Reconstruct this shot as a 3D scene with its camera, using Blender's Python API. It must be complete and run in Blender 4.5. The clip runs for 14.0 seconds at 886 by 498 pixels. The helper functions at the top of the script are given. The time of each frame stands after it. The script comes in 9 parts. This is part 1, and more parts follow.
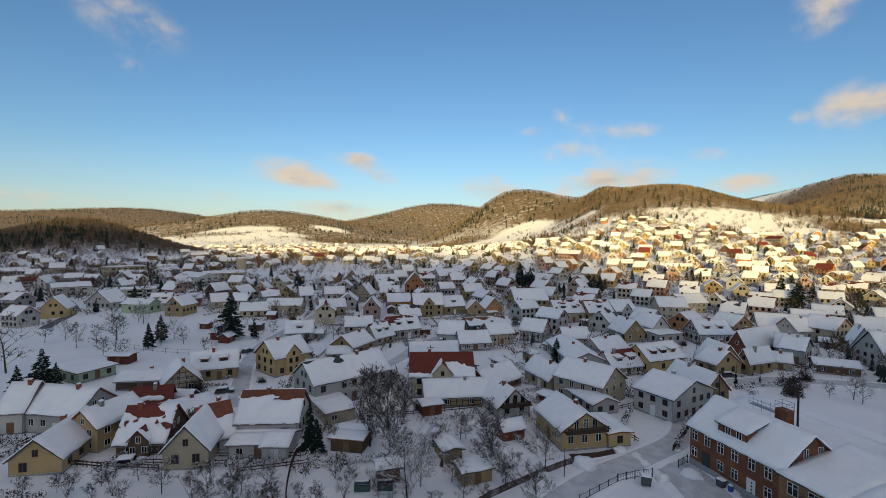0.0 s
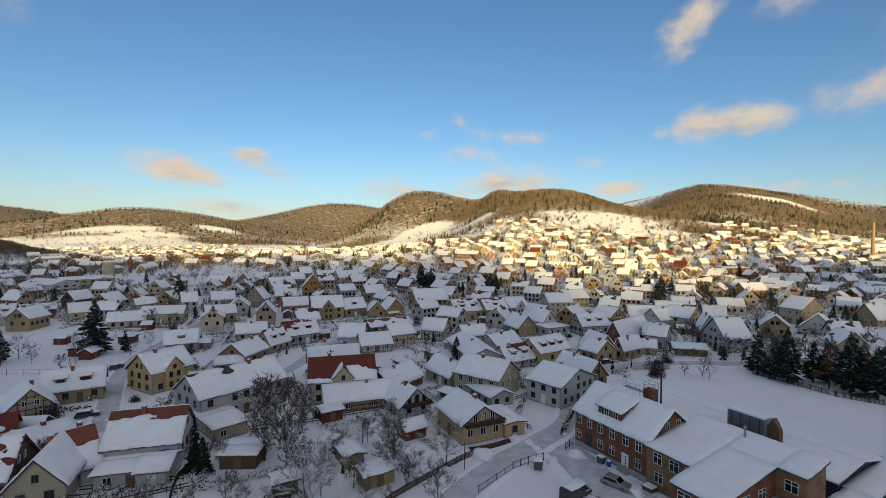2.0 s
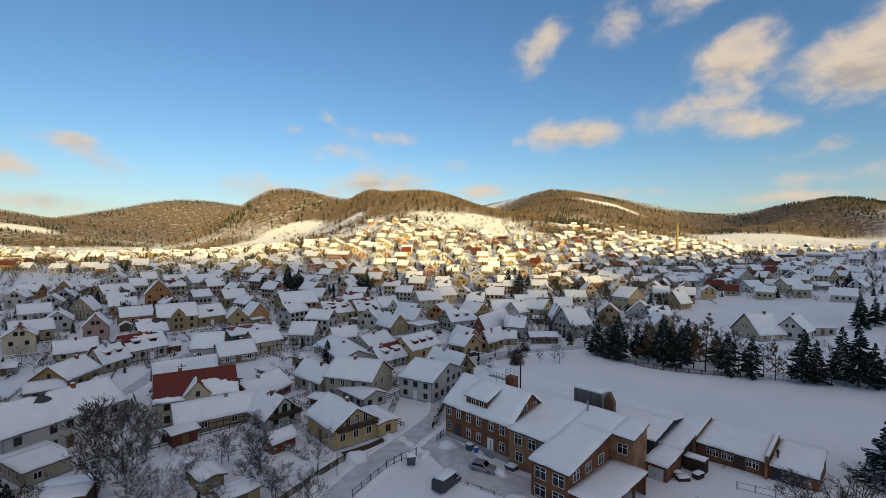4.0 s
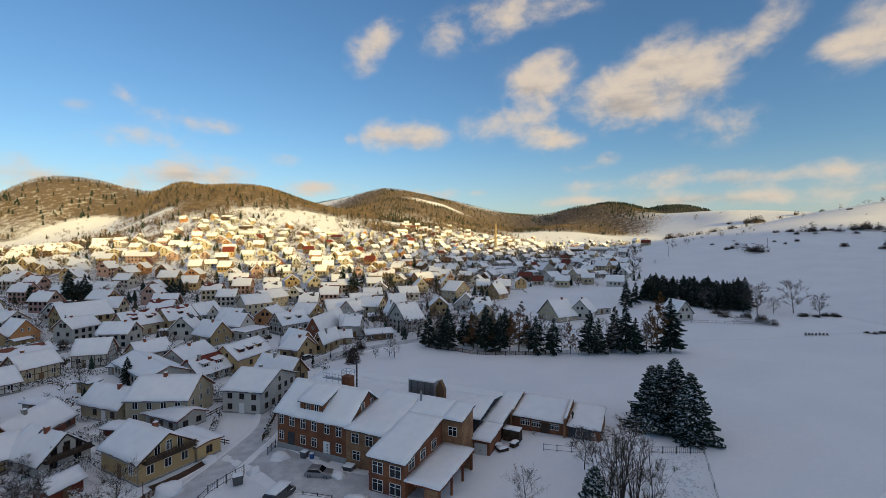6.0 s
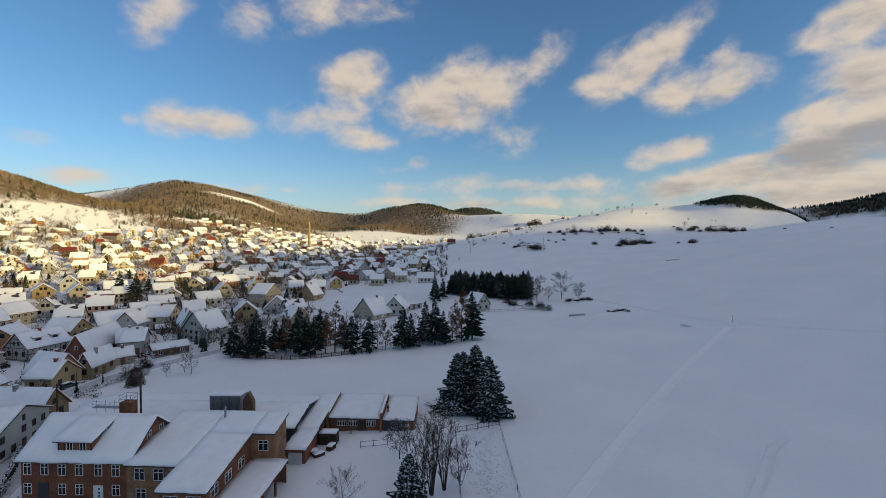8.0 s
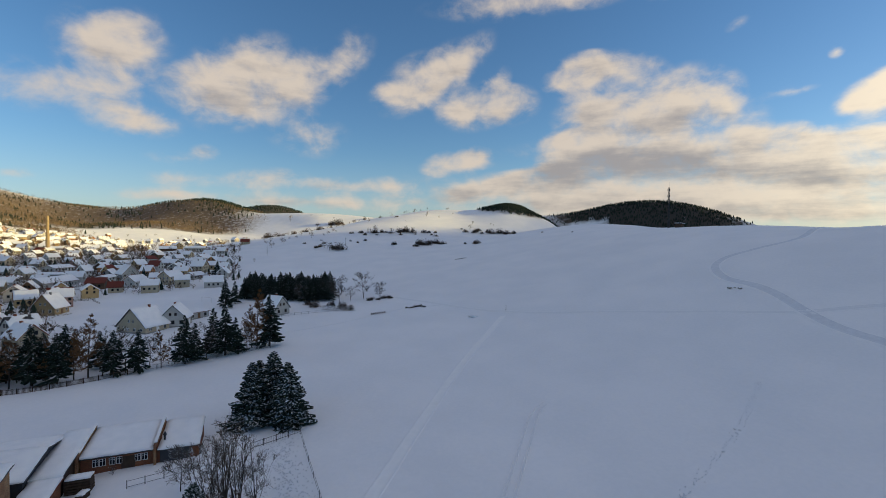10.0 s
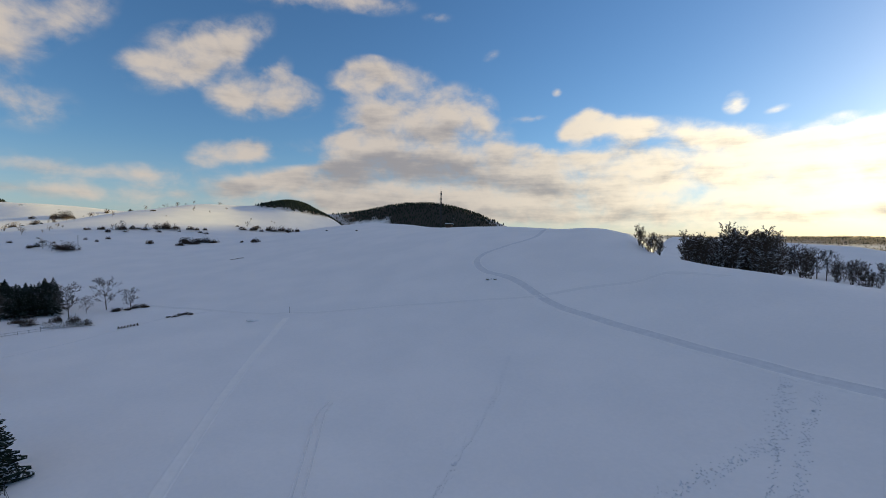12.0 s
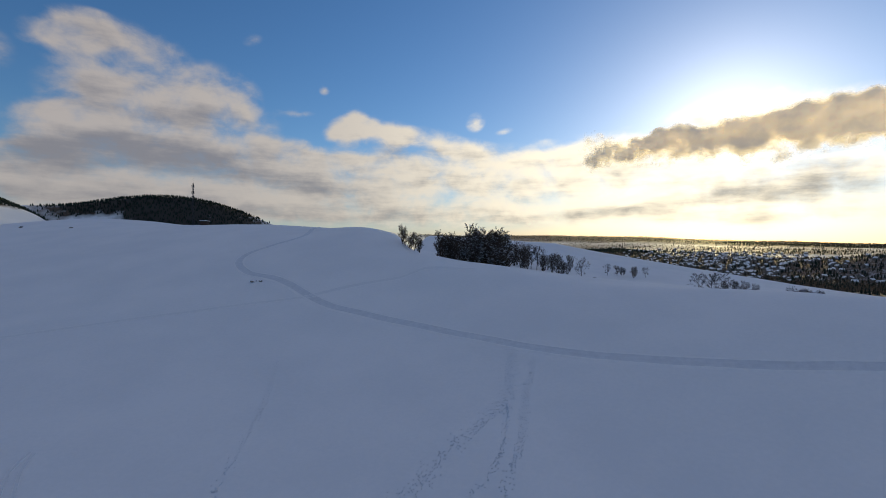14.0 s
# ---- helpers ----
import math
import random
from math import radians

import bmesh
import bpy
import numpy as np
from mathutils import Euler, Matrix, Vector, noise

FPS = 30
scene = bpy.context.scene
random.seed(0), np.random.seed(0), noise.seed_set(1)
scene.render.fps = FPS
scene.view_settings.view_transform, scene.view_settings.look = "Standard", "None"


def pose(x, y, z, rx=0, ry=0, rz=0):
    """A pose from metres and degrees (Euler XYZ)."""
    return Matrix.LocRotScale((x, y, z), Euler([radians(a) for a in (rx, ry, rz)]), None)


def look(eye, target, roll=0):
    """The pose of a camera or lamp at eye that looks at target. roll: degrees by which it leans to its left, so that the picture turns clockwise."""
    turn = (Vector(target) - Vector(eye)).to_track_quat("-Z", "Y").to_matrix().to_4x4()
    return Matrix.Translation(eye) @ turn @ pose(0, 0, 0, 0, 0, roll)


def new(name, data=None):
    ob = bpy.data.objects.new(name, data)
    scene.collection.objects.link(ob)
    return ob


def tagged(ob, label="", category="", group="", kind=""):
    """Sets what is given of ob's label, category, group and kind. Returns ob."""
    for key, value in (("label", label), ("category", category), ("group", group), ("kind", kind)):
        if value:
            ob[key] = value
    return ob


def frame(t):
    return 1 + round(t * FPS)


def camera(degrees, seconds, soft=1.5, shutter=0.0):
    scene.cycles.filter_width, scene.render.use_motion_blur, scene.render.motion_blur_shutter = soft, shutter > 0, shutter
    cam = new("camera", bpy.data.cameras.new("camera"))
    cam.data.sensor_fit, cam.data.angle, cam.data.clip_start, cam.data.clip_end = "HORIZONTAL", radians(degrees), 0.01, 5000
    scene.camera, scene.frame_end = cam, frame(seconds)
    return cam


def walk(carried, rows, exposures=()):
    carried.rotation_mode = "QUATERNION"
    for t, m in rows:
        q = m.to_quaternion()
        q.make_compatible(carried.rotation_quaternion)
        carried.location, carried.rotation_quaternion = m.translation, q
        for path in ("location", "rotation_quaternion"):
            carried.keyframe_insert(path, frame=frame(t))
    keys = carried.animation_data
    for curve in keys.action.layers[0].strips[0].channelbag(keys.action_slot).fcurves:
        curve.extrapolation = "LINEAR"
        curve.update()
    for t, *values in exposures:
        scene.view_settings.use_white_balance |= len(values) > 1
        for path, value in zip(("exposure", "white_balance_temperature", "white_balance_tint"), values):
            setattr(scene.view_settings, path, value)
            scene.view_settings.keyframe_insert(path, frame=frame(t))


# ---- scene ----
LENS = 88.84
EYE = (0.0, 0.0, 36.0)


def turn(t, yaw, pitch, roll):
    return (t, pose(*EYE, 90 + pitch, roll, yaw))


# ---- camera: a drone that hovers and turns to its right ----
cam = camera(LENS, 14.0, soft=0.5)
PATH = [
    turn(0.0, 0.00, -1.45, -0.60),
    turn(0.5, -3.23, -1.37, -0.70),
    turn(1.0, -6.23, -1.31, -0.73),
    turn(1.5, -9.23, -1.28, -0.65),
    turn(2.0, -12.48, -1.22, -0.57),
    turn(2.5, -16.02, -1.18, -0.54),
    turn(5.0, -38.59, -1.16, -0.10),
    turn(5.5, -43.90, -1.23, -0.01),
    turn(6.0, -49.42, -1.28, 0.01),
    turn(6.5, -55.47, -1.32, 0.03),
    turn(7.0, -61.45, -1.34, 0.05),
    turn(7.5, -67.24, -1.36, 0.00),
    turn(8.0, -72.52, -1.36, -0.03),
    turn(10.5, -103.78, -1.21, -0.48),
    turn(11.0, -110.26, -1.23, -0.43),
    turn(11.5, -116.91, -1.20, -0.46),
    turn(12.0, -123.99, -1.18, -0.55),
    turn(12.5, -130.59, -1.14, -0.58),
    turn(13.0, -137.42, -1.12, -0.49),
    turn(13.5, -145.01, -1.07, -0.49),
    turn(14.0, -152.59, -1.10, -0.34),
]
walk(cam, PATH, [(0.0, 0.50, 6600, 10), (5.0, 0.50, 6500, 10), (8.0, 0.46, 6280, 10), (11.0, 0.43, 6100, 10), (12.5, 0.22, 5850, 11), (14.0, -0.10, 5600, 12)])

# ---- sun and sky ----
SUN_AZ, SUN_EL = 185.0, 12.0


def toward(az, el):
    a, e = radians(az), radians(el)
    return Vector((math.sin(a) * math.cos(e), math.cos(a) * math.cos(e), math.sin(e)))


sun = new("sun", bpy.data.lights.new("sun", "SUN"))
sun.data.energy, sun.data.angle, sun.data.color = 5.0, radians(0.6), (1.0, 0.74, 0.25)
sun.matrix_world = look(toward(SUN_AZ, SUN_EL) * 100, (0, 0, 0))

world = bpy.data.worlds.new("winter_sky")
scene.world = world
world.use_nodes = True
WN, WL = world.node_tree.nodes, world.node_tree.links
WN.clear()


def wmath(op, a, b=None, c=None, clamp=False):
    n = WN.new("ShaderNodeMath")
    n.operation, n.use_clamp = op, clamp
    for i, v in enumerate((a, b, c)):
        if v is None:
            continue
        if isinstance(v, (int, float)):
            n.inputs[i].default_value = v
        else:
            WL.new(v, n.inputs[i])
    return n.outputs[0]


def wmix(fac, a, b):
    n = WN.new("ShaderNodeMix")
    n.data_type = "RGBA"
    for sock, v in ((n.inputs[0], fac), (n.inputs[6], a), (n.inputs[7], b)):
        if isinstance(v, (int, float)):
            sock.default_value = v
        elif isinstance(v, tuple):
            sock.default_value = (*v, 1)
        else:
            WL.new(v, sock)
    return n.outputs[2]


def wramp(v, lo, hi, smooth=True):
    n = WN.new("ShaderNodeMapRange")
    n.interpolation_type = "SMOOTHSTEP" if smooth else "LINEAR"
    n.inputs[1].default_value, n.inputs[2].default_value = lo, hi
    WL.new(v, n.inputs[0])
    return n.outputs[0]


SKY_STRENGTH = 0.105
sky = WN.new("ShaderNodeTexSky")
sky.sky_type, sky.sun_disc = "NISHITA", False
sky.sun_elevation, sky.sun_rotation = radians(SUN_EL), radians(SUN_AZ)
sky.air_density, sky.dust_density, sky.ozone_density = 1.0, 0.4, 3.2

coords = WN.new("ShaderNodeTexCoord")
spin = WN.new("ShaderNodeMapping")
spin.vector_type = "POINT"
spin.inputs["Rotation"].default_value = (0, 0, radians(76))
WL.new(coords.outputs["Generated"], spin.inputs[0])
split = WN.new("ShaderNodeSeparateXYZ")
WL.new(spin.outputs[0], split.inputs[0])
deg = 180 / math.pi
sky_az = wmath("MULTIPLY", wmath("ARCTAN2", split.outputs[0], split.outputs[1]), deg)
sky_el = wmath("MULTIPLY", wmath("ARCSINE", split.outputs[2]), deg)
flat = WN.new("ShaderNodeCombineXYZ")
WL.new(sky_az, flat.inputs[0])
WL.new(sky_el, flat.inputs[1])

# soft-edged cloud field: one spot for each cloud bank, torn by noise
cloud_sum = grey_sum = 0.0


def spot(total, az, el, wide, high, tilt, weight):
    m = WN.new("ShaderNodeMapping")
    m.vector_type = "TEXTURE"
    m.inputs["Location"].default_value = (az - 76, el, 0)
    m.inputs["Rotation"].default_value = (0, 0, radians(tilt))
    m.inputs["Scale"].default_value = (wide, high, 1)
    WL.new(flat.outputs[0], m.inputs[0])
    g = WN.new("ShaderNodeTexGradient")
    g.gradient_type = "SPHERICAL"
    WL.new(m.outputs[0], g.inputs[0])
    return wmath("MULTIPLY_ADD", g.outputs["Fac"], weight, total)


def cloud(az, el, wide, high, tilt=0.0, weight=1.0):
    """A cloud centred at a compass angle and height in degrees, with its half width and height."""
    global cloud_sum
    cloud_sum = spot(cloud_sum, az, el, wide, high, tilt, weight)


def grey(az, el, wide, high, tilt=0.0, weight=1.0):
    """A thick, grey part or underside of the clouds."""
    global grey_sum
    grey_sum = spot(grey_sum, az, el, wide, high, tilt, weight)


cloud(-34.6, 21.1, 6.7, 3.5, -10, 0.42)
cloud(-34.5, 17.0, 1.8, 1.1, -20, 0.4)
cloud(-19.2, 7.7, 6.1, 2.2, -6, 0.85)
cloud(-16.0, 6.8, 5.1, 1.9, 0, 0.7)
cloud(-10.6, 8.8, 5.1, 1.6, -12, 0.75)
cloud(-6.8, 7.2, 3.7, 1.2, -5, 0.65)
cloud(-10.3, 9.7, 2.4, 0.9, 0, 0.5)
cloud(-13.6, 3.4, 7.1, 1.3, -4, 0.7)
cloud(-42.5, 3.4, 4.8, 1.3, 0, 0.55)
cloud(-37.2, 3.4, 2.2, 0.9, 0, 0.5)
cloud(-26.5, 4.4, 2.8, 1.0, 0, 0.5)
cloud(14.5, 14.7, 1.7, 1.6, 30, 0.6)
cloud(11.0, 12.9, 2.1, 0.9, 0, 0.4)
cloud(20.1, 12.7, 6.6, 1.4, -4, 0.62)
cloud(15.9, 10.4, 6.9, 1.8, 0, 0.5)
cloud(7.1, 6.0, 7.0, 2.4, 0, 0.65)
cloud(20.2, 6.9, 9.7, 2.9, 4, 0.85)
cloud(29.7, 9.2, 3.2, 1.1, 0, 0.42)
cloud(33.2, 6.3, 4.3, 1.3, 0, 0.5)
cloud(39.9, 22.1, 3.9, 2.9, 45, 0.8)
grey(40.2, 21.0, 3.2, 1.7, 45, 0.45)
cloud(42.2, 24.1, 3.2, 2.0, 30, 0.7)
cloud(43.3, 12.7, 5.4, 2.8, 5, 0.95)
grey(43.6, 11.7, 4.5, 1.6, 5, 0.45)
cloud(47.1, 12.7, 4.1, 2.2, 0, 0.85)
cloud(37.7, 12.0, 1.2, 1.2, 0, 0.6)
cloud(34.0, 6.2, 5.8, 1.4, 0, 0.6)
cloud(48.7, 5.7, 4.9, 1.1, 0, 0.6)
cloud(53.7, 5.9, 2.2, 0.7, 0, 0.45)
cloud(55.9, 25.6, 10.4, 3.2, 20, 0.62)
cloud(62.2, 26.6, 9.7, 2.8, 0, 0.5)
cloud(48.9, 24.6, 4.3, 2.7, 30, 0.35)
cloud(60.5, 18.0, 4.6, 5.1, 55, 0.85)
grey(60.8, 16.1, 3.8, 3.0, 55, 0.45)
cloud(62.3, 20.1, 4.3, 2.7, 20, 0.6)
cloud(54.8, 13.8, 4.6, 2.7, 0, 0.72)
grey(55.1, 12.8, 3.9, 1.6, 0, 0.45)
cloud(59.8, 14.4, 4.9, 2.6, 0, 0.6)
cloud(62.6, 12.0, 5.4, 2.1, -5, 0.85)
cloud(73.1, 17.8, 8.5, 4.7, 25, 1)
grey(73.6, 16.2, 7.1, 2.7, 25, 0.45)
cloud(69.5, 16.6, 6.2, 3.1, 20, 0.8)
grey(69.9, 15.5, 5.2, 1.8, 20, 0.45)
cloud(76.9, 16.9, 6.7, 4.7, 10, 0.9)
grey(77.3, 15.2, 5.6, 2.7, 10, 0.45)
cloud(72.5, 13.8, 6.0, 2.2, 10, 0.55)
cloud(81.6, 19.1, 4.9, 3.3, 35, 0.75)
grey(81.9, 18.0, 4.1, 1.9, 35, 0.45)
cloud(85.2, 21.3, 4.6, 2.8, 40, 0.6)
cloud(80.8, 12.1, 5.6, 3.0, 0, 0.52)
cloud(69.5, 9.4, 1.9, 1.1, 0, 0.5)
cloud(66.5, 8.5, 3.4, 1.0, 0, 0.4)
cloud(76.0, 6.7, 6.0, 1.8, 4, 0.85)
cloud(67.5, 6.3, 4.4, 1.2, 0, 0.7)
cloud(91.1, 6.6, 5.8, 1.6, 2, 0.85)
cloud(84.0, 6.5, 5.1, 1.3, 0, 0.75)
cloud(80.0, 4.4, 21.8, 1.3, 1, 0.85)
grey(80.0, 4.2, 23.6, 0.9, 1, 0.5)
cloud(65.8, 4.7, 6.4, 0.9, 0, 0.5)
cloud(93.3, 18.7, 6.2, 3.5, 30, 0.95)
grey(93.7, 17.5, 5.2, 2.0, 30, 0.45)
cloud(97.5, 20.4, 5.4, 3.1, 35, 0.9)
grey(97.8, 19.3, 4.5, 1.8, 35, 0.45)
cloud(100.6, 22.1, 4.3, 2.1, 35, 0.55)
cloud(90.1, 17.5, 3.0, 1.7, 10, 0.5)
cloud(101.5, 16.2, 6.3, 3.2, 10, 0.95)
grey(101.9, 15.0, 5.3, 1.8, 10, 0.45)
cloud(105.6, 16.3, 4.2, 2.7, 5, 0.85)
grey(105.9, 15.4, 3.6, 1.6, 5, 0.45)
cloud(98.7, 15.4, 3.1, 1.6, 0, 0.5)
cloud(103.8, 19.1, 2.4, 1.7, 40, 0.5)
cloud(113.6, 19.1, 4.7, 2.8, 14, 0.95)
grey(113.9, 18.1, 3.9, 1.6, 14, 0.45)
cloud(111.1, 18.6, 2.3, 1.5, 0, 0.6)
cloud(98.7, 9.5, 5.2, 2.1, 12, 0.95)
cloud(101.3, 10.2, 3.4, 1.7, 0, 0.6)
cloud(113.3, 11.8, 5.1, 1.8, 6, 0.9)
cloud(114.5, 15.1, 4.9, 3.3, 20, 0.75)
grey(114.8, 13.9, 4.1, 1.9, 20, 0.45)
grey(114.1, 14.2, 6.8, 2.3, 10, 0.35)
cloud(113.0, 8.5, 8.3, 2.8, 8, 0.85)
grey(113.5, 7.5, 7.0, 1.6, 8, 0.45)
grey(113.0, 8.5, 9.0, 2.5, 8, 0.55)
cloud(106.7, 7.8, 5.3, 1.4, 12, 0.7)
cloud(104.7, 6.0, 8.7, 1.8, 3, 0.95)
cloud(98.8, 5.8, 4.9, 1.4, 0, 0.8)
grey(98.8, 5.4, 6.2, 1.2, 0, 0.6)
cloud(112.2, 5.1, 9.2, 2.4, 0, 0.95)
grey(110.0, 4.4, 14.0, 1.7, 0, 0.4)
cloud(62.2, 18.6, 5.2, 3.7, 10, 0.5)
cloud(62.9, 12.1, 4.7, 1.6, -6, 0.6)
cloud(94.9, 18.2, 6.4, 3.3, 20, 0.35)
cloud(116.6, 19.5, 6.5, 2.4, -4, 1)
cloud(113.2, 19.2, 3.0, 2.1, 0, 0.6)
cloud(121.2, 19.6, 3.0, 1.3, -15, 0.5)
cloud(99.1, 9.6, 5.7, 1.9, 8, 0.4)
cloud(106.1, 27.0, 13.1, 1.9, 2, 0.7)
cloud(115.1, 27.0, 6.3, 1.5, 0, 0.6)
cloud(123.0, 25.9, 2.4, 0.7, 0, 0.4)
cloud(118.7, 14.2, 8.7, 4.5, 15, 0.95)
grey(119.3, 12.6, 7.3, 2.6, 15, 0.45)
cloud(124.5, 14.8, 6.8, 4.6, 10, 0.95)
grey(124.9, 13.1, 5.7, 2.7, 10, 0.45)
cloud(128.1, 15.6, 3.3, 3.0, 0, 0.7)
cloud(129.9, 12.7, 3.6, 2.8, 0, 0.7)
cloud(114.7, 12.1, 6.9, 1.4, 0, 0.7)
cloud(133.2, 14.8, 2.1, 0.6, 12, 0.4)
cloud(121.4, 10.5, 18.9, 2.6, 0, 0.8)
grey(122.6, 9.6, 15.8, 1.5, 0, 0.45)
grey(121.4, 9.5, 16.9, 2.5, 0, 0.6)
cloud(133.8, 10.7, 4.6, 1.6, -6, 0.8)
cloud(139.8, 9.5, 5.1, 1.4, 4, 0.85)
cloud(107.0, 7.3, 12.1, 1.7, 4, 0.8)
grey(104.9, 6.8, 13.2, 1.5, 4, 0.55)
cloud(118.8, 6.6, 15.4, 3.2, 0, 0.85)
cloud(131.1, 6.2, 19.1, 4.8, 0, 0.9)
grey(128.2, 7.6, 13.7, 1.5, -3, 0.35)
cloud(141.1, 13.6, 3.8, 1.8, 10, 0.85)
cloud(141.7, 14.8, 1.8, 1.3, 0, 0.7)
cloud(144.5, 13.7, 2.8, 1.3, -4, 0.7)
cloud(147.1, 12.8, 2.5, 1.5, 0, 0.8)
cloud(138.8, 12.7, 1.8, 1.0, 20, 0.5)
cloud(145.8, 10.0, 4.3, 2.1, 4, 0.85)
grey(145.0, 8.9, 5.0, 1.0, 2, 0.5)
cloud(142.1, 6.7, 12.3, 3.8, 0, 0.9)
grey(142.2, 4.7, 10.9, 1.2, -4, 0.35)
cloud(137.9, 17.6, 0.8, 0.7, 25, 0.75)
cloud(129.8, 21.9, 1.4, 0.7, 20, 0.35)
cloud(125.3, 3.4, 45.3, 2.5, 0, 0.9)
grey(118.9, 8.1, 16.9, 2.9, 0, 0.6)
cloud(130.0, 8.1, 15.9, 4.0, 0, 0.8)
grey(131.0, 6.7, 13.4, 2.3, 0, 0.45)
grey(128.1, 3.5, 11.0, 1.6, 0, 0.4)
cloud(141.3, 13.5, 3.6, 2.4, 25, 0.9)
cloud(145.8, 12.9, 5.2, 2.1, -6, 0.85)
cloud(151.5, 12.2, 5.5, 1.9, -10, 0.8)
cloud(156.2, 11.0, 5.0, 1.9, -8, 0.8)
grey(148.0, 10.6, 8.8, 1.1, 6, 0.45)
cloud(156.6, 14.5, 1.5, 1.3, 35, 0.8)
cloud(160.2, 13.4, 1.4, 0.5, 10, 0.45)
cloud(165.2, 12.1, 2.1, 0.8, 10, 0.6)
cloud(134.7, 14.7, 2.4, 0.5, 6, 0.4)
cloud(167.6, 9.7, 9.8, 3.1, 8, 0.95)
cloud(175.2, 10.3, 10.3, 3.3, 8, 0.9)
cloud(184.2, 12.2, 10.4, 3.8, 12, 1)
cloud(192.2, 12.1, 8.6, 2.6, 8, 1)
cloud(153.7, 8.2, 23.8, 4.3, 0, 0.9)
cloud(170.9, 6.6, 25.5, 5.2, 0, 0.9)
cloud(190.1, 6.2, 18.3, 6.1, 0, 0.9)
cloud(164.3, 3.1, 41.7, 2.4, 0, 0.9)
grey(176.0, 10.1, 3.2, 1.0, 0, 0.5)
grey(184.7, 10.4, 7.5, 0.8, 12, 0.8)
grey(191.4, 9.2, 5.0, 2.2, 10, 1)
grey(190.1, 6.4, 9.1, 2.9, 12, 1)
grey(183.8, 5.1, 9.7, 1.5, 8, 0.9)
grey(194.3, 4.8, 6.8, 2.0, 0, 0.9)
grey(172.8, 3.7, 11.7, 1.3, 5, 0.7)
grey(188.3, 2.6, 9.5, 0.8, 3, 0.7)
grey(162.2, 7.3, 7.5, 1.1, 0, 0.45)
grey(145.2, 3.2, 16.2, 1.3, 3, 0.4)

wisp = WN.new("ShaderNodeMapping")
wisp.inputs["Scale"].default_value = (0.24, 0.34, 1)
WL.new(flat.outputs[0], wisp.inputs[0])
puff = WN.new("ShaderNodeTexNoise")
puff.inputs["Scale"].default_value, puff.inputs["Detail"].default_value, puff.inputs["Roughness"].default_value = 1.0, 8.0, 0.57
puff.inputs["Distortion"].default_value = 0.2
WL.new(wisp.outputs[0], puff.inputs[0])
# unseen cloud cover high up, added as fill light for the shaded snow
overhead_fill = wmath("MULTIPLY", wramp(sky_el, 30.0, 45.0), 0.50)
bulk = wmath("ADD", cloud_sum, overhead_fill)
torn = wmath("MULTIPLY", wmath("MINIMUM", wmath("MULTIPLY", bulk, 4.0), 1.0), 2.0)
body = wmath("ADD", wmath("MINIMUM", bulk, 1.0), wmath("MULTIPLY", wmath("SUBTRACT", puff.outputs["Fac"], 0.5), torn))
cover = wramp(body, 0.0, 1.12)
thick = wramp(body, 0.75, 1.55)
# nearness to the sun: clouds round it are lit through, those opposite are lit on their faces
dot = WN.new("ShaderNodeVectorMath")
dot.operation = "DOT_PRODUCT"
WL.new(coords.outputs["Generated"], dot.inputs[0])
dot.inputs[1].default_value = toward(SUN_AZ, SUN_EL)
near_sun = wmath("POWER", wmath("MAXIMUM", dot.outputs["Value"], 0.0), 5.0)
halo = wmath("ADD", wmath("POWER", wmath("MAXIMUM", dot.outputs["Value"], 0.0), 170.0), wmath("MULTIPLY", wmath("POWER", wmath("MAXIMUM", dot.outputs["Value"], 0.0), 30.0), 0.06))
lit = wmix(near_sun, (5.0, 4.15, 3.25), (16.0, 13.0, 8.0))
core = wmix(near_sun, (2.6, 2.3, 2.1), (3.2, 2.7, 2.0))
band = WN.new("ShaderNodeMapping")
band.inputs["Scale"].default_value = (0.085, 0.46, 1)
band.inputs["Location"].default_value = (3.1, 0.4, 0)
WL.new(flat.outputs[0], band.inputs[0])
fold = WN.new("ShaderNodeTexNoise")
fold.inputs["Scale"].default_value, fold.inputs["Detail"].default_value, fold.inputs["Roughness"].default_value = 1.0, 6.0, 0.6
WL.new(band.outputs[0], fold.inputs[0])
# folds: grey undersides, deeper where the bank is thick and nearer the horizon
low = wmath("SUBTRACT", 1.0, wramp(sky_el, 3.0, 22.0, False))
above = WN.new("ShaderNodeMapping")
above.inputs["Scale"].default_value, above.inputs["Location"].default_value = (0.24, 0.34, 1), (0.0, 0.32, 0)
WL.new(flat.outputs[0], above.inputs[0])
puff_above = WN.new("ShaderNodeTexNoise")
puff_above.inputs["Scale"].default_value, puff_above.inputs["Detail"].default_value, puff_above.inputs["Roughness"].default_value = 1.0, 5.0, 0.55
puff_above.inputs["Distortion"].default_value = 0.2
WL.new(above.outputs[0], puff_above.inputs[0])
relief = wmath("SUBTRACT", puff_above.outputs["Fac"], puff.outputs["Fac"])
depth = wmath("ADD", wmath("MULTIPLY", thick, 0.22), wmath("MULTIPLY", low, 0.18))
depth = wmath("ADD", depth, wmath("MULTIPLY", wmath("MINIMUM", grey_sum, 1.1), 0.75))
depth = wmath("MULTIPLY", depth, wmath("SUBTRACT", 1.0, wmath("MULTIPLY", near_sun, 0.15)))
shade = wramp(wmath("ADD", wmath("ADD", depth, wmath("MULTIPLY", relief, 1.3)), wmath("MULTIPLY", wmath("SUBTRACT", fold.outputs["Fac"], 0.5), 1.9)), 0.0, 1.15)
cloud_colour = wmix(shade, lit, core)
glow = WN.new("ShaderNodeVectorMath")
glow.operation = "SCALE"
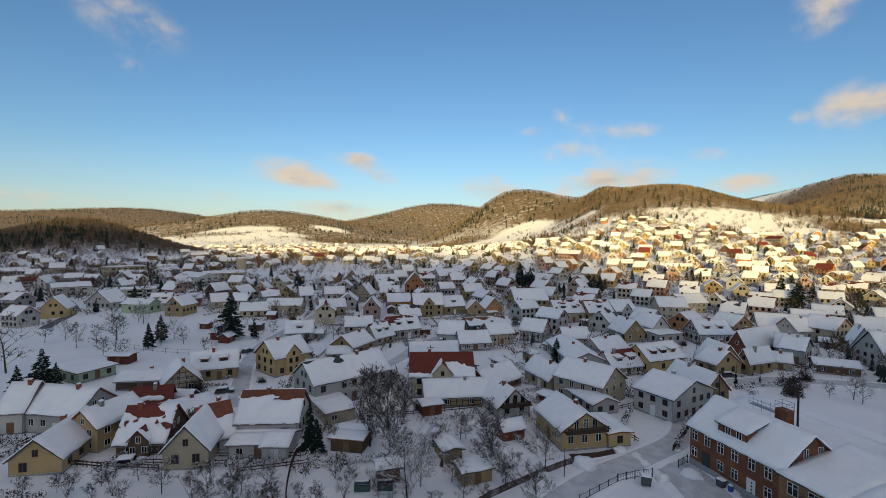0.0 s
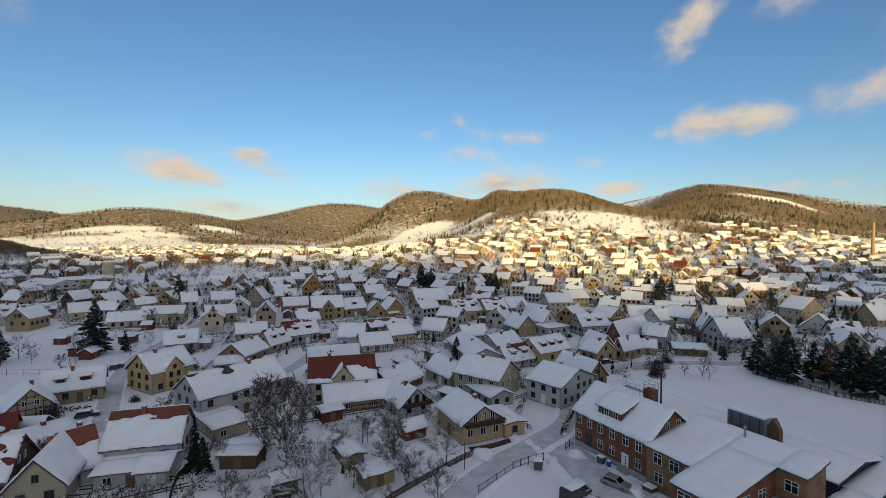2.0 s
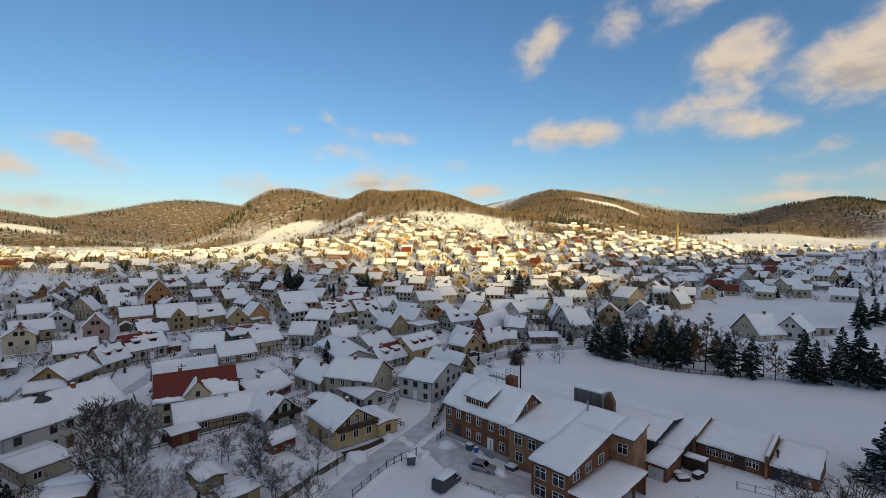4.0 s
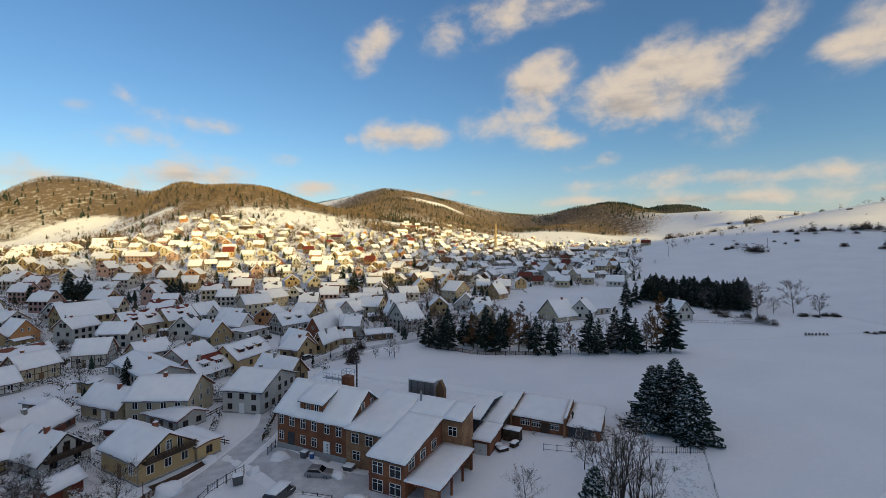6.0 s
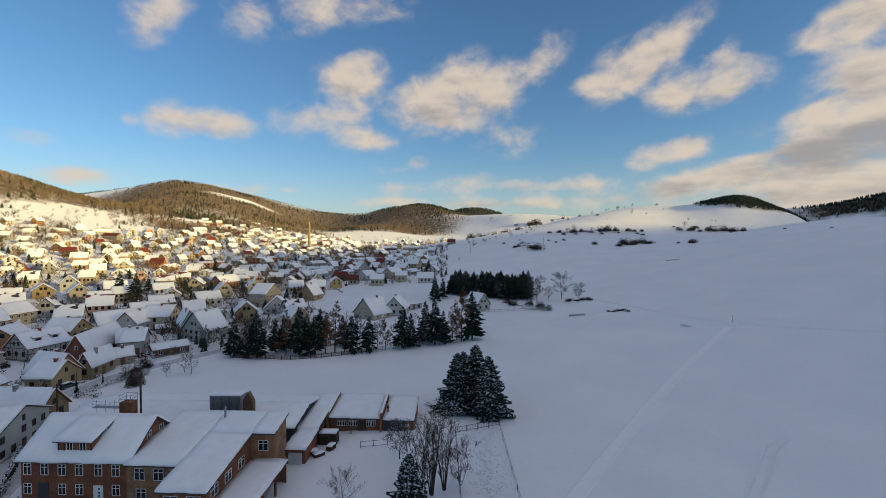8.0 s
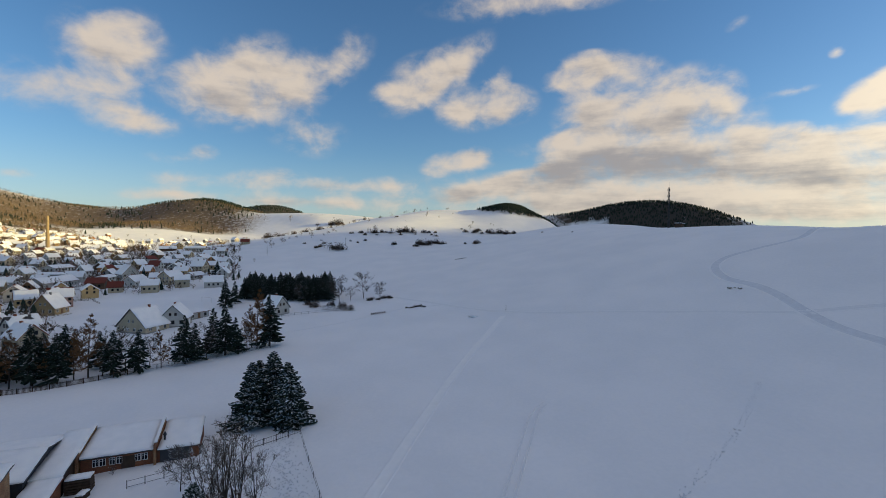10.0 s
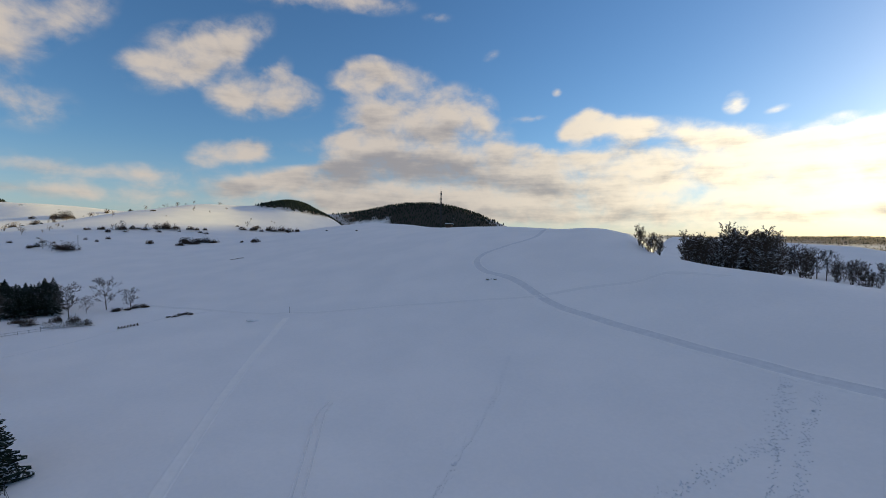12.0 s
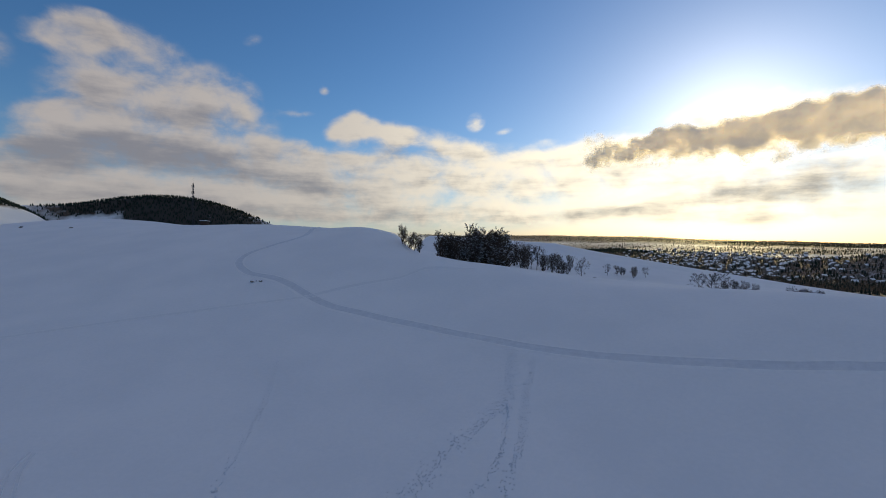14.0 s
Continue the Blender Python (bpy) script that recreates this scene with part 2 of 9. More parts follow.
glow.inputs[0].default_value = (2.8, 2.5, 1.9)
WL.new(halo, glow.inputs["Scale"])
plus = WN.new("ShaderNodeVectorMath")
plus.operation = "ADD"
deep = WN.new("ShaderNodeHueSaturation")
deep.inputs["Saturation"].default_value, deep.inputs["Value"].default_value = 1.08, 1.0
WL.new(sky.outputs[0], deep.inputs["Color"])
WL.new(deep.outputs[0], plus.inputs[0])
WL.new(glow.outputs[0], plus.inputs[1])
haze = wmath("MULTIPLY", wmath("SUBTRACT", 1.0, wramp(sky_el, 0.0, 11.0)), 0.32)
mixed = wmix(wmath("MULTIPLY", cover, 0.92), wmix(haze, plus.outputs[0], (3.2, 3.45, 3.95)), cloud_colour)
back = WN.new("ShaderNodeBackground")
back.inputs["Strength"].default_value = SKY_STRENGTH
WL.new(mixed, back.inputs["Color"])
wout = WN.new("ShaderNodeOutputWorld")
WL.new(back.outputs[0], wout.inputs["Surface"])


# ---- materials ----
def mat(name, base, other=None, scale=3.0, rough=0.85, bump=0.0, vary=0.0, metal=0.0, snow=None, fine=40.0, spec=0.3, island=False):
    """A surface: two colours mixed by coarse and fine noise, bump, a spread of brightness from thing to thing,
    and snow lying on what faces up (snow: the slope from which it lies)."""
    m = bpy.data.materials.new(name)
    m.use_nodes = True
    n, l = m.node_tree.nodes, m.node_tree.links
    b = n["Principled BSDF"]
    b.inputs["Roughness"].default_value, b.inputs["Metallic"].default_value = rough, metal
    b.inputs["Specular IOR Level"].default_value = spec
    geo, tc = n.new("ShaderNodeNewGeometry"), n.new("ShaderNodeTexCoord")

    def mathn(op, a, bb):
        k = n.new("ShaderNodeMath")
        k.operation = op
        for i, v in enumerate((a, bb)):
            if isinstance(v, (int, float)):
                k.inputs[i].default_value = v
            else:
                l.new(v, k.inputs[i])
        return k.outputs[0]

    def noisen(s, d):
        k = n.new("ShaderNodeTexNoise")
        k.inputs["Scale"].default_value, k.inputs["Detail"].default_value = s, d
        l.new(geo.outputs["Position"], k.inputs["Vector"])
        return k.outputs["Fac"]

    def mixn(f, a, bb):
        k = n.new("ShaderNodeMix")
        k.data_type = "RGBA"
        for s, v in ((k.inputs[0], f), (k.inputs[6], a), (k.inputs[7], bb)):
            if isinstance(v, (int, float)):
                s.default_value = v
            elif isinstance(v, tuple):
                s.default_value = (*v, 1)
            else:
                l.new(v, s)
        return k.outputs[2]

    other = other or tuple(c * 0.8 for c in base)
    big, small = noisen(scale, 3.0), noisen(fine, 2.0)
    f = mathn("ADD", mathn("MULTIPLY", big, 0.7), mathn("MULTIPLY", small, 0.3))
    r = n.new("ShaderNodeMapRange")
    r.inputs[1].default_value, r.inputs[2].default_value = 0.38, 0.62
    l.new(f, r.inputs[0])
    col = mixn(r.outputs[0], base, other)
    if vary:
        hsv = n.new("ShaderNodeHueSaturation")
        if island:
            rnd = geo.outputs["Random Per Island"]
        else:
            rnd = n.new("ShaderNodeObjectInfo").outputs["Random"]
        l.new(mathn("ADD", mathn("MULTIPLY", rnd, 2 * vary), 1 - vary), hsv.inputs["Value"])
        l.new(col, hsv.inputs["Color"])
        col = hsv.outputs[0]
    if snow is not None:
        sep = n.new("ShaderNodeSeparateXYZ")
        l.new(geo.outputs["Normal"], sep.inputs[0])
        up = mathn("ADD", sep.outputs[2], mathn("MULTIPLY", mathn("SUBTRACT", noisen(2.5, 3.0), 0.5), 1.1))
        s = n.new("ShaderNodeMapRange")
        s.inputs[1].default_value, s.inputs[2].default_value = snow - 0.08, snow + 0.08
        l.new(up, s.inputs[0])
        col = mixn(s.outputs[0], col, (0.78, 0.8, 0.84))
    l.new(col, b.inputs["Base Color"])
    if bump:
        k = n.new("ShaderNodeBump")
        k.inputs["Strength"].default_value, k.inputs["Distance"].default_value = min(1.0, bump * 10), bump
        l.new(f, k.inputs["Height"])
        l.new(k.outputs[0], b.inputs["Normal"])
    return m


SNOW = mat("snow", (0.88, 0.89, 0.915), (0.82, 0.84, 0.875), 0.6, 0.7, 0.03, fine=7.0)
CRUST = mat("trodden_snow", (0.80, 0.82, 0.855), (0.76, 0.78, 0.82), 1.2, 0.75, 0.05, fine=5.0)
ROADSNOW = mat("driven_snow", (0.62, 0.63, 0.66), (0.45, 0.46, 0.49), 0.5, 0.7, 0.06, fine=3.0)
ASPHALT = mat("wet_asphalt", (0.06, 0.062, 0.07), (0.16, 0.165, 0.18), 0.4, 0.5, 0.02)
SHADES = {
    "white": ((0.47, 0.454, 0.42), (0.395, 0.382, 0.353)),
    "cream": ((0.454, 0.386, 0.277), (0.378, 0.323, 0.227)),
    "yellow": ((0.47, 0.336, 0.168), (0.403, 0.286, 0.139)),
    "ochre": ((0.336, 0.248, 0.134), (0.277, 0.202, 0.109)),
    "orange": ((0.42, 0.21, 0.0924), (0.353, 0.172, 0.0756)),
    "grey": ((0.286, 0.277, 0.26), (0.235, 0.227, 0.214)),
    "green": ((0.353, 0.437, 0.302), (0.302, 0.378, 0.26)),
    "darkgreen": ((0.0588, 0.118, 0.0924), (0.042, 0.084, 0.0672)),
    "blue": ((0.336, 0.395, 0.487), (0.286, 0.336, 0.42)),
    "pink": ((0.386, 0.26, 0.218), (0.328, 0.218, 0.185)),
    "slate": ((0.0588, 0.063, 0.0714), (0.042, 0.0437, 0.0504)),
    "timber": ((0.134, 0.084, 0.0504), (0.0924, 0.0588, 0.0378)),
    "redwood": ((0.168, 0.0462, 0.0252), (0.126, 0.0336, 0.021)),
    "brickred": ((0.252, 0.0966, 0.0588), (0.185, 0.0714, 0.0462)),
}
WALL = {k: mat("render_" + k, a, b, 0.35, 0.9, 0.01, vary=0.16, fine=6.0) for k, (a, b) in SHADES.items()}
BEAM = mat("dark_timber", (0.045, 0.028, 0.02), (0.07, 0.045, 0.03), 2.0, 0.8, 0.01)
WOOD = mat("brown_timber", (0.20, 0.115, 0.06), (0.14, 0.08, 0.045), 3.0, 0.75, 0.01)
TILE_RED = mat("red_clay_tiles", (0.17, 0.035, 0.022), (0.12, 0.028, 0.02), 2.0, 0.7, 0.02, vary=0.15)
TILE_BROWN = mat("brown_clay_tiles", (0.22, 0.075, 0.04), (0.15, 0.055, 0.035), 2.0, 0.75, 0.02, vary=0.15)
TILE_DARK = mat("slate_tiles", (0.06, 0.06, 0.065), (0.04, 0.042, 0.048), 2.0, 0.6, 0.015)
BROWN_FRAME = mat("brown_window_frame", (0.10, 0.055, 0.03), (0.07, 0.04, 0.025), 4.0, 0.6)
FRAME = mat("white_window_frame", (0.75, 0.75, 0.74), (0.68, 0.68, 0.68), 4.0, 0.5)
METAL = mat("grey_metal", (0.28, 0.29, 0.31), (0.22, 0.23, 0.25), 3.0, 0.45, metal=0.7)
DARKMETAL = mat("dark_iron", (0.035, 0.037, 0.042), (0.05, 0.05, 0.055), 4.0, 0.5, metal=0.4)
STONE = mat("grey_stone", (0.30, 0.29, 0.27), (0.22, 0.21, 0.2), 1.5, 0.9, 0.03, snow=0.75)
CONCRETE = mat("concrete", (0.36, 0.36, 0.35), (0.29, 0.29, 0.29), 1.2, 0.9, 0.01)
BRICKWALL = mat("brickwork", (0.26, 0.09, 0.05), (0.18, 0.06, 0.038), 0.6, 0.9, 0.01, fine=9.0)
BARK = mat("bark", (0.055, 0.045, 0.038), (0.035, 0.03, 0.026), 6.0, 0.95, 0.01, snow=0.62)
TWIG = mat("twigs", (0.105, 0.08, 0.062), (0.075, 0.058, 0.046), 2.0, 0.95, snow=0.62)
FROST = mat("frosted_twigs", (0.085, 0.068, 0.058), (0.05, 0.042, 0.037), 1.5, 0.95, snow=0.78)
BRUSH = mat("bare_brushwood", (0.075, 0.055, 0.042), (0.045, 0.035, 0.03), 1.0, 0.95, snow=0.95)
NEEDLE = mat("spruce_needles", (0.018, 0.030, 0.022), (0.010, 0.018, 0.014), 1.0, 0.85, 0.0, snow=1.08, spec=0.1)
NEEDLE_SNOWY = mat("snowy_spruce_needles", (0.020, 0.034, 0.027), (0.012, 0.022, 0.017), 1.0, 0.85, 0.0, snow=0.95, spec=0.1)
LARCH = mat("rust_larch", (0.17, 0.085, 0.035), (0.11, 0.058, 0.027), 1.0, 0.95, snow=0.95)
HEDGE = mat("hedge", (0.03, 0.035, 0.022), (0.05, 0.04, 0.028), 1.2, 0.95, snow=0.6)

GLASS = bpy.data.materials.new("window_glass")
GLASS.use_nodes = True
_g = GLASS.node_tree.nodes["Principled BSDF"]
_g.inputs["Base Color"].default_value = (0.012, 0.014, 0.018, 1)
_g.inputs["Roughness"].default_value, _g.inputs["Specular IOR Level"].default_value = 0.08, 0.4


# ---- mesh helpers ----
def add_box(bm, x0, x1, y0, y1, z0, z1, slot=0):
    v = [bm.verts.new((x, y, z)) for z in (z0, z1) for y in (y0, y1) for x in (x0, x1)]
    for i in ((0, 2, 3, 1), (4, 5, 7, 6), (0, 1, 5, 4), (2, 6, 7, 3), (0, 4, 6, 2), (1, 3, 7, 5)):
        bm.faces.new([v[k] for k in i]).material_index = slot
    return v


def add_beam(bm, a, b, w, h, slot=0, up=(0, 0, 1)):
    """A square bar from a to b."""
    a, b = Vector(a), Vector(b)
    d = (b - a).normalized()
    s = d.cross(Vector(up))
    s = (s if s.length > 1e-4 else Vector((1, 0, 0))).normalized()
    u = s.cross(d)
    ring = [[bm.verts.new(p + s * i * w / 2 + u * j * h / 2) for i, j in ((-1, -1), (1, -1), (1, 1), (-1, 1))] for p in (a, b)]
    for k in range(4):
        bm.faces.new((ring[0][k], ring[0][(k + 1) % 4], ring[1][(k + 1) % 4], ring[1][k])).material_index = slot
    bm.faces.new(ring[0][::-1]).material_index = slot
    bm.faces.new(ring[1]).material_index = slot


def add_tube(bm, a, b, ra, rb, sides=5, slot=0, caps=True):
    a, b = Vector(a), Vector(b)
    d = (b - a).normalized()
    s = d.orthogonal().normalized()
    u = d.cross(s)
    rings = []
    for p, r in ((a, ra), (b, rb)):
        rings.append([bm.verts.new(p + (s * math.cos(k * math.tau / sides) + u * math.sin(k * math.tau / sides)) * r) for k in range(sides)])
    for k in range(sides):
        bm.faces.new((rings[0][k], rings[0][(k + 1) % sides], rings[1][(k + 1) % sides], rings[1][k])).material_index = slot
    if caps:
        bm.faces.new(rings[0][::-1]).material_index = slot
        bm.faces.new(rings[1]).material_index = slot


def mesh_of(name, bm, *materials):
    me = bpy.data.meshes.new(name)
    bm.normal_update()
    bm.to_mesh(me)
    bm.free()
    for m in materials:
        me.materials.append(m)
    return me


def part(name, bm, material, parent, label="", at=None):
    me = bm if isinstance(bm, bpy.types.Mesh) else mesh_of(name, bm, *(material if isinstance(material, tuple) else (material,)))
    ob = new(name, me)
    ob.parent = parent
    if at is not None:
        ob.matrix_local = at
    return tagged(ob, label)


def thing(name, x, y, rot, label, category, group="", z=None):
    e = new(name)
    e.empty_display_size = 0.5
    e.matrix_world = pose(x, y, ground_z(x, y) if z is None else z, 0, 0, rot)
    return tagged(e, label, category, group)


# ---- ground ----
HILLS = []


def hill(az, distance, rise, wide, deep):
    """A rounded hill or hollow at a compass angle and distance, with its half width across and along that line."""
    HILLS.append((math.sin(radians(az)), math.cos(radians(az)), distance, rise, wide, deep))


hill(-40, 3000, 130.9, 1178, 836)
hill(-32, 3300, 75.6, 560, 461)
hill(-20, 1900, 113.6, 430, 356)
hill(-39, 800, 51.0, 112, 136)
hill(15, 1230, 24.0, 95, 160)
hill(42, 2300, 12.0, 200, 300)
hill(-10, 2600, 4.8, 499, 396)
hill(0, 2500, 203.0, 563, 384)
hill(8, 1350, 114.5, 161, 235)
hill(13, 1300, 65.3, 201, 339)
hill(25, 1000, 106.5, 169, 330)
hill(19, 1100, 30.9, 48, 229)
hill(34, 3000, 226.5, 935, 929)
hill(42, 1900, 116.8, 258, 1269)
hill(50, 1950, 75.3, 249, 583)
hill(60, 3400, 176.3, 1019, 1251)
hill(70, 1950, 107.0, 215, 245)
hill(64, 1400, 41.2, 145, 223)
hill(76, 2600, 92.0, 247, 731)
hill(82, 2900, 100.0, 460, 420)
hill(80, 1300, 26.5, 283, 373)
hill(99, 900, 64.5, 153, 245)
hill(109, 1300, 82.6, 1932, 143)
hill(107, 800, 43.1, 74, 139)
hill(121, 950, 103.0, 247, 60)
hill(88, 700, 45.4, 209, 302)
hill(136, 302, 35.3, 160, 115)
hill(116, 481, 43.5, 136, 128)
hill(152, 190, 15.9, 122, 69)
hill(172, 145, -8.9, 62, 73)
hill(189, 134, 24.5, 97, 50)
hill(159, 470, -47.0, 84, 164)
hill(182, 560, 41.9, 601, 283)
hill(204, 504, -23.6, 370, 322)
hill(186, 3600, 43.1, 1008, 608)
hill(163, 3700, 51.1, 1012, 783)
hill(145, 3000, 60.2, 990, 583)
hill(173, 425, 18.4, 67, 115)
hill(185, 900, -46.5, 414, 348)
hill(189, 1500, -24.7, 675, 480)
hill(107, 537, -9.9, 169, 139)
hill(4, 212, -16.3, 209, 283)
hill(22, 470, 18.9, 132, 242)
hill(-4, 470, 18.7, 191, 363)
hill(40, 448, -27.8, 249, 353)
hill(172, 400, 9.0, 75, 90)
hill(182, 390, 4.0, 60, 80)
hill(111, 735, 15.0, 32, 60)
hill(106.5, 775, 8.0, 45, 60)
hill(143.5, 235, 5.0, 24, 60)
hill(165, 400, 13.0, 42, 80)


# south of the field: its brow, a hollow, a spur that falls to the west, then the wide valley with its town.
# Sight angles from the eye's height, by compass angle, for the brow, the spur's crest and the far hills.
SOUTH = (150, 155.4, 160.4, 166.5, 171, 176, 183, 190.5, 197)
BROW = (-1.54, -2.58, -3.1, -3.85, -4.27, -4.56, -4.95, -5.13, -5.09)
SPUR = (0.75, 0.5, 0.2, -0.2, -1.1, -1.93, -3.06, -4.11, -4.84)
FAR = (0.8, 0.6, 0.75, 0.75, 0.66, 0.6, 0.28, 0.07, -0.08)
RINGS = (120, 178, 232, 310, 430, 600, 950, 1350, 1900, 2600, 3500, 4900)


def smooth(v, lo, hi):
    t = np.clip((v - lo) / (hi - lo), 0, 1)
    return t * t * (3 - 2 * t)


def south(x, y, z):
    r, az = np.hypot(x, y), np.degrees(np.arctan2(x, y)) % 360
    w = smooth(az, 146.5, 151) * (1 - smooth(az, 206, 224)) * smooth(r, 132, 176)
    if np.ndim(w) == 0 and w <= 0:
        return z
    brow, spur, far = np.interp(az, SOUTH, BROW), np.interp(az, SOUTH, SPUR), np.interp(az, SOUTH, FAR)
    sights = (brow - 0.9, brow, brow - 1.5, brow + 0.15 * (spur - brow), spur, spur - 1.2, -5.0, -3.6, -1.95, -0.75, far, far - 1.6)
    t = 0.0 * r
    for k, e in enumerate(sights):
        one = [1.0 if i == k else 0.0 for i in range(len(RINGS))]
        share = sum(np.interp(r * f, RINGS, one) for f in (0.96, 1.0, 1.04)) / 3
        t = t + share * (EYE[2] + RINGS[k] * np.tan(np.radians(e)))
    for a, d, h, across, along in ((199, 1550, 45, 260, 160), (186, 1750, 18, 120, 160), (173, 2000, 22, 190, 260)):
        c, q = math.cos(radians(a)), math.sin(radians(a))
        t = t + h * np.exp(-((x * c - y * q) / across) ** 2 - ((x * q + y * c - d) / along) ** 2)
    return z * (1 - w) + t * w


def ground_z(x, y):
    z = 0.0 * x
    for s, c, r, h, w, d in HILLS:
        z = z + h * np.exp(-((x * c - y * s) / w) ** 2 - ((x * s + y * c - r) / d) ** 2)
    return south(x, y, z)


WOODS = []


def wood(az, r, wide, deep, kind, dense=1.0):
    """A patch of forest (kind: 'bare', 'spruce' or 'clear' for an open field cut into it)."""
    WOODS.append((math.sin(radians(az)), math.cos(radians(az)), r, wide, deep, kind, dense))


wood(26, 1020, 300, 300, "bare")
wood(17, 1050, 200, 230, "bare")
wood(10, 1420, 330, 420, "bare")
wood(0, 2300, 1000, 750, "bare", 0.9)
wood(-19, 1950, 700, 600, "bare", 0.9)
wood(-40, 2900, 1300, 1300, "bare", 0.95)
wood(-39, 830, 170, 180, "bare")
wood(44, 1800, 480, 800, "bare")
wood(36, 1300, 260, 330, "bare", 0.85)
wood(20, 790, 130, 55, "bare", 0.8)
wood(1, 1000, 110, 90, "bare", 0.8)
wood(40, 930, 120, 70, "bare", 0.8)
wood(25, 690, 50, 25, "bare", 0.7)
wood(47, 900, 90, 50, "bare", 0.8)
wood(53, 1080, 110, 60, "bare", 0.8)
wood(35, 3000, 1400, 400, "spruce", 0.7)
wood(56, 1700, 300, 500, "bare")
wood(60, 3300, 900, 500, "spruce")
wood(65, 1500, 260, 230, "bare")
wood(71, 2000, 340, 380, "spruce")
wood(67.5, 1700, 300, 200, "bare")
wood(80, 2700, 900, 480, "spruce", 1.0)
# brown knoll woods, backlit: built as spruce so the dark colour carries their shade
wood(106.2, 775, 58, 50, "spruce", 0.95)
wood(111.5, 780, 55, 36, "spruce", 0.9)
wood(121, 950, 165, 250, "spruce")
wood(113, 900, 60, 60, "bare", 0.7)
wood(172, 3450, 1900, 620, "bare")
wood(192, 3300, 900, 500, "spruce", 0.9)
wood(173, 2050, 200, 260, "spruce")
wood(199, 1560, 240, 90, "bare")
wood(193, 1480, 120, 60, "bare", 0.8)
wood(186, 1760, 110, 60, "bare", 0.9)
wood(181, 2250, 160, 60, "spruce", 0.8)
wood(190, 2350, 260, 90, "bare", 0.8)
wood(178, 1500, 110, 40, "bare", 0.7)
wood(184, 1250, 150, 35, "bare", 0.7)
# valley trees made denser: their dark litter also stands for cloud shade
wood(185, 1650, 620, 520, "bare", 0.95)
wood(190, 2500, 700, 300, "bare", 0.6)
wood(172, 2600, 500, 300, "bare", 0.55)
# added wood, there to darken ground that the sun lights too brightly
wood(197, 1150, 330, 230, "bare", 0.9)
wood(31.5, 700, 75, 48, "clear")
wood(-24, 1585, 125, 45, "clear")
wood(-20, 1510, 90, 30, "clear")
wood(-33, 1510, 70, 30, "clear")
wood(-14, 1640, 70, 30, "clear", 0.8)
wood(8, 930, 110, 45, "clear")
wood(12, 905, 60, 45, "clear")
wood(36, 765, 55, 24, "clear", 0.9)
wood(41, 770, 70, 40, "bare", 0.8)
wood(46, 760, 60, 30, "bare", 0.7)
wood(-30, 2400, 90, 60, "clear", 0.7)
wood(15.7, 800, 45, 40, "clear")
wood(10.8, 985, 60, 60, "clear")
wood(48.7, 1680, 110, 45, "clear")
wood(36.4, 2600, 110, 90, "clear")
wood(-24, 1380, 190, 110, "clear")
wood(-8, 1330, 110, 110, "clear")
wood(66, 1210, 150, 80, "clear")
wood(121, 700, 90, 70, "clear")
wood(115, 905, 48, 16, "clear")
wood(-27, 160, 55, 45, "meadow")
wood(-17, 380, 60, 60, "meadow")
wood(52, 250, 30, 40, "meadow")
wood(50, 100, 60, 60, "meadow")
wood(31.5, 700, 110, 70, "meadow")
wood(15, 640, 70, 60, "meadow")
wood(-14, 950, 60, 40, "meadow")
wood(-12, 1480, 220, 90, "bare", 0.9)
wood(-29, 1650, 160, 80, "bare", 0.8)


def wood_at(x, y, kinds):
    v = 0.0 * x
    for s, c, r, w, d, kind, dense in WOODS:
        if kind in kinds:
            v = np.maximum(v, dense * np.exp(-((((x * c - y * s) / w) ** 2 + ((x * s + y * c - r) / d) ** 2)) ** 2))
    return v


def rough_noise(x, y, size):
    """A cheap smooth noise of about +-1, from crossed waves."""
    a, b = x / size, y / size
    return (np.sin(1.7 * a + 1.3 * np.sin(2.1 * b)) + np.sin(2.3 * b + 1.7 * np.sin(1.3 * a + 2)) + np.sin(3.1 * a - 2.7 * b)) / 3


